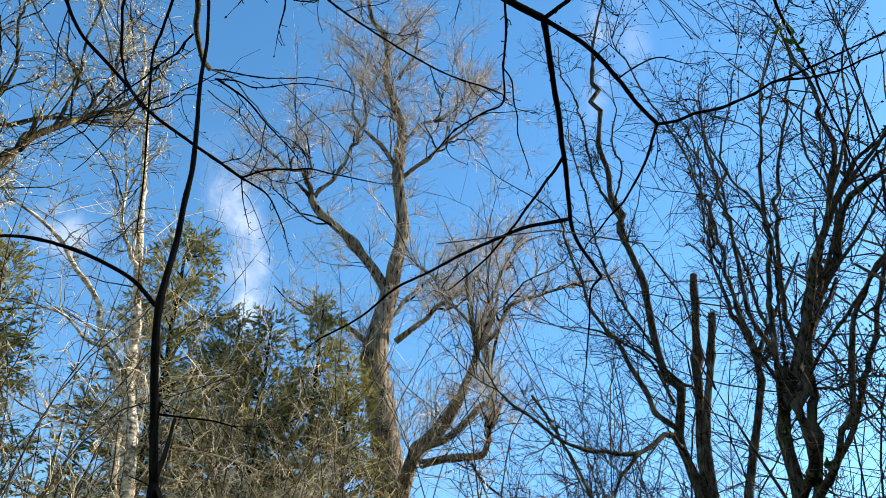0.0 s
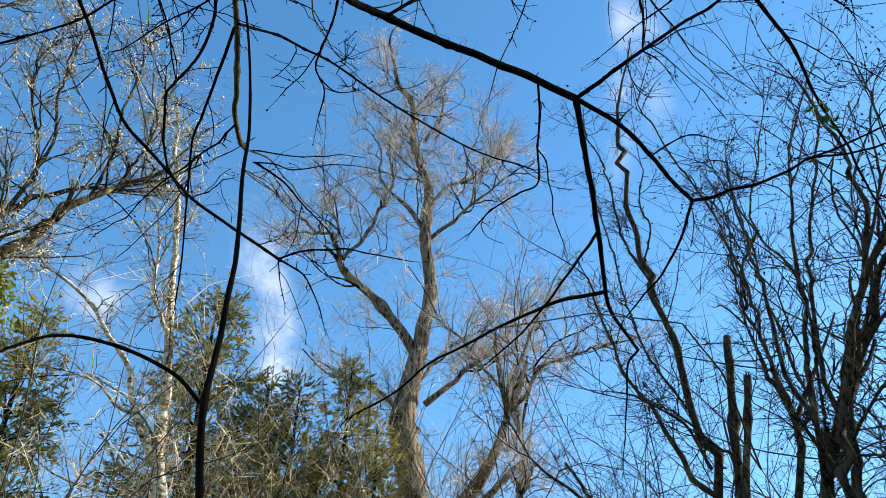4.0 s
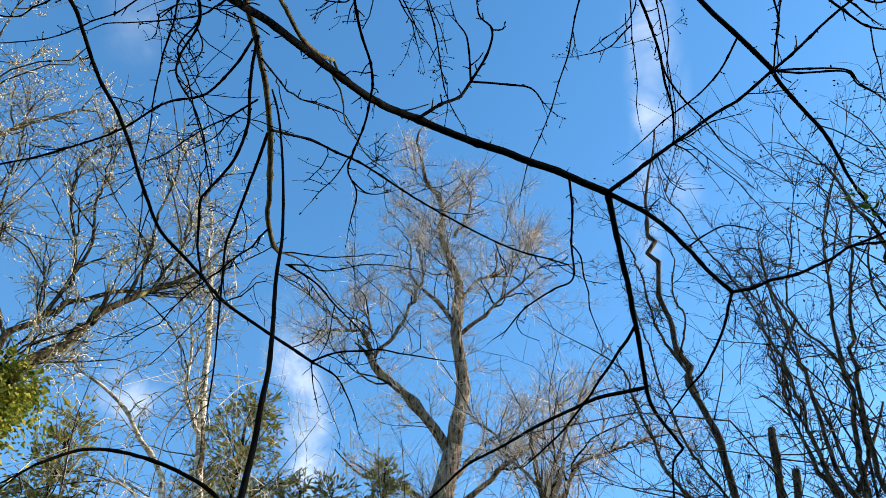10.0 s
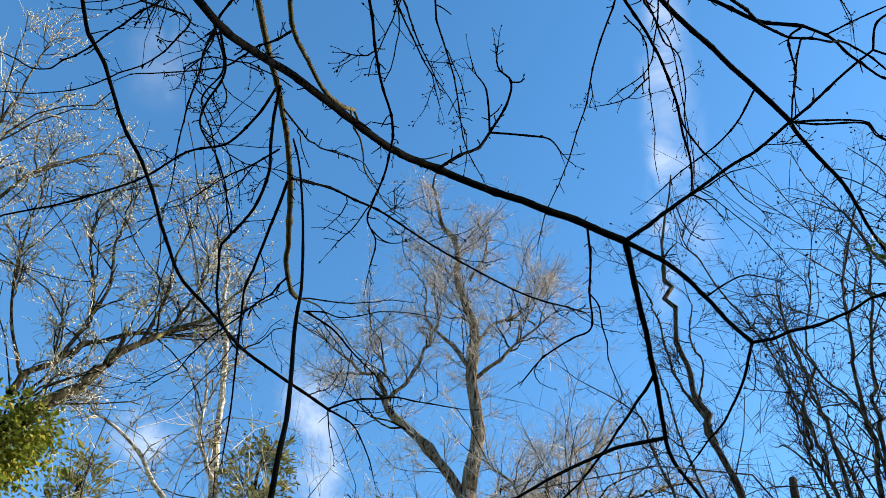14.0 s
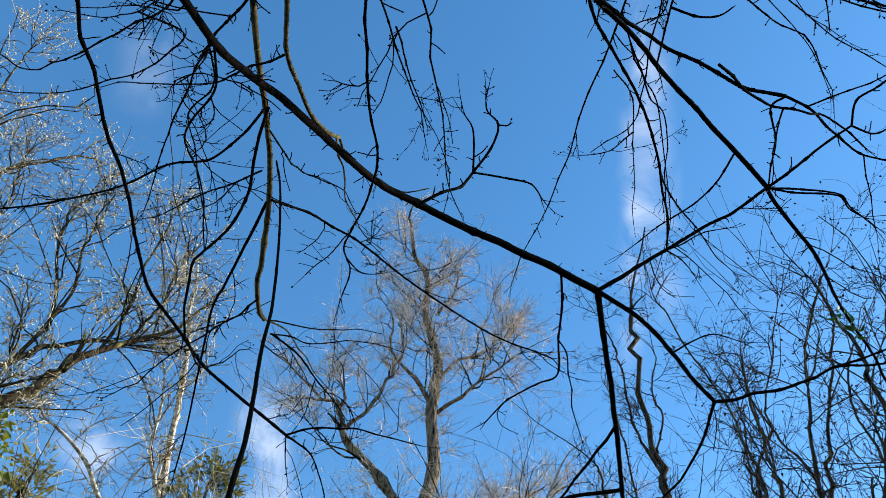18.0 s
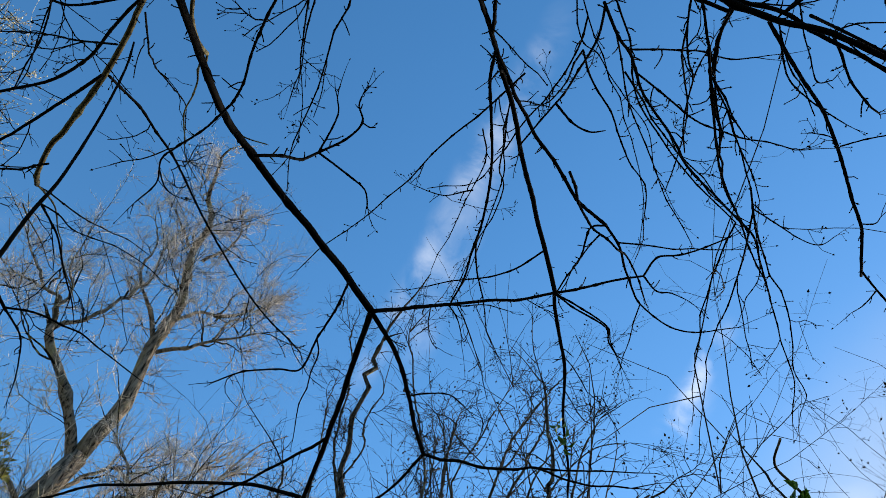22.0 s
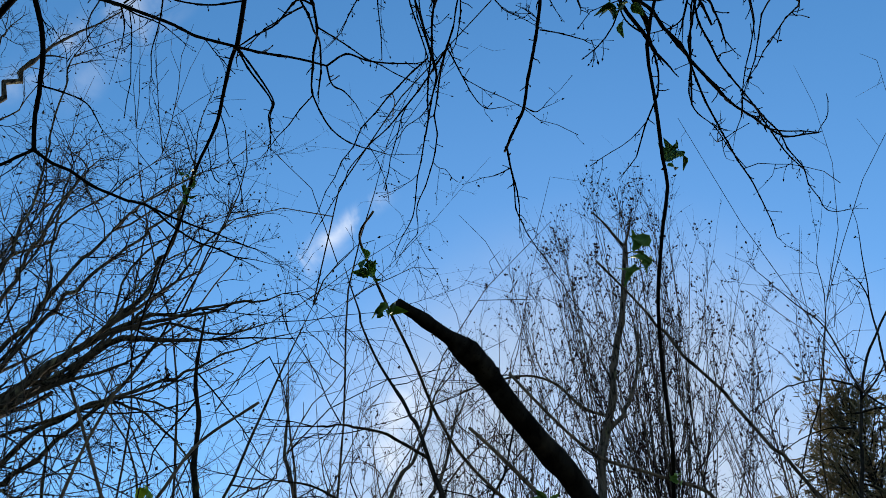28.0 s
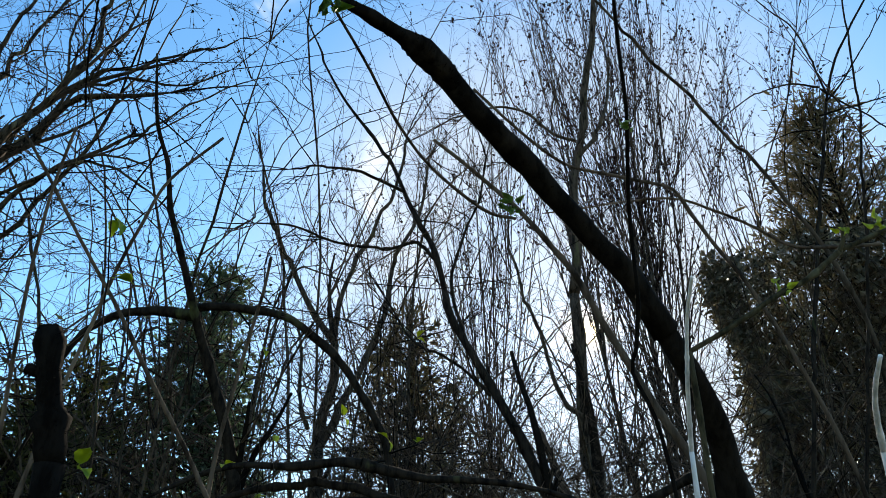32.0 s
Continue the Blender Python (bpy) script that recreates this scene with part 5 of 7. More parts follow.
limb(sapling, 0.0018, 0.0010, (-0.424, 1.119, 2.166), (-0.384, 1.133, 2.167), (-0.345, 1.146, 2.168), (-0.316, 1.154, 2.163), mat=bark_shade)
crown(sapling, GROWN[sapling.name], twig_shade, [(3.0, 0.14, 0.0011, 0.8, 0.2, 0.5, 6, 4), (2, 0.06, 0.0008, 0.8, 0.1, 0.5, 4, 3)], label="thin dark twigs", low=0.1)
over = thing("overhanging_tree", "bare tree with shade-dark branches hanging over the path", "tree", (-0.75, -1.15, 0))
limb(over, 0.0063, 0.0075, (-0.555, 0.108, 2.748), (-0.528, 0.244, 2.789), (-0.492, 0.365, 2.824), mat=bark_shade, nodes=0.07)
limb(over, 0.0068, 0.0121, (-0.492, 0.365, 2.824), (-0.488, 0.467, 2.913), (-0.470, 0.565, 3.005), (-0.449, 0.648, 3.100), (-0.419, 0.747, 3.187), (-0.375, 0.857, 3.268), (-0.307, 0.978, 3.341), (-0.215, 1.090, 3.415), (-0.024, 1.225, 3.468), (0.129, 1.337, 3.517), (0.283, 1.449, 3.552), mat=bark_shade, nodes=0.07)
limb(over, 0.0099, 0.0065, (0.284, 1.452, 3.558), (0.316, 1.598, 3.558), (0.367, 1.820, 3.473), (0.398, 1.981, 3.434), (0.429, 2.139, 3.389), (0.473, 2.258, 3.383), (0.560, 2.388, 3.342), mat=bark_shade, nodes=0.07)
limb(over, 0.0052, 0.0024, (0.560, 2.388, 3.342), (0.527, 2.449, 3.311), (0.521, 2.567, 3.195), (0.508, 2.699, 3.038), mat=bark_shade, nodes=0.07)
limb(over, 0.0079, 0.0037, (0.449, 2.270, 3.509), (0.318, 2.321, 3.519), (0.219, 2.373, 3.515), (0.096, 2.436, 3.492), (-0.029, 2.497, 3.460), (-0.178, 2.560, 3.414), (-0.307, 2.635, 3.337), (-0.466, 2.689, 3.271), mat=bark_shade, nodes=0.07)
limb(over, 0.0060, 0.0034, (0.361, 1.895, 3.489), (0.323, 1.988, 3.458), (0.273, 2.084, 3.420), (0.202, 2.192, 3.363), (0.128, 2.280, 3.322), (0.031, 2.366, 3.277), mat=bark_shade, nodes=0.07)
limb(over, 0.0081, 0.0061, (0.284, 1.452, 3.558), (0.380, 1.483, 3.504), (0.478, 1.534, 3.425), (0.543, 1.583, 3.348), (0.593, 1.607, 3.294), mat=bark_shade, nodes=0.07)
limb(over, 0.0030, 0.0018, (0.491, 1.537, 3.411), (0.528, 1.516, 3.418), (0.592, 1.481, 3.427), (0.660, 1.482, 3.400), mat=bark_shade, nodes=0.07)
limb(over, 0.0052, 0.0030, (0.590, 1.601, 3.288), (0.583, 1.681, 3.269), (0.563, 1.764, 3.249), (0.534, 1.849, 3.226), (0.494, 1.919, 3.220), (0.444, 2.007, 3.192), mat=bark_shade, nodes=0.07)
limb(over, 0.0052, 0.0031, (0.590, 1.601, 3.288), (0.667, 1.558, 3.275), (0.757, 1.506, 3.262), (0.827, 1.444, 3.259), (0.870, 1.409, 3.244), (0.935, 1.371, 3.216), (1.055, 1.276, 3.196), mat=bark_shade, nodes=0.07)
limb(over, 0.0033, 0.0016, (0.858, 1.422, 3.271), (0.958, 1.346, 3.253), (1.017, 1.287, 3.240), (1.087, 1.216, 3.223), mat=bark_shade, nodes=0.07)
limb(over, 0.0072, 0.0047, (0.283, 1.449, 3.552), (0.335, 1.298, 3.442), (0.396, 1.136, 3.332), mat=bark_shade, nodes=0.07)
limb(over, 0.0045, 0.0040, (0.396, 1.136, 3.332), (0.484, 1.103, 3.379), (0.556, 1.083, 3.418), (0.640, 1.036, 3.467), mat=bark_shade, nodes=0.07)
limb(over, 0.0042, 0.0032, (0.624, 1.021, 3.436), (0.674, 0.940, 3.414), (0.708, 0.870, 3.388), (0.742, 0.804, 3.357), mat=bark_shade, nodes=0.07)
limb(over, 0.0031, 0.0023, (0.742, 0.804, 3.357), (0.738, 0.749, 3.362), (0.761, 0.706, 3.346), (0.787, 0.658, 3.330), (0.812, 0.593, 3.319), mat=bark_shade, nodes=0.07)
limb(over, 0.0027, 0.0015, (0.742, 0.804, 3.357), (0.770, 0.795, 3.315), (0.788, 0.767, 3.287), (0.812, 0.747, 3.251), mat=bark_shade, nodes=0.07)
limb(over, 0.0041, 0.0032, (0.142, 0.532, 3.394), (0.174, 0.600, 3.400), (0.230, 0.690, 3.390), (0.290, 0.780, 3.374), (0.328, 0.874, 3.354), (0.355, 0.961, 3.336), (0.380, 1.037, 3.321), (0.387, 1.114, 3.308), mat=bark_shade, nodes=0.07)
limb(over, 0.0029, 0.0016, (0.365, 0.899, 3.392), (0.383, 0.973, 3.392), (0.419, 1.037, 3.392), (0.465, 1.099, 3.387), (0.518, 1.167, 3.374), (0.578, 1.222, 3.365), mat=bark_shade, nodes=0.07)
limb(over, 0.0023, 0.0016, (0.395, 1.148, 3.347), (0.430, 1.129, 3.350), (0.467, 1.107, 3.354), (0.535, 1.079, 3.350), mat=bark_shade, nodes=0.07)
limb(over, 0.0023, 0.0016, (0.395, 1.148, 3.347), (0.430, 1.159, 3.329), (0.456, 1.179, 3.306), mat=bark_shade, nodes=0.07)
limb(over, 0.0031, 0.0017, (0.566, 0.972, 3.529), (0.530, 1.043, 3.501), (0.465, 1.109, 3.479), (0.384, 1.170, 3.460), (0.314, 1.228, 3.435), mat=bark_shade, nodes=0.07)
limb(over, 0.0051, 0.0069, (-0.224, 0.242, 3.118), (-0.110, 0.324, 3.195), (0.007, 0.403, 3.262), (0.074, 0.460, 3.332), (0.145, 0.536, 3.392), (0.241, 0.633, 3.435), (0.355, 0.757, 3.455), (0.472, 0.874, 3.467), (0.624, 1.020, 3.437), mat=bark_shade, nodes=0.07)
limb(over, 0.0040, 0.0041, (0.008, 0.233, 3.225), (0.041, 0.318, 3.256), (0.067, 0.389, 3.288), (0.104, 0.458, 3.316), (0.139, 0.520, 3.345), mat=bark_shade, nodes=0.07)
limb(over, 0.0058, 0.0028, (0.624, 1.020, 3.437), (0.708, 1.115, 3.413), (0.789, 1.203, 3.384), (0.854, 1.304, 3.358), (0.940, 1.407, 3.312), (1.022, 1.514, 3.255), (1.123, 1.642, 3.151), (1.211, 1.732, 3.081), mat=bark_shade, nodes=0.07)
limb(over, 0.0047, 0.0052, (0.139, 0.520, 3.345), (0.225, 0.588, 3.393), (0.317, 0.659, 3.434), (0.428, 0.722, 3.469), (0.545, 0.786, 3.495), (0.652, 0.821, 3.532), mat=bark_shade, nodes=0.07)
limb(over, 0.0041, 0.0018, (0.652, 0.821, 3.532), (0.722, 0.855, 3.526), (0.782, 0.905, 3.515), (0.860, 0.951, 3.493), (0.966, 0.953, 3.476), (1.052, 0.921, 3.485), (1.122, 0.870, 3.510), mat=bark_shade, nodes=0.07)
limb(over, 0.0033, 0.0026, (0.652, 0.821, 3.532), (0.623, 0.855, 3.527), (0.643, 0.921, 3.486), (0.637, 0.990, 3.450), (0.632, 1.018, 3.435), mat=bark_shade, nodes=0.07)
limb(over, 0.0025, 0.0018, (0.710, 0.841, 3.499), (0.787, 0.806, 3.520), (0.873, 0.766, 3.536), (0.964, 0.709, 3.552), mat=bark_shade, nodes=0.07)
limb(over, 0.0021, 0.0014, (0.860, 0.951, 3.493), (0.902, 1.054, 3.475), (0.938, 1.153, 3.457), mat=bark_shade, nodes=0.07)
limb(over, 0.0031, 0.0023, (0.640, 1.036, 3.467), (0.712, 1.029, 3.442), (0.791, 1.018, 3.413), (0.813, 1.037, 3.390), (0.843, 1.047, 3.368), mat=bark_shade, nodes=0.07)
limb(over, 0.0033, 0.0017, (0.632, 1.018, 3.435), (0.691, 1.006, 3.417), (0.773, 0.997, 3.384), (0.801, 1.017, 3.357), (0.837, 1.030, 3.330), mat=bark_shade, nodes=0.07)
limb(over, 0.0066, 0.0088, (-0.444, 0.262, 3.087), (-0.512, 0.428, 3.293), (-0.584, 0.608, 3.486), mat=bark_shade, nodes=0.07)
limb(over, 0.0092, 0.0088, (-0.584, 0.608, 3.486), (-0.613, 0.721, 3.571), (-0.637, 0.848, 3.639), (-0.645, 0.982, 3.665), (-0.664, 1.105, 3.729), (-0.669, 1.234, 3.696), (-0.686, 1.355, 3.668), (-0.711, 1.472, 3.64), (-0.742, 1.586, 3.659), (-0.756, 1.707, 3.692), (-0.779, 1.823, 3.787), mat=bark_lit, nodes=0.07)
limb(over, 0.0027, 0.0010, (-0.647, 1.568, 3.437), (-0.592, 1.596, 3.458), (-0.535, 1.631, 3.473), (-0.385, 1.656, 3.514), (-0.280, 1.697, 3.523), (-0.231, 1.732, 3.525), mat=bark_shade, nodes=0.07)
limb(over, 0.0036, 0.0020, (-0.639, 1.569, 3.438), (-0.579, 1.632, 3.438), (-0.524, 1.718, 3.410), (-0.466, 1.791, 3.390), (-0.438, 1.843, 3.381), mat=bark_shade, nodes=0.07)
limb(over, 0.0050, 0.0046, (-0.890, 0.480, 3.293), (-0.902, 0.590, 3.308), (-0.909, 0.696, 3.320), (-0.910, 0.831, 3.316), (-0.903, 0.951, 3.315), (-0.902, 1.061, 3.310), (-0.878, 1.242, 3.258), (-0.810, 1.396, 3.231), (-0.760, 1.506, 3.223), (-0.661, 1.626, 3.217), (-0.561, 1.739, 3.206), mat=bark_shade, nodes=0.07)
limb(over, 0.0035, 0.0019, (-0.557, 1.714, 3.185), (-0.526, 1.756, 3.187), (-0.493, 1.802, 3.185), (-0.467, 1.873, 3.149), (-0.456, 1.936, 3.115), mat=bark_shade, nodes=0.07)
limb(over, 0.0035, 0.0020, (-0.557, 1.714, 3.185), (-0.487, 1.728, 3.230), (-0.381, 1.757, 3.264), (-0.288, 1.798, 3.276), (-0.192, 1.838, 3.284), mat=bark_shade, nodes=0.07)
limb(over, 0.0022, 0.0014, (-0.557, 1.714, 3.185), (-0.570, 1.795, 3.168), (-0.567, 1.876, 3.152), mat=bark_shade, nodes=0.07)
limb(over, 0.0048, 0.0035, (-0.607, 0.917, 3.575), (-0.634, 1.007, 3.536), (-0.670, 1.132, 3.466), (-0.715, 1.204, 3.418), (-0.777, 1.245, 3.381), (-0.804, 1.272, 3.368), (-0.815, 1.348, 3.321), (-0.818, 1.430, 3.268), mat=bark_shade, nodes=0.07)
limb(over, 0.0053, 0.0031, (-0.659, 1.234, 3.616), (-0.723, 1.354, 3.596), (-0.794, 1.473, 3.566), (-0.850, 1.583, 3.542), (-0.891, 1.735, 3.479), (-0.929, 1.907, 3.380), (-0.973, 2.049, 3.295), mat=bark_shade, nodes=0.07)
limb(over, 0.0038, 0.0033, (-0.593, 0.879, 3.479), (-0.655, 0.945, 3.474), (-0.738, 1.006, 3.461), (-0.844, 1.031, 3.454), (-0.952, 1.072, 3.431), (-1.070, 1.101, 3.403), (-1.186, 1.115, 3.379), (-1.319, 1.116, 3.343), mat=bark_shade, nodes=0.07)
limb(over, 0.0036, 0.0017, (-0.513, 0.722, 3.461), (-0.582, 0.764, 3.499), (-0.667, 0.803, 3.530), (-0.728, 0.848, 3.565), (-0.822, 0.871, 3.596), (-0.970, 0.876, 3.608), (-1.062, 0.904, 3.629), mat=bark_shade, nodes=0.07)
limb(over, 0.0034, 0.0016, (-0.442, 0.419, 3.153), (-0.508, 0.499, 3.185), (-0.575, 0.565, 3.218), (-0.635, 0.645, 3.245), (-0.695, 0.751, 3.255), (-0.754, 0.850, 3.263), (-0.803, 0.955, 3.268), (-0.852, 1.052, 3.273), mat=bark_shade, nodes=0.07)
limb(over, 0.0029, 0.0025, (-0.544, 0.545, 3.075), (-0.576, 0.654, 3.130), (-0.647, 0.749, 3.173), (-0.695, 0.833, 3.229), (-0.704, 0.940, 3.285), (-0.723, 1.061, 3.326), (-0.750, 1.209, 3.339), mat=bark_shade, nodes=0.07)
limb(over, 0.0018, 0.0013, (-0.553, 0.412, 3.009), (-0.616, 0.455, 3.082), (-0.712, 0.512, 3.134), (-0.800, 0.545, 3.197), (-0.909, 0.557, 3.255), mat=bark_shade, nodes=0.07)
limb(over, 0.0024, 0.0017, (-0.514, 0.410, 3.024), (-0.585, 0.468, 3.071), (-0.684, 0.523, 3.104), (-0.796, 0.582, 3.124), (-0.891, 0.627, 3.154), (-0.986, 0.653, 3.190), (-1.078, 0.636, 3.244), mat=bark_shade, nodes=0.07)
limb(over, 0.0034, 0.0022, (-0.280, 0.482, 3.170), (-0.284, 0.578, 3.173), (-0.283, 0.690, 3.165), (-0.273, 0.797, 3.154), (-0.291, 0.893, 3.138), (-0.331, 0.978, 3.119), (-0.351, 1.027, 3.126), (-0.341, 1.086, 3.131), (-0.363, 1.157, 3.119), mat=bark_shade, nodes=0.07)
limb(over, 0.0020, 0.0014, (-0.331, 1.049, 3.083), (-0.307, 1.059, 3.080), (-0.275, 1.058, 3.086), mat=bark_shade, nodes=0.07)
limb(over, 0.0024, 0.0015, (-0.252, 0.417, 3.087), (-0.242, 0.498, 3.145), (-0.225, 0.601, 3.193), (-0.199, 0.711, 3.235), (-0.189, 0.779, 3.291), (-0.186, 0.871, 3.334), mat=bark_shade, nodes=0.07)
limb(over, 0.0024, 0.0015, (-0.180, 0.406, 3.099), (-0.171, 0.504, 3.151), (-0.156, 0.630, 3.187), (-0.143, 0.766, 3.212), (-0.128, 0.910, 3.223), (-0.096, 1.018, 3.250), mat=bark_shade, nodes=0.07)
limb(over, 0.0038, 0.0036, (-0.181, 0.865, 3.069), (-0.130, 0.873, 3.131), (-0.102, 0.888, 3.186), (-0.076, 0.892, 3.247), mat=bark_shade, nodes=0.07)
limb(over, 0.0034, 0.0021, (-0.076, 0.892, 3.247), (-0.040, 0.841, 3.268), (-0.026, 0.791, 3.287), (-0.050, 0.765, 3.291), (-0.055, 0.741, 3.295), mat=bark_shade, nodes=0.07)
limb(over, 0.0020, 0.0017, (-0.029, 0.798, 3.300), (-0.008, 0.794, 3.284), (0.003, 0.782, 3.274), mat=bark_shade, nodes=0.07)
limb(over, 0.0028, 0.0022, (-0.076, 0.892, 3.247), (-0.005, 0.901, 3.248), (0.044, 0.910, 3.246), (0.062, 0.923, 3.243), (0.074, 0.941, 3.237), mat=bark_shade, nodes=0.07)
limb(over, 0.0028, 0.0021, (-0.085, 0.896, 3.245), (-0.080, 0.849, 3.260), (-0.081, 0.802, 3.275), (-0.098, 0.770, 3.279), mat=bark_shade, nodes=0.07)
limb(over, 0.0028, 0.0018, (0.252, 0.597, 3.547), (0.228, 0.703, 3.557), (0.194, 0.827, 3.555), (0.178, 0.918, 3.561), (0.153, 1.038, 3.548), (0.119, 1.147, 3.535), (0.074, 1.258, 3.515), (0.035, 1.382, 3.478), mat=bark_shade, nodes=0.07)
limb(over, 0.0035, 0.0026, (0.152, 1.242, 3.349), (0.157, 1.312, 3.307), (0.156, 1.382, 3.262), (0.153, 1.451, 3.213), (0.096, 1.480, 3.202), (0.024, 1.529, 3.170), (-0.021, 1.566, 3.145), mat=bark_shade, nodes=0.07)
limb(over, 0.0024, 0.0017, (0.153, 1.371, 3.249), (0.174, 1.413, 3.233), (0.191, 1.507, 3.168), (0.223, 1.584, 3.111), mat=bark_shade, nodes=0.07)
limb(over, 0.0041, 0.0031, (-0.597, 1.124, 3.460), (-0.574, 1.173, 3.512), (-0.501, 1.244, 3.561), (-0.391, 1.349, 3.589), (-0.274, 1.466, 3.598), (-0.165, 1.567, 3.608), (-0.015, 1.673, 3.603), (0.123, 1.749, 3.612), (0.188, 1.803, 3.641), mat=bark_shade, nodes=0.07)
limb(over, 0.0045, 0.0042, (0.550, 0.173, 3.323), (0.663, 0.217, 3.347), (0.769, 0.259, 3.370), (0.883, 0.315, 3.381), (0.983, 0.373, 3.393), (1.074, 0.430, 3.407), (1.157, 0.500, 3.419), (1.214, 0.548, 3.453), mat=bark_shade, nodes=0.07)
limb(over, 0.0032, 0.0016, (1.197, 0.540, 3.430), (1.250, 0.547, 3.397), (1.295, 0.549, 3.371), (1.328, 0.557, 3.351), (1.368, 0.573, 3.322), mat=bark_shade, nodes=0.07)
limb(over, 0.0021, 0.0015, (1.255, 0.547, 3.395), (1.389, 0.585, 3.370), (1.504, 0.580, 3.366), (1.608, 0.571, 3.369), (1.801, 0.527, 3.292), (1.896, 0.508, 3.295), mat=bark_shade, nodes=0.07)
limb(over, 0.0022, 0.0019, (0.924, 0.322, 3.456), (0.948, 0.286, 3.450), (0.985, 0.233, 3.437), mat=bark_shade, nodes=0.07)
limb(over, 0.0020, 0.0016, (1.124, 0.451, 3.482), (1.146, 0.428, 3.474), (1.146, 0.409, 3.479), mat=bark_shade, nodes=0.07)
limb(over, 0.0020, 0.0012, (1.226, 0.540, 3.382), (1.225, 0.577, 3.370), (1.212, 0.611, 3.367), mat=bark_shade, nodes=0.07)
limb(over, 0.0031, 0.0017, (0.457, 0.257, 3.235), (0.533, 0.333, 3.262), (0.623, 0.418, 3.277), (0.714, 0.493, 3.287), (0.800, 0.548, 3.303), (0.892, 0.600, 3.312), (0.981, 0.656, 3.317), (1.085, 0.730, 3.299), (1.189, 0.804, 3.274), (1.263, 0.895, 3.256), mat=bark_shade, nodes=0.07)
limb(over, 0.0036, 0.0033, (0.446, 0.177, 3.252), (0.483, 0.258, 3.252), (0.508, 0.304, 3.260), mat=bark_shade, nodes=0.07)
limb(over, 0.0023, 0.0012, (0.523, 0.287, 3.313), (0.630, 0.356, 3.328), (0.725, 0.428, 3.341), (0.817, 0.508, 3.347), (0.927, 0.622, 3.323), (0.973, 0.710, 3.340), (1.017, 0.788, 3.360), mat=bark_shade, nodes=0.07)
limb(over, 0.0026, 0.0025, (0.203, 0.228, 3.408), (0.268, 0.289, 3.437), (0.341, 0.349, 3.461), (0.417, 0.412, 3.479), (0.500, 0.491, 3.486), (0.616, 0.545, 3.484), (0.722, 0.577, 3.486), (0.822, 0.598, 3.490), (0.896, 0.620, 3.503), mat=bark_shade, nodes=0.07)
limb(over, 0.0020, 0.0013, (0.171, 0.298, 3.503), (0.222, 0.347, 3.537), (0.330, 0.431, 3.549), (0.472, 0.527, 3.539), (0.569, 0.602, 3.538), (0.663, 0.683, 3.529), (0.741, 0.799, 3.505), mat=bark_shade, nodes=0.07)
limb(over, 0.0021, 0.0013, (0.129, 0.333, 3.501), (0.218, 0.409, 3.516), (0.296, 0.470, 3.531), (0.359, 0.483, 3.558), (0.464, 0.528, 3.564), (0.582, 0.564, 3.562), (0.666, 0.633, 3.555), (0.753, 0.684, 3.548), mat=bark_shade, nodes=0.07)
limb(over, 0.0026, 0.0017, (0.322, 0.374, 3.564), (0.344, 0.466, 3.572), (0.347, 0.593, 3.568), (0.332, 0.705, 3.566), (0.323, 0.829, 3.552), (0.303, 0.921, 3.549), (0.215, 1.006, 3.557), mat=bark_shade, nodes=0.07)
limb(over, 0.0028, 0.0013, (0.913, 0.629, 3.491), (0.938, 0.723, 3.488), (0.977, 0.837, 3.463), (1.029, 0.936, 3.431), (1.078, 1.021, 3.402), (1.145, 1.116, 3.348), mat=bark_shade, nodes=0.07)
limb(over, 0.0027, 0.0018, (0.412, -0.042, 3.175), (0.500, -0.034, 3.196), (0.592, -0.026, 3.213), (0.671, -0.031, 3.232), (0.770, -0.042, 3.238), mat=bark_shade, nodes=0.07)
limb(over, 0.0027, 0.0025, (0.500, -0.076, 3.143), (0.510, -0.040, 3.166), (0.527, 0.017, 3.184), (0.524, 0.085, 3.208), (0.522, 0.146, 3.229), mat=bark_shade, nodes=0.07)
limb(over, 0.0020, 0.0013, (0.582, -0.023, 3.217), (0.638, 0.010, 3.228), (0.682, 0.037, 3.243), (0.731, 0.060, 3.254), mat=bark_shade, nodes=0.07)
limb(over, 0.0064, 0.0072, (0.012, 0.142, 2.935), (0.117, 0.161, 3.022), (0.218, 0.173, 3.105), mat=bark_shade, nodes=0.07)
limb(over, 0.0048, 0.0042, (0.218, 0.173, 3.105), (0.258, 0.163, 3.130), (0.349, 0.151, 3.140), (0.435, 0.145, 3.147), (0.509, 0.124, 3.156), (0.610, 0.117, 3.147), (0.707, 0.106, 3.135), (0.786, 0.096, 3.128), (0.895, 0.069, 3.098), mat=bark_shade, nodes=0.07)
limb(over, 0.0070, 0.0059, (0.218, 0.173, 3.105), (0.292, 0.165, 3.119), (0.391, 0.154, 3.121), (0.474, 0.139, 3.125), (0.557, 0.109, 3.126), (0.652, 0.092, 3.115), (0.745, 0.074, 3.099), (0.826, 0.061, 3.084), mat=bark_shade, nodes=0.07)
limb(over, 0.0043, 0.0024, (0.769, 0.076, 3.096), (0.852, 0.048, 3.135), (0.965, 0.017, 3.152), (1.069, -0.014, 3.170), (1.166, -0.053, 3.189), (1.257, -0.089, 3.209), (1.325, -0.139, 3.244), (1.374, -0.198, 3.291), mat=bark_shade, nodes=0.07)
limb(over, 0.0032, 0.0023, (0.474, 0.089, 3.003), (0.537, 0.086, 3.047), (0.625, 0.080, 3.080), (0.715, 0.078, 3.109), (0.796, 0.069, 3.139), (0.907, 0.071, 3.149), (0.991, 0.085, 3.171), (1.086, 0.136, 3.179), (1.181, 0.196, 3.181), mat=bark_shade, nodes=0.07)
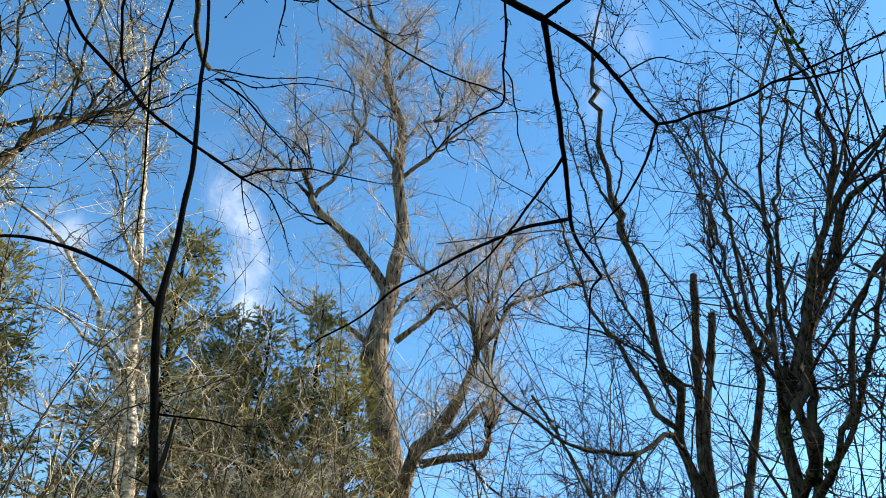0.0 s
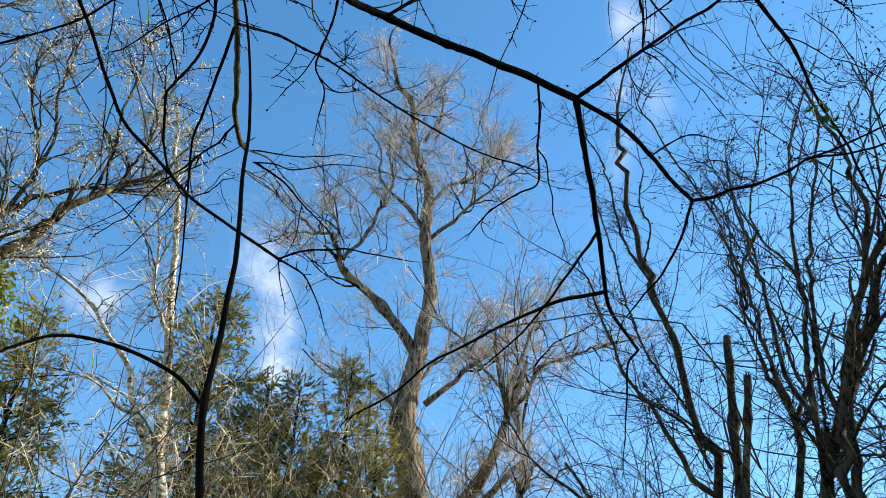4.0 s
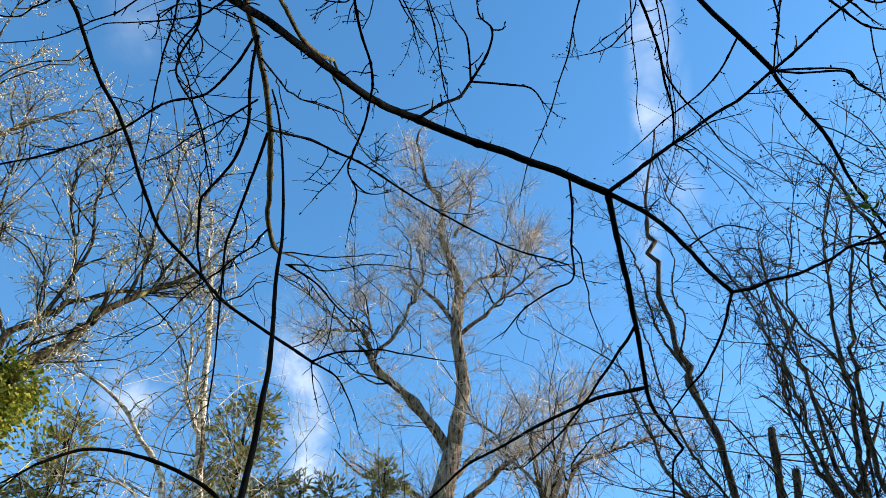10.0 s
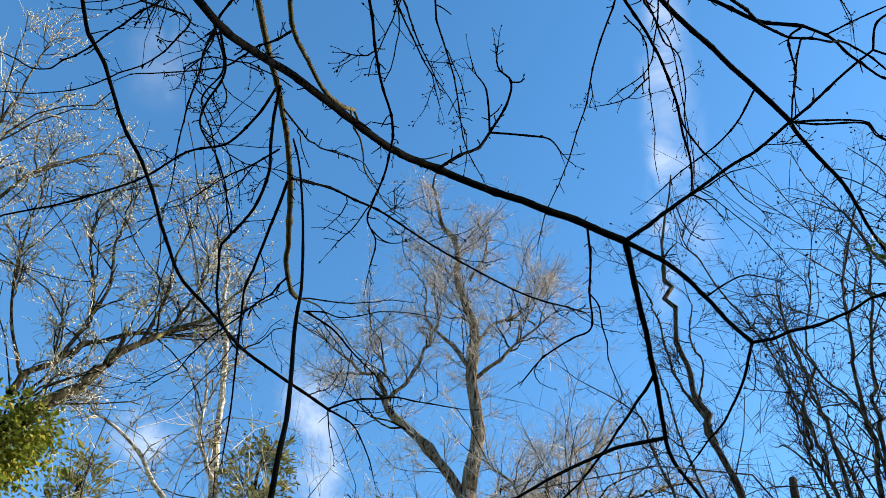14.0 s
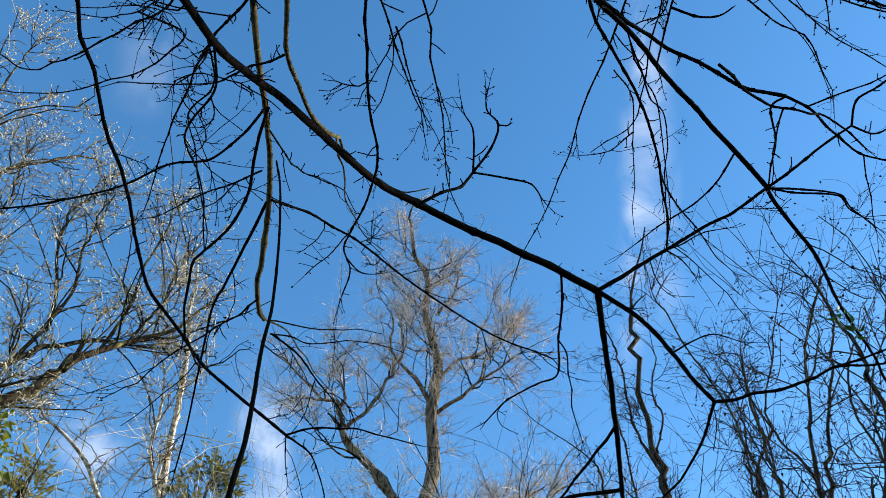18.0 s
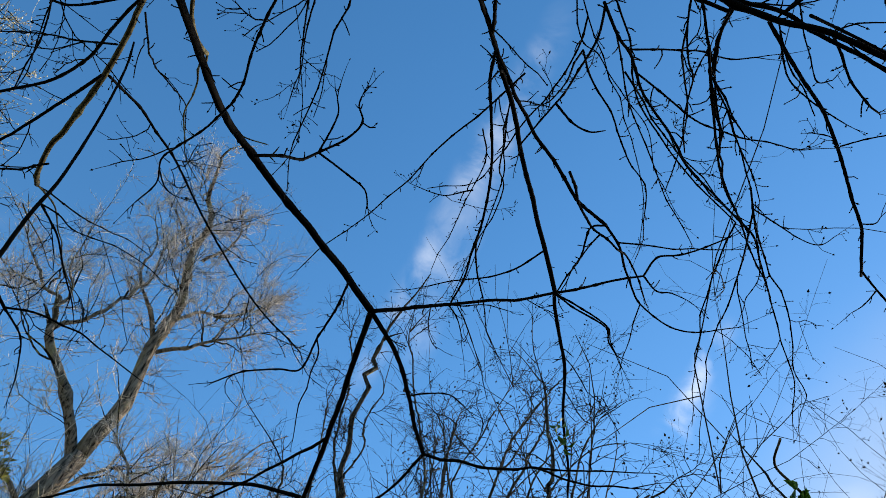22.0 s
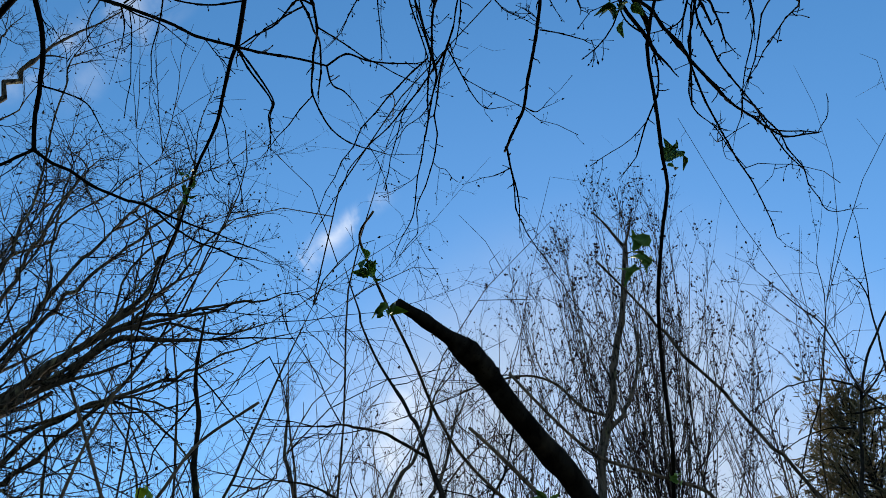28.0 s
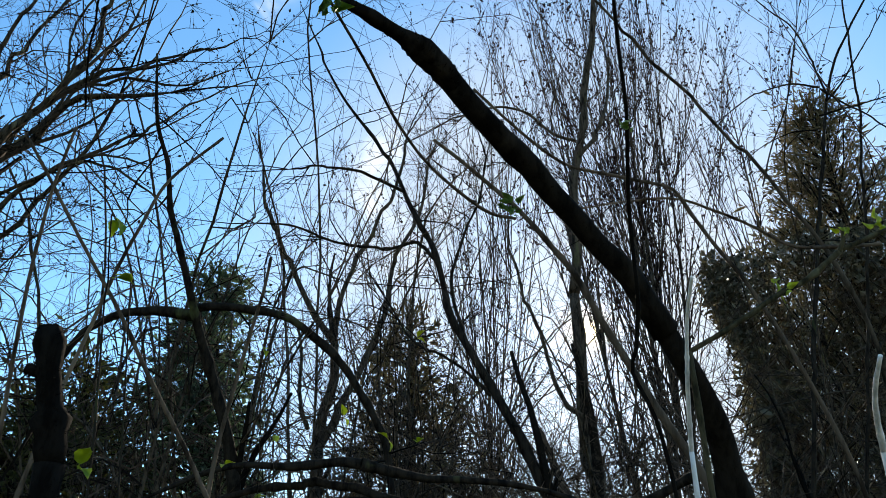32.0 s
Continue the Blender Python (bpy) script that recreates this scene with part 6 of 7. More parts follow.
limb(over, 0.0028, 0.0020, (0.598, -0.020, 3.068), (0.680, -0.025, 3.115), (0.790, -0.038, 3.145), (0.907, -0.027, 3.167), (1.027, -0.042, 3.181), (1.144, -0.072, 3.192), (1.236, -0.090, 3.216), (1.331, -0.109, 3.236), (1.430, -0.141, 3.249), mat=bark_shade, nodes=0.07)
limb(over, 0.0025, 0.0023, (0.771, 0.066, 3.096), (0.838, 0.008, 3.176), (0.896, -0.048, 3.259), (0.960, -0.106, 3.336), (1.015, -0.152, 3.417), mat=bark_shade, nodes=0.07)
limb(over, 0.0032, 0.0030, (0.623, -0.221, 3.045), (0.687, -0.176, 3.095), (0.771, -0.130, 3.132), (0.828, -0.078, 3.181), (0.895, -0.029, 3.221), (1.015, 0.014, 3.228), (1.132, 0.045, 3.230), mat=bark_shade, nodes=0.07)
limb(over, 0.0023, 0.0015, (0.650, -0.127, 3.152), (0.752, -0.085, 3.181), (0.860, -0.037, 3.202), (0.987, 0.009, 3.206), (1.113, 0.044, 3.202), (1.206, 0.017, 3.219), (1.335, -0.021, 3.202), mat=bark_shade, nodes=0.07)
limb(over, 0.0021, 0.0015, (0.756, -0.128, 3.103), (0.848, -0.132, 3.168), (0.978, -0.122, 3.209), (1.106, -0.083, 3.248), (1.233, -0.054, 3.282), mat=bark_shade, nodes=0.07)
limb(over, 0.0054, 0.0043, (0.455, -0.222, 2.843), (0.521, -0.233, 2.833), (0.555, -0.256, 2.832), (0.614, -0.305, 2.811), mat=bark_shade, nodes=0.07)
limb(over, 0.0037, 0.0032, (0.562, -0.259, 2.847), (0.637, -0.243, 2.869), (0.712, -0.227, 2.888), mat=bark_shade, nodes=0.07)
limb(over, 0.0020, 0.0014, (0.712, -0.227, 2.888), (0.756, -0.197, 2.960), (0.826, -0.154, 3.017), (0.922, -0.115, 3.055), (1.041, -0.067, 3.073), (1.146, -0.023, 3.095), mat=bark_shade, nodes=0.07)
limb(over, 0.0020, 0.0014, (0.712, -0.227, 2.888), (0.834, -0.191, 2.977), (0.945, -0.144, 3.070), (1.062, -0.087, 3.156), mat=bark_shade, nodes=0.07)
limb(over, 0.0025, 0.0017, (0.712, -0.227, 2.888), (0.778, -0.241, 2.906), (0.827, -0.297, 2.924), mat=bark_shade, nodes=0.07)
limb(over, 0.0023, 0.0020, (0.531, -0.240, 2.864), (0.554, -0.221, 2.945), (0.643, -0.163, 3.001), (0.721, -0.117, 3.055), (0.803, -0.064, 3.105), (0.886, -0.011, 3.150), mat=bark_shade, nodes=0.07)
limb(over, 0.0026, 0.0020, (0.879, 0.051, 3.158), (1.033, 0.004, 3.185), (1.163, -0.041, 3.219), (1.281, -0.095, 3.255), (1.379, -0.200, 3.297), mat=bark_shade, nodes=0.07)
limb(over, 0.0026, 0.0017, (0.967, 0.009, 3.108), (1.189, 0.003, 3.158), (1.420, -0.028, 3.186), (1.610, -0.036, 3.237), mat=bark_shade, nodes=0.07)
limb(over, 0.0022, 0.0012, (1.055, -0.047, 3.049), (1.180, -0.087, 3.112), (1.339, -0.131, 3.142), (1.498, -0.156, 3.166), (1.595, -0.223, 3.239), mat=bark_shade, nodes=0.07)
limb(over, 0.0026, 0.0014, (0.751, 0.475, 3.373), (0.857, 0.561, 3.376), (0.957, 0.622, 3.383), (1.092, 0.700, 3.358), (1.195, 0.796, 3.334), (1.281, 0.852, 3.335), (1.348, 0.944, 3.326), mat=bark_shade, nodes=0.07)
limb(over, 0.0026, 0.0014, (0.813, 0.526, 3.331), (0.889, 0.638, 3.349), (0.960, 0.769, 3.354), (1.013, 0.888, 3.367), (1.084, 0.980, 3.379), (1.193, 1.150, 3.311), mat=bark_shade, nodes=0.07)
limb(over, 0.0022, 0.0013, (0.834, 0.486, 3.333), (0.923, 0.509, 3.360), (1.022, 0.519, 3.382), (1.076, 0.490, 3.439), mat=bark_shade, nodes=0.07)
limb(over, 0.0026, 0.0016, (-0.654, 0.635, 3.350), (-0.663, 0.754, 3.364), (-0.732, 0.842, 3.365), (-0.734, 0.977, 3.362), (-0.733, 1.132, 3.337), (-0.753, 1.217, 3.345), mat=bark_shade, nodes=0.07)
limb(over, 0.0034, 0.0022, (0.511, 0.312, 3.235), (0.602, 0.386, 3.292), (0.689, 0.468, 3.344), (0.774, 0.535, 3.398), (0.902, 0.601, 3.426), mat=bark_shade, nodes=0.07)
limb(over, 0.0025, 0.0018, (0.391, 0.415, 3.356), (0.488, 0.467, 3.393), (0.623, 0.521, 3.412), (0.758, 0.563, 3.425), (0.901, 0.596, 3.429), mat=bark_shade, nodes=0.07)
limb(over, 0.0024, 0.0017, (0.593, 0.328, 3.310), (0.668, 0.388, 3.338), (0.755, 0.447, 3.357), (0.834, 0.501, 3.378), mat=bark_shade, nodes=0.07)
limb(over, 0.0025, 0.0016, (0.295, 0.429, 3.375), (0.324, 0.532, 3.445), (0.329, 0.625, 3.520), (0.315, 0.685, 3.609), mat=bark_shade, nodes=0.07)
limb(over, 0.0022, 0.0013, (0.207, 0.631, 3.540), (0.285, 0.774, 3.513), (0.339, 0.841, 3.517), (0.379, 0.975, 3.484), (0.409, 1.100, 3.449), (0.420, 1.195, 3.432), mat=bark_shade, nodes=0.07)
limb(over, 0.0024, 0.0015, (-0.236, 0.570, 3.252), (-0.230, 0.669, 3.321), (-0.198, 0.800, 3.375), (-0.190, 0.892, 3.441), mat=bark_shade, nodes=0.07)
limb(over, 0.0028, 0.0018, (0.260, 0.707, 3.509), (0.304, 0.783, 3.557), (0.349, 0.874, 3.596), (0.404, 0.944, 3.641), (0.433, 1.106, 3.640), (0.463, 1.300, 3.606), mat=bark_shade, nodes=0.07)
limb(over, 0.0021, 0.0013, (0.236, 0.752, 3.494), (0.300, 0.861, 3.544), (0.328, 1.051, 3.554), (0.355, 1.225, 3.559), mat=bark_shade, nodes=0.07)
limb(over, 0.0022, 0.0013, (0.290, 0.874, 3.427), (0.253, 0.992, 3.542), (0.192, 1.083, 3.673), mat=bark_shade, nodes=0.07)
limb(over, 0.0037, 0.0030, (0.410, 0.641, 3.283), (0.483, 0.709, 3.322), (0.565, 0.763, 3.361), (0.659, 0.801, 3.401), (0.730, 0.833, 3.451), (0.834, 0.909, 3.462), mat=bark_shade, nodes=0.07)
limb(over, 0.0027, 0.0016, (0.577, 0.780, 3.396), (0.616, 0.892, 3.443), (0.654, 1.039, 3.467), mat=bark_shade, nodes=0.07)
limb(over, 0.0023, 0.0015, (-0.695, 0.459, 3.161), (-0.656, 0.547, 3.241), (-0.724, 0.630, 3.276), (-0.825, 0.700, 3.298), (-0.959, 0.751, 3.306), (-1.091, 0.774, 3.321), (-1.192, 0.782, 3.358), mat=bark_shade, nodes=0.07)
limb(over, 0.0028, 0.0018, (-0.543, 0.905, 3.243), (-0.641, 0.989, 3.310), (-0.731, 1.060, 3.387), (-0.867, 1.151, 3.426), (-0.968, 1.221, 3.492), mat=bark_shade, nodes=0.07)
limb(over, 0.0025, 0.0019, (-0.526, 0.832, 3.290), (-0.511, 0.955, 3.373), (-0.500, 1.047, 3.470), (-0.439, 1.148, 3.572), (-0.416, 1.273, 3.647), mat=bark_shade, nodes=0.07)
limb(over, 0.0028, 0.0018, (-0.542, 1.140, 3.082), (-0.613, 1.222, 3.121), (-0.708, 1.309, 3.143), (-0.820, 1.403, 3.146), (-0.934, 1.495, 3.140), (-1.026, 1.569, 3.162), mat=bark_shade, nodes=0.07)
limb(over, 0.0024, 0.0018, (-0.679, 1.181, 2.987), (-0.699, 1.346, 3.064), (-0.698, 1.451, 3.207), (-0.687, 1.553, 3.354), mat=bark_shade, nodes=0.07)
limb(over, 0.0041, 0.0028, (0.494, 0.132, 3.148), (0.510, 0.085, 3.159), (0.521, 0.029, 3.171), (0.524, -0.018, 3.184), (0.518, -0.061, 3.199), (0.525, -0.105, 3.207), (0.542, -0.163, 3.210), (0.552, -0.204, 3.215), (0.571, -0.257, 3.213), (0.592, -0.328, 3.206), mat=bark_shade, nodes=0.07)
limb(over, 0.0044, 0.0032, (0.326, -0.061, 3.213), (0.385, -0.052, 3.220), (0.453, -0.038, 3.222), (0.521, -0.029, 3.221), (0.582, -0.026, 3.221), (0.657, -0.026, 3.212), (0.724, -0.031, 3.204), (0.785, -0.035, 3.197), (0.849, -0.037, 3.185), (0.923, -0.047, 3.165), mat=bark_shade, nodes=0.07)
limb(over, 0.0033, 0.0034, (0.457, -0.211, 3.219), (0.518, -0.186, 3.238), (0.581, -0.160, 3.254), (0.649, -0.135, 3.265), (0.715, -0.103, 3.275), (0.793, -0.067, 3.276), (0.873, -0.032, 3.271), (0.944, 0.003, 3.269), mat=bark_shade, nodes=0.07)
limb(over, 0.0034, 0.0028, (0.233, 0.052, 3.230), (0.281, 0.093, 3.246), (0.344, 0.153, 3.253), (0.403, 0.207, 3.259), (0.458, 0.253, 3.264), (0.521, 0.309, 3.260), (0.574, 0.364, 3.258), (0.627, 0.421, 3.251), mat=bark_shade, nodes=0.07)
limb(over, 0.0026, 0.0021, (0.515, 0.304, 3.272), (0.593, 0.342, 3.260), (0.643, 0.365, 3.260), mat=bark_shade, nodes=0.07)
limb(over, 0.0035, 0.0033, (0.417, 0.168, 3.170), (0.448, 0.229, 3.203), (0.499, 0.293, 3.226), mat=bark_shade, nodes=0.07)
limb(over, 0.0028, 0.0024, (0.284, 0.006, 3.222), (0.324, 0.031, 3.211), (0.349, 0.046, 3.204), (0.396, 0.094, 3.186), (0.416, 0.116, 3.177), (0.415, 0.140, 3.175), mat=bark_shade, nodes=0.07)
limb(over, 0.0021, 0.0018, (0.343, -0.036, 3.312), (0.394, -0.009, 3.327), (0.457, 0.022, 3.337), (0.518, 0.060, 3.345), (0.572, 0.110, 3.351), (0.640, 0.164, 3.349), (0.714, 0.212, 3.340), (0.750, 0.202, 3.357), mat=bark_shade, nodes=0.07)
limb(over, 0.0023, 0.0021, (0.408, -0.117, 3.293), (0.460, -0.094, 3.308), (0.505, -0.075, 3.324), (0.560, -0.049, 3.334), (0.639, -0.017, 3.333), (0.705, 0.017, 3.334), (0.767, 0.060, 3.333), (0.780, 0.101, 3.355), mat=bark_shade, nodes=0.07)
limb(over, 0.0024, 0.0017, (0.381, -0.083, 3.302), (0.430, -0.058, 3.309), (0.483, -0.036, 3.313), (0.521, -0.010, 3.320), (0.573, 0.018, 3.321), (0.618, 0.057, 3.322), mat=bark_shade, nodes=0.07)
limb(over, 0.0024, 0.0023, (0.206, 0.145, 3.328), (0.268, 0.139, 3.332), (0.324, 0.126, 3.336), (0.384, 0.116, 3.336), (0.432, 0.095, 3.340), (0.485, 0.078, 3.340), (0.516, 0.058, 3.346), (0.560, 0.020, 3.348), mat=bark_shade, nodes=0.07)
limb(over, 0.0024, 0.0025, (0.407, 0.143, 3.229), (0.441, 0.100, 3.241), (0.467, 0.066, 3.253), (0.488, 0.053, 3.265), mat=bark_shade, nodes=0.07)
limb(over, 0.0022, 0.0021, (0.432, -0.163, 3.232), (0.467, -0.133, 3.222), (0.488, -0.113, 3.215), (0.508, -0.076, 3.209), (0.525, -0.052, 3.202), mat=bark_shade, nodes=0.07)
limb(over, 0.0023, 0.0018, (0.475, -0.187, 3.269), (0.537, -0.196, 3.272), (0.596, -0.209, 3.275), (0.657, -0.232, 3.274), (0.722, -0.271, 3.266), mat=bark_shade, nodes=0.07)
limb(over, 0.0015, 0.0012, (0.546, -0.176, 2.971), (0.551, -0.149, 3.012), (0.567, -0.121, 3.048), (0.583, -0.091, 3.083), (0.602, -0.056, 3.115), mat=bark_shade, nodes=0.07)
limb(over, 0.0015, 0.0011, (0.556, -0.183, 2.966), (0.622, -0.179, 2.989), (0.679, -0.173, 3.016), (0.732, -0.166, 3.044), mat=bark_shade, nodes=0.07)
limb(over, 0.0018, 0.0013, (0.573, 0.114, 3.173), (0.625, 0.070, 3.187), (0.676, 0.038, 3.199), (0.723, 0.003, 3.211), (0.782, -0.072, 3.215), (0.822, -0.113, 3.226), mat=bark_shade, nodes=0.07)
limb(over, 0.0024, 0.0018, (0.780, -0.041, 3.193), (0.811, -0.073, 3.195), (0.850, -0.119, 3.190), (0.891, -0.185, 3.180), mat=bark_shade, nodes=0.07)
limb(over, 0.0030, 0.0025, (0.792, 0.008, 3.127), (0.818, -0.040, 3.142), (0.843, -0.088, 3.156), (0.867, -0.126, 3.170), (0.912, -0.169, 3.168), mat=bark_shade, nodes=0.07)
limb(over, 0.0038, 0.0043, (0.099, 0.247, 3.121), (0.190, 0.222, 3.139), (0.252, 0.209, 3.155), (0.317, 0.195, 3.168), (0.383, 0.181, 3.179), mat=bark_shade, nodes=0.07)
limb(over, 0.0024, 0.0022, (0.321, 0.210, 3.243), (0.384, 0.270, 3.268), (0.446, 0.322, 3.291), (0.501, 0.353, 3.319), (0.547, 0.417, 3.341), (0.609, 0.491, 3.350), mat=bark_shade, nodes=0.07)
limb(over, 0.0020, 0.0020, (0.491, 0.365, 3.320), (0.484, 0.307, 3.309), (0.481, 0.269, 3.291), mat=bark_shade, nodes=0.07)
limb(over, 0.0030, 0.0027, (0.587, 0.111, 3.167), (0.668, 0.151, 3.180), (0.750, 0.177, 3.191), (0.799, 0.183, 3.221), mat=bark_shade, nodes=0.07)
limb(over, 0.0018, 0.0017, (0.494, 0.170, 3.197), (0.577, 0.208, 3.212), (0.654, 0.226, 3.231), (0.722, 0.257, 3.248), mat=bark_shade, nodes=0.07)
limb(over, 0.0031, 0.0027, (0.860, -0.036, 3.204), (0.918, -0.060, 3.227), (1.005, -0.063, 3.230), mat=bark_shade, nodes=0.07)
limb(over, 0.0036, 0.0030, (0.252, 0.304, 3.284), (0.321, 0.347, 3.298), (0.369, 0.369, 3.319), (0.433, 0.419, 3.326), (0.494, 0.450, 3.338), (0.575, 0.481, 3.339), (0.638, 0.511, 3.345), (0.722, 0.529, 3.344), (0.786, 0.547, 3.349), (0.865, 0.567, 3.343), (0.926, 0.612, 3.335), (0.997, 0.664, 3.315), mat=bark_shade, nodes=0.07)
limb(over, 0.0030, 0.0029, (0.257, 0.313, 3.282), (0.283, 0.366, 3.299), (0.299, 0.426, 3.314), (0.306, 0.483, 3.331), (0.308, 0.532, 3.351), (0.308, 0.607, 3.360), (0.305, 0.680, 3.368), mat=bark_shade, nodes=0.07)
limb(over, 0.0034, 0.0021, (0.319, 0.551, 3.360), (0.370, 0.569, 3.359), (0.413, 0.570, 3.365), (0.446, 0.553, 3.380), mat=bark_shade, nodes=0.07)
limb(over, 0.0026, 0.0016, (0.296, 0.405, 3.356), (0.364, 0.461, 3.378), (0.455, 0.520, 3.388), (0.528, 0.580, 3.400), (0.619, 0.631, 3.404), (0.671, 0.694, 3.414), (0.710, 0.755, 3.430), mat=bark_shade, nodes=0.07)
limb(over, 0.0021, 0.0016, (0.328, 0.303, 3.320), (0.370, 0.355, 3.351), (0.445, 0.442, 3.361), (0.511, 0.501, 3.376), (0.585, 0.559, 3.386), (0.655, 0.609, 3.397), (0.748, 0.659, 3.394), (0.806, 0.693, 3.412), mat=bark_shade, nodes=0.07)
limb(over, 0.0024, 0.0019, (0.379, 0.265, 3.314), (0.425, 0.312, 3.336), (0.481, 0.355, 3.354), (0.535, 0.402, 3.369), (0.579, 0.457, 3.384), (0.625, 0.539, 3.387), (0.655, 0.609, 3.397), mat=bark_shade, nodes=0.07)
limb(over, 0.0025, 0.0019, (0.363, 0.364, 3.297), (0.415, 0.324, 3.306), (0.471, 0.292, 3.308), (0.530, 0.269, 3.305), (0.573, 0.238, 3.309), mat=bark_shade, nodes=0.07)
limb(over, 0.0025, 0.0020, (0.415, 0.378, 3.333), (0.500, 0.391, 3.321), (0.570, 0.400, 3.311), (0.629, 0.390, 3.308), (0.676, 0.381, 3.308), (0.729, 0.361, 3.307), (0.773, 0.347, 3.308), mat=bark_shade, nodes=0.07)
limb(over, 0.0023, 0.0018, (0.511, 0.199, 3.230), (0.564, 0.221, 3.233), (0.615, 0.239, 3.236), (0.677, 0.239, 3.236), (0.765, 0.233, 3.221), mat=bark_shade, nodes=0.07)
kept = []
crown(over, GROWN[over.name], twig_shade, [(1.25, 0.2, 0.0017, 0.85, -0.1, 0.5, 7, 4), (4.0, 0.055, 0.0014, 0.95, 0.0, 0.4, 4, 3), (1.0, 0.02, 0.0013, 0.95, 0.0, 0.5, 3, 3)], label="thin knobbly twigs", keep=kept, low=0.05, lead=False, end=0.75)
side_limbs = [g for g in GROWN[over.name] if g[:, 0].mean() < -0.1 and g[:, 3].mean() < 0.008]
crown(over, side_limbs, twig_shade, [(3.2, 0.25, 0.0017, 0.9, -0.1, 0.6, 8, 4), (5.0, 0.07, 0.0013, 0.95, 0.0, 0.5, 4, 3), (1.0, 0.022, 0.0012, 0.95, 0.0, 0.5, 3, 3)], name="side_crown", label="thin knobbly twigs", keep=kept, low=0.1, lead=False, end=0.75)
# whips that carry the free ends on
free = []
for g in GROWN[over.name]:
    others = np.concatenate([h[:, :3] for h in GROWN[over.name] if h is not g])
    if g[-1, 3] < 0.004 and np.linalg.norm(others - g[-1, :3], axis=1).min() > 0.035:
        free.append(g)
whip = leaders(free, 0.06, 0.4, 7)
stuff_part("whip_growth", tubes(*whip, 5), twig_shade, over, "thin forked branch ends")
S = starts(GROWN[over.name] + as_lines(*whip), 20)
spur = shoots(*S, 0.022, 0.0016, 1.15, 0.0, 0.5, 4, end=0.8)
stuff_part("spur_growth", tubes(*spur, 4), twig_shade, over, "short spurs along the branches")
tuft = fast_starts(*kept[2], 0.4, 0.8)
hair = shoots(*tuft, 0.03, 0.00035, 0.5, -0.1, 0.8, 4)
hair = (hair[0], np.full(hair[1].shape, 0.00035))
stuff_part("stalk_growth", tubes(*hair, 3), twig_shade, over, "hair-thin old flower stalks at the twig ends")
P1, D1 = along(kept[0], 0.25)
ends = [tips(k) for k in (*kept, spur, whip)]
stuff_part("bud_growth", buds(np.concatenate([P1] + [p for p, _ in ends]), np.concatenate([D1] + [d for _, d in ends]), 0.0048, 0.36), twig_shade, over, "small pointed buds")
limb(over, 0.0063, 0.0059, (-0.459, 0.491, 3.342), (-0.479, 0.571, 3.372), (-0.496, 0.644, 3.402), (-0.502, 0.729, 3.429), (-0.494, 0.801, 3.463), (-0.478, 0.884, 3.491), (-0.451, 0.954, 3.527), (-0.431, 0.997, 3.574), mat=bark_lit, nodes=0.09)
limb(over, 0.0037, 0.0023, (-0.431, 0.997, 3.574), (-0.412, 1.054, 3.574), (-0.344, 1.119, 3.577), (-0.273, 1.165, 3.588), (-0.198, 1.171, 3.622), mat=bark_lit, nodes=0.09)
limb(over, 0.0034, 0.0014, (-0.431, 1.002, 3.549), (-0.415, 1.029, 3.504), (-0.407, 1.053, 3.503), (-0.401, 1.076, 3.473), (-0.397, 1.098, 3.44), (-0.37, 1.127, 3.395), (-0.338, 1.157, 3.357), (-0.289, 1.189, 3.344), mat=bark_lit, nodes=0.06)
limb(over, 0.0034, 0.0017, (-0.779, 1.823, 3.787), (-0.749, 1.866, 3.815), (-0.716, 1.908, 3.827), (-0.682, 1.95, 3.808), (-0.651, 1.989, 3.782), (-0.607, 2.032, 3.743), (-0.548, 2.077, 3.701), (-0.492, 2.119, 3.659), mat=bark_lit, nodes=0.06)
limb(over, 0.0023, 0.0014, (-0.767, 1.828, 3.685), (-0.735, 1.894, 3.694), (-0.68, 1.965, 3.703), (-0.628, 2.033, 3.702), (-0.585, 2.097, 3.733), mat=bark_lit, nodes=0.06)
limb(over, 0.0031, 0.0021, (-0.77, 1.827, 3.797), (-0.728, 1.886, 3.85), (-0.645, 1.955, 3.904), (-0.578, 2.016, 3.967), (-0.506, 2.075, 4.04), (-0.417, 2.133, 4.082), mat=bark_shade, nodes=0.05)
limb(over, 0.11, 0.05, (-0.75, -1.15, -0.1), (-0.72, -1.1, 1.2), (-0.7, -1.05, 2.3), (-0.6, -0.85, 2.9), mat=bark_mid, name="trunk")

lean = thing("broken_branch", "thick dead broken-off branch leaning up from the ground", "branch")
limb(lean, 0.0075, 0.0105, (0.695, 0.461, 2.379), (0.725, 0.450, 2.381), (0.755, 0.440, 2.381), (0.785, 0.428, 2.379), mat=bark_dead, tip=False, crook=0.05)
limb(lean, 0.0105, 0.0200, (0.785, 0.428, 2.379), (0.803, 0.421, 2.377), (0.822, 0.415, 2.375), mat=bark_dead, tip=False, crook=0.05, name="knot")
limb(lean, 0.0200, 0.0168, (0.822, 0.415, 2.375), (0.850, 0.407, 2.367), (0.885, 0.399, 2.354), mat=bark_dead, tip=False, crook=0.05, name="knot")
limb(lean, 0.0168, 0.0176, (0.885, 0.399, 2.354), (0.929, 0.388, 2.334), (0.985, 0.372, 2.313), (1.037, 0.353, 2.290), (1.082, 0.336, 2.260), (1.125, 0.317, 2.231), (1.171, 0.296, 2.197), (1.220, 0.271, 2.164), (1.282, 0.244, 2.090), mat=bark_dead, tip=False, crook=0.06)
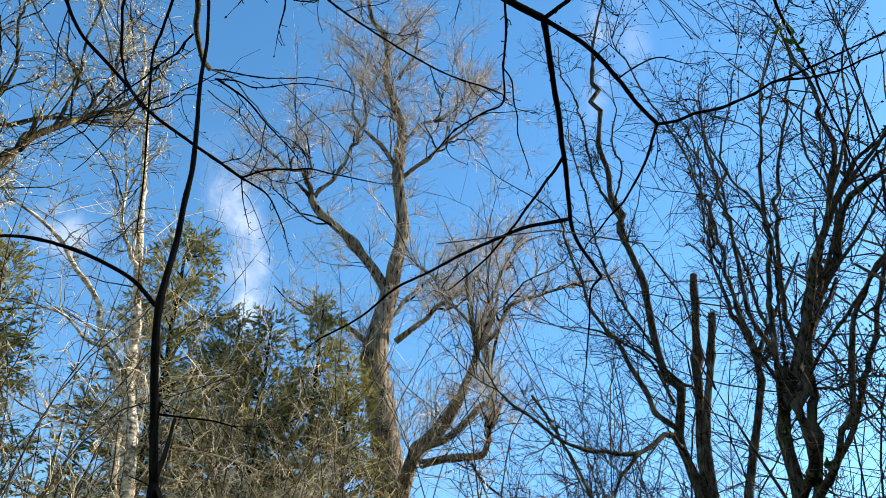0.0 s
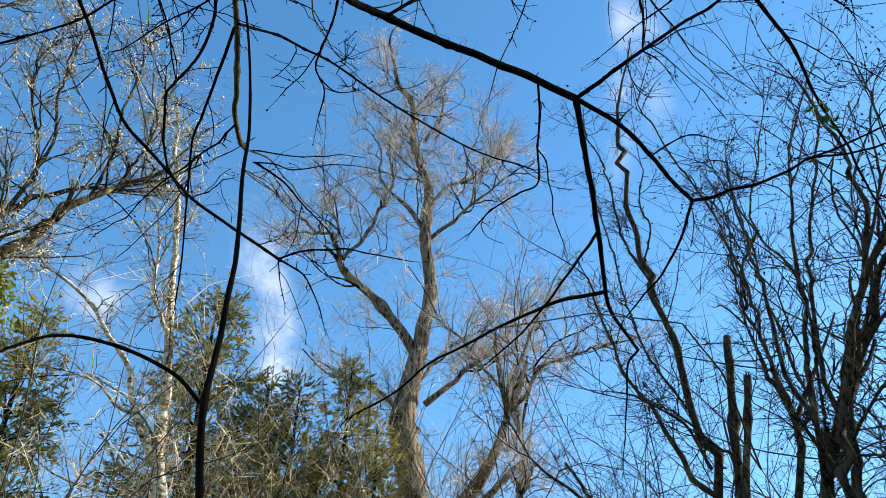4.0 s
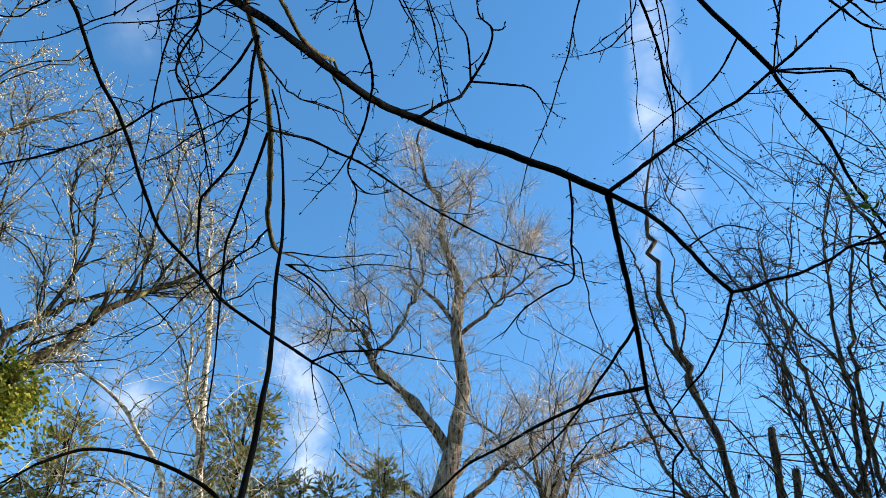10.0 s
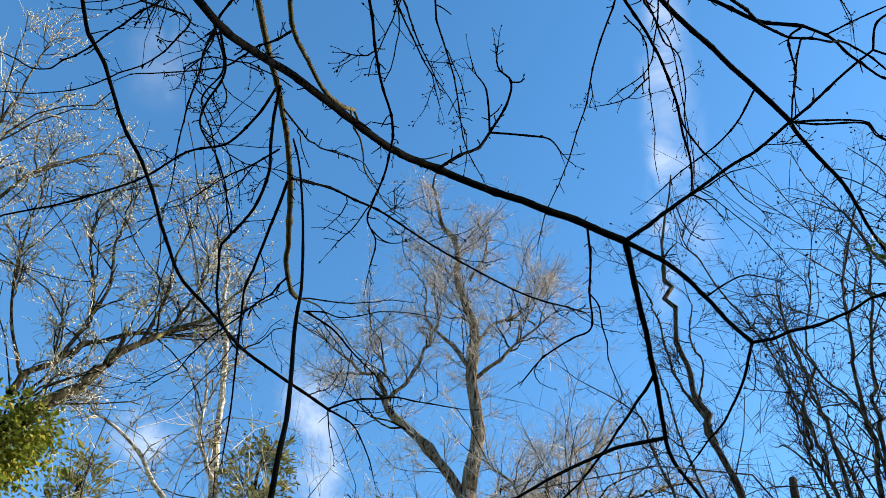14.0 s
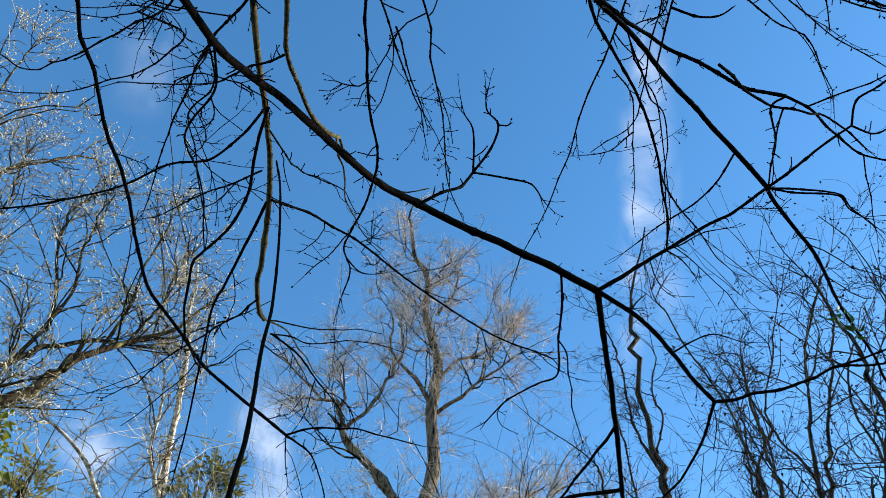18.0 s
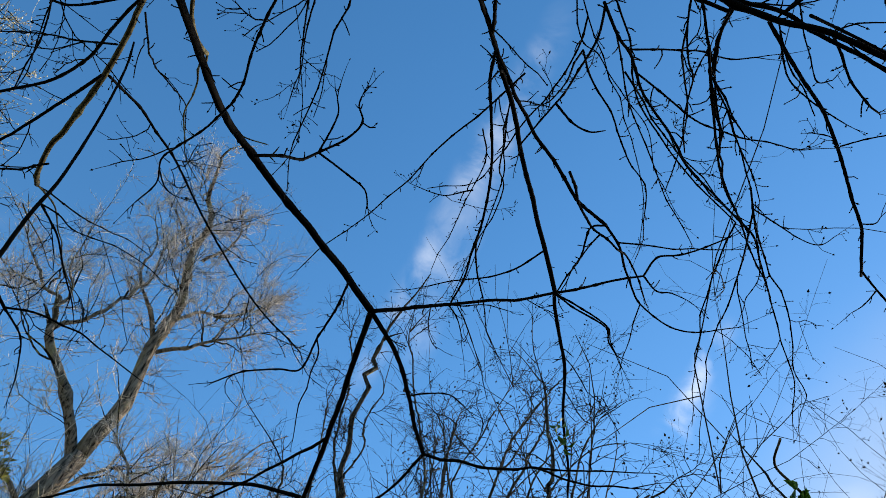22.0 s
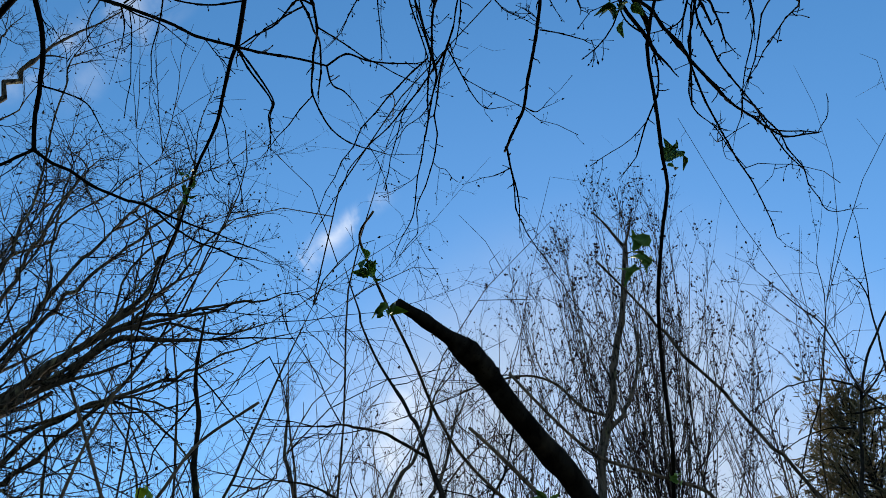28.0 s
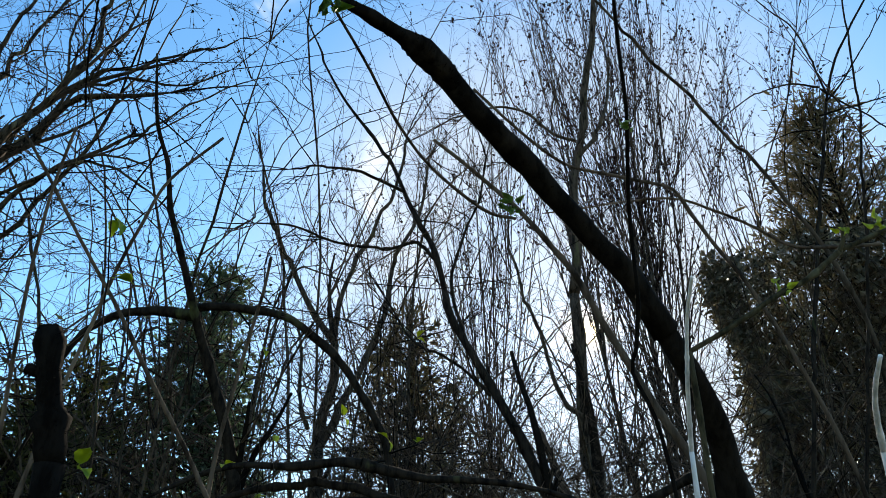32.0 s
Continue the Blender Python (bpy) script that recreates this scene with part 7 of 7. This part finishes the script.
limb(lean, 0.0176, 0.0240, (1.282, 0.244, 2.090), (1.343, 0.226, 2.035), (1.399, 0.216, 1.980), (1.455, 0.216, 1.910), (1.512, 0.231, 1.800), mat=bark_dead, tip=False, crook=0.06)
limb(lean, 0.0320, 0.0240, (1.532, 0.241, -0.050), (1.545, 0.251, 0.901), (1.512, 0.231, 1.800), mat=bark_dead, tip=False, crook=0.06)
archstem = thing("arching_sapling", "long pale-brown stem arching over the thicket", "branch")
limb(archstem, 0.0037, 0.0049, (1.574, 0.696, 2.999), (1.642, 0.633, 2.916), (1.698, 0.568, 2.838), (1.728, 0.508, 2.783), (1.752, 0.418, 2.741), (1.760, 0.354, 2.706), (1.773, 0.281, 2.664), (1.787, 0.255, 2.601), (1.819, 0.214, 2.506), (1.841, 0.172, 2.418), (1.888, 0.117, 2.260), (1.935, 0.061, 2.043), (1.947, 0.041, 1.877), mat=cane_brown)
limb(archstem, 0.0061, 0.0049, (1.947, 0.041, -0.050), (1.967, 0.071, 0.914), (1.947, 0.041, 1.877), mat=cane_brown)
limb(archstem, 0.0044, 0.0021, (1.952, -0.114, 2.490), (1.947, -0.024, 2.506), (1.933, 0.067, 2.529), (1.898, 0.139, 2.586), (1.861, 0.214, 2.634), (1.825, 0.294, 2.672), (1.794, 0.411, 2.682), (1.762, 0.531, 2.679), (1.739, 0.598, 2.678), mat=cane_brown)
cane = thing("bent_cane", "brown cane rising beside the broken branch with young leaves", "branch")
limb(cane, 0.0034, 0.0083, (1.252, 0.636, 2.594), (1.279, 0.597, 2.552), (1.323, 0.546, 2.493), (1.356, 0.502, 2.438), (1.389, 0.462, 2.372), (1.420, 0.423, 2.302), (1.446, 0.396, 2.223), (1.473, 0.361, 2.136), (1.492, 0.327, 2.050), (1.513, 0.280, 1.949), (1.514, 0.254, 1.880), mat=cane_brown)
limb(cane, 0.0104, 0.0083, (1.514, 0.254, -0.050), (1.534, 0.284, 0.915), (1.514, 0.254, 1.880), mat=cane_brown)
limb(cane, 0.0015, 0.0030, (0.566, 0.429, 2.419), (0.603, 0.475, 2.434), (0.659, 0.499, 2.449), (0.737, 0.516, 2.447), (0.856, 0.531, 2.430), (0.961, 0.541, 2.397), (1.062, 0.534, 2.368), (1.174, 0.494, 2.336), (1.243, 0.466, 2.348), mat=cane_brown)
caneb = thing("brown_cane", "bare brown cane leaning through the thicket", "branch", group="bare canes")
limb(caneb, 0.0035, 0.0056, (1.013, 1.645, 2.840), (1.072, 1.620, 2.758), (1.122, 1.594, 2.679), (1.168, 1.565, 2.599), (1.219, 1.531, 2.513), (1.276, 1.493, 2.416), (1.344, 1.452, 2.290), (1.424, 1.394, 2.141), (1.478, 1.336, 2.006), mat=cane_brown)
limb(caneb, 0.0070, 0.0056, (1.478, 1.336, -0.050), (1.498, 1.366, 0.978), (1.478, 1.336, 2.006), mat=cane_brown)
canec = thing("brown_cane", "bare brown cane leaning through the thicket", "branch", group="bare canes")
limb(canec, 0.0034, 0.0051, (1.045, 1.498, 2.822), (1.062, 1.551, 2.678), (1.078, 1.578, 2.556), (1.086, 1.588, 2.458), (1.106, 1.604, 2.317), (1.135, 1.623, 2.124), (1.144, 1.625, 1.963), mat=cane_brown)
limb(canec, 0.0064, 0.0051, (1.144, 1.625, -0.050), (1.164, 1.655, 0.956), (1.144, 1.625, 1.963), mat=cane_brown)
caned = thing("brown_cane", "long pale-brown cane slanting across others", "branch", group="bare canes")
limb(caned, 0.0039, 0.0052, (1.401, 1.382, 2.985), (1.329, 1.480, 2.832), (1.300, 1.518, 2.688), (1.271, 1.540, 2.548), (1.249, 1.570, 2.365), (1.219, 1.583, 2.193), (1.186, 1.596, 1.967), mat=cane_brown)
limb(caned, 0.0065, 0.0052, (1.186, 1.596, -0.050), (1.206, 1.626, 0.959), (1.186, 1.596, 1.967), mat=cane_brown)
canee = thing("brown_cane", "thin reddish cane, almost straight", "branch", group="bare canes")
limb(canee, 0.0050, 0.0079, (2.032, 1.725, 3.018), (2.041, 1.753, 2.884), (2.043, 1.796, 2.724), (2.045, 1.843, 2.532), (2.038, 1.870, 2.364), (2.033, 1.883, 2.187), mat=cane_brown)
limb(canee, 0.0098, 0.0079, (2.033, 1.883, -0.050), (2.053, 1.913, 1.068), (2.033, 1.883, 2.187), mat=cane_brown)
canef = thing("brown_cane", "long dark cane arching over the broken branch", "branch", group="bare canes")
limb(canef, 0.0033, 0.0067, (1.732, 0.478, 3.495), (1.849, 0.409, 3.406), (1.919, 0.370, 3.346), (1.999, 0.319, 3.270), (2.134, 0.210, 3.126), (2.238, 0.127, 2.989), (2.309, 0.067, 2.882), (2.415, -0.013, 2.688), (2.524, -0.056, 2.427), (2.626, -0.010, 2.059), mat=bark_thicket)
limb(canef, 0.0084, 0.0067, (2.626, -0.010, -0.050), (2.646, 0.020, 1.004), (2.626, -0.010, 2.059), mat=bark_thicket)
fallen = thing("fallen_branch", "dark crooked fallen branches caught low in the thicket", "branch")
limb(fallen, 0.0274, 0.0203, (2.667, 0.376, -0.080), (2.653, 0.334, 1.083), (2.606, 0.336, 2.035), mat=bark_dark, name="trunk")
limb(fallen, 0.0046, 0.0189, (2.003, 2.185, 2.218), (2.097, 2.045, 2.293), (2.182, 1.909, 2.339), (2.286, 1.754, 2.344), (2.357, 1.621, 2.355), (2.386, 1.549, 2.344), mat=bark_dark)
limb(fallen, 0.0189, 0.0057, (2.386, 1.549, 2.344), (2.466, 1.465, 2.340), (2.547, 1.379, 2.320), (2.675, 1.186, 2.303), (2.793, 0.990, 2.250), (2.899, 0.799, 2.155), mat=bark_dark)
limb(fallen, 0.0095, 0.0168, (2.171, 2.174, 2.204), (2.259, 2.014, 2.272), (2.324, 1.876, 2.306), (2.393, 1.736, 2.303), (2.459, 1.594, 2.279), (2.522, 1.452, 2.233), (2.582, 1.313, 2.155), mat=bark_dark)
limb(fallen, 0.0066, 0.0203, (2.493, 0.783, 2.080), (2.512, 0.680, 2.136), (2.535, 0.566, 2.162), (2.555, 0.454, 2.177), (2.581, 0.374, 2.128), (2.606, 0.336, 2.035), mat=bark_dark)
stump = thing("tree_stump", "broken sapling stump, upright, coloured black as in shade", "tree stump")
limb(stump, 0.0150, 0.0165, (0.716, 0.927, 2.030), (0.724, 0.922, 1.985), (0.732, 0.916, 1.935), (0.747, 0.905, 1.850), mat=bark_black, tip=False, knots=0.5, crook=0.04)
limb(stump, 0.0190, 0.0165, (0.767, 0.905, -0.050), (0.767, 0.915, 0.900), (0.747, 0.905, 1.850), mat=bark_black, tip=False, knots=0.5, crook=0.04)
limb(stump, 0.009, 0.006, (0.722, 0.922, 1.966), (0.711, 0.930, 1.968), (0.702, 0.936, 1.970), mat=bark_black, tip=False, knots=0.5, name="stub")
for log, length in ((stump, 0.007), (lean, 0.0025)):
    P, T, R, _ = starts(GROWN[log.name], 1100)
    side = unit(np.cross(T, rng.normal(0, 1, P.shape)))
    fuzz = shoots(P + side * R[:, None] * 0.97, side, R, np.zeros(len(P)), length, 0.0006, 0.5, 0.1, 0.6, 3)
    stuff_part("moss", tubes(*fuzz, 3), bark_black, log, "short dark moss")
vine = thing("climbing_vine", "dark vine hanging close by with fresh green leaves", "vine")
limb(vine, 0.0012, 0.0020, (0.248, -0.047, 2.220), (0.267, -0.038, 2.219), (0.295, -0.021, 2.213), (0.325, -0.003, 2.205), (0.359, 0.018, 2.191), (0.401, 0.027, 2.170), (0.438, 0.036, 2.150), (0.460, 0.040, 2.139), (0.485, 0.054, 2.123), (0.537, 0.078, 2.099), (0.573, 0.091, 2.069), (0.607, 0.101, 2.035), (0.634, 0.108, 2.008), (0.704, 0.133, 1.975), (0.732, 0.143, 1.939), (0.763, 0.153, 1.892), (0.783, 0.166, 1.858), (0.796, 0.175, 1.842), (0.820, 0.166, 1.804), (0.843, 0.164, 1.752), (0.863, 0.166, 1.692), mat=bark_black)
limb(vine, 0.0005, 0.0007, (0.190, 0.011, 2.262), (0.212, 0.013, 2.255), (0.236, 0.009, 2.246), (0.265, -0.006, 2.234), (0.296, -0.022, 2.220), mat=bark_black)
limb(vine, 0.0006, 0.0008, (0.326, 0.029, 2.213), (0.341, 0.026, 2.204), (0.356, 0.014, 2.196), mat=bark_black)
limb(vine, 0.0026, 0.0020, (0.863, 0.166, -0.050), (0.883, 0.196, 0.821), (0.863, 0.166, 1.692), mat=bark_black)
bramble = thing("bramble", "dark bramble cane with a few fresh leaves", "shrub")
limb(bramble, 0.0034, 0.0044, (1.048, 0.169, 1.955), (1.068, 0.136, 1.980), (1.086, 0.102, 2.003), (1.103, 0.063, 2.025), (1.119, 0.030, 2.044), (1.133, -0.002, 2.071), (1.147, -0.024, 2.093), mat=bark_cane, tip=False, nodes=0.05)
limb(bramble, 0.0042, 0.0032, (1.147, -0.024, 2.093), (1.160, -0.048, 2.106), (1.171, -0.091, 2.123), (1.180, -0.143, 2.137), (1.185, -0.230, 2.150), mat=bark_cane, nodes=0.05)
limb(bramble, 0.0032, 0.0026, (1.145, -0.022, 2.090), (1.143, -0.030, 2.104), (1.140, -0.033, 2.122), mat=bark_cane, tip=False, name="bud")
limb(bramble, 0.0024, 0.0036, (1.066, 0.189, -0.050), (1.060, 0.180, 0.940), (1.048, 0.169, 1.955), mat=bark_cane)
cutcane = thing("stripped_cane", "pale stripped upright cane", "branch", group="pale stripped canes")
limb(cutcane, 0.0019, 0.0031, (0.954, 0.134, 2.006), (0.993, 0.154, 1.977), (1.034, 0.171, 1.938), (1.074, 0.186, 1.897), (1.112, 0.199, 1.853), mat=bark_white)
limb(cutcane, 0.0039, 0.0031, (1.112, 0.199, -0.050), (1.132, 0.229, 0.901), (1.112, 0.199, 1.853), mat=bark_white)
cutcaneb = thing("stripped_cane", "pale stripped cane leaning", "branch", group="pale stripped canes")
limb(cutcaneb, 0.0029, 0.0046, (1.203, -0.035, 1.964), (1.248, -0.018, 1.936), (1.290, -0.011, 1.912), (1.334, -0.008, 1.878), mat=bark_white)
limb(cutcaneb, 0.0057, 0.0046, (1.334, -0.008, -0.050), (1.354, 0.022, 0.914), (1.334, -0.008, 1.878), mat=bark_white)

for x, y, z, r in ((-0.55, 0.11, 2.75, 0.0057), (-0.22, 0.24, 3.12, 0.0046), (0.01, 0.23, 3.23, 0.0035), (-0.44, 0.26, 3.09, 0.0059), (-0.89, 0.48, 3.29, 0.0044), (-0.44, 0.42, 3.15, 0.003), (-0.28, 0.48, 3.17, 0.003), (0.01, 0.14, 2.94, 0.0057), (0.33, -0.06, 3.21, 0.004), (0.46, -0.21, 3.22, 0.003), (0.23, 0.05, 3.23, 0.003), (0.28, 0.01, 3.22, 0.0025), (0.1, 0.25, 3.12, 0.0034),):
    limb(over, 0.02, r, (-0.62, -0.9, 2.85), (-0.5, -0.6, 3.05 + 0.1 * rng.random()), ((x - 0.45) / 2, (y - 0.55) / 2, z * 0.5 + 1.58), (x, y, z), mat=bark_shade)

# ---- single young leaves ----
WAYS = np.array(((0.3, -0.2, 0.9), (-0.25, 0.35, 0.7), (-0.5, 0.5, 0.1), (0.5, -0.5, 0.3), (-0.1, 0.2, -0.8)))
for tree, at, size, count in (
    (vine, (0.265, -0.036, 2.213), 0.024, 6), (vine, (0.329, 0.029, 2.211), 0.020, 6), (vine, (0.471, 0.027, 2.185), 0.020, 5), (vine, (0.497, 0.076, 2.106), 0.025, 8), (vine, (0.556, 0.091, 1.930), 0.008, 3),
    (cane, (0.614, 0.457, 2.368), 0.028, 6), (cane, (0.663, 0.449, 2.334), 0.027, 4), (cane, (1.275, 0.487, 2.397), 0.030, 8),
    (bramble, (1.108, 0.053, 2.040), 0.020, 3), (bramble, (1.143, -0.035, 2.118), 0.014, 4), (bramble, (1.166, -0.075, 2.130), 0.018, 3),
    (over, (0.861, 1.296, 3.253), 0.034, 3), (over, (0.831, 1.283, 3.291), 0.030, 3),
    (bigtree, (2.852, 5.841, 4.101), 0.10, 4), (bigtree, (2.738, 6.170, 4.546), 0.09, 4),
):
    for k in range(count + 2):
        leaf_blade(tree, np.array(at) + rng.normal(0, 0.2, 3) * size, WAYS[k % 5] + rng.normal(0, 0.4, 3), size * 0.78 * (1 - 0.05 * k), young_leaf if tree is bramble else fresh_leaf, up=rng.normal(0, 1, 3), curl=0.4 + 0.5 * rng.random(), label="fresh young green leaf")

# ---- leafing shoots low in the thicket ----
for base, tip, spots in (
    ((1.071, 1.106, 1.714), (0.939, 1.157, 2.431), (0.62, 0.8, 0.99)), ((1.177, 1.145, 1.726), (1.047, 1.203, 2.349), (0.55, 0.78, 0.99)), ((2.087, 1.631, 1.839), (2.188, 1.769, 2.426), (0.8, 0.99)),
    ((2.282, 1.360, 1.839), (2.405, 1.463, 2.446), (0.85, 0.99)), ((1.986, 1.748, 1.837), (2.098, 1.904, 2.348), (0.75, 0.99)), ((2.404, 1.539, 1.862), (2.454, 1.687, 2.580), (0.8, 0.99)), ((2.674, 1.484, 1.883), (2.659, 1.504, 2.934), (0.7, 0.85, 0.99)), ((2.199, 1.809, 1.860), (2.200, 1.872, 2.791), (0.8, 0.99)),
):
    shoot = thing("leafing_shoot", "thin upright shoot with fresh yellow-green leaves", "shrub", (base[0], base[1], 0), "leafing shoots")
    b, t = np.array((base[0], base[1], -0.05)), np.array(tip)
    limb(shoot, 0.004, 0.0012, tuple(b), tuple(b * 0.6 + t * 0.4 + (0.03, 0.02, 0)), tuple(b * 0.25 + t * 0.75 + (0.02, -0.02, 0)), tip, mat=bark_dark, name="stem", sides=6)
    for u in spots:
        p = b * (1 - u) + t * u + (0.01, 0, 0)
        for k in range(2):
            leaf_blade(shoot, p, rng.normal(0, 1, 3) + (-0.5, -0.3, 0.3), 0.03 + 0.012 * rng.random(), young_leaf)
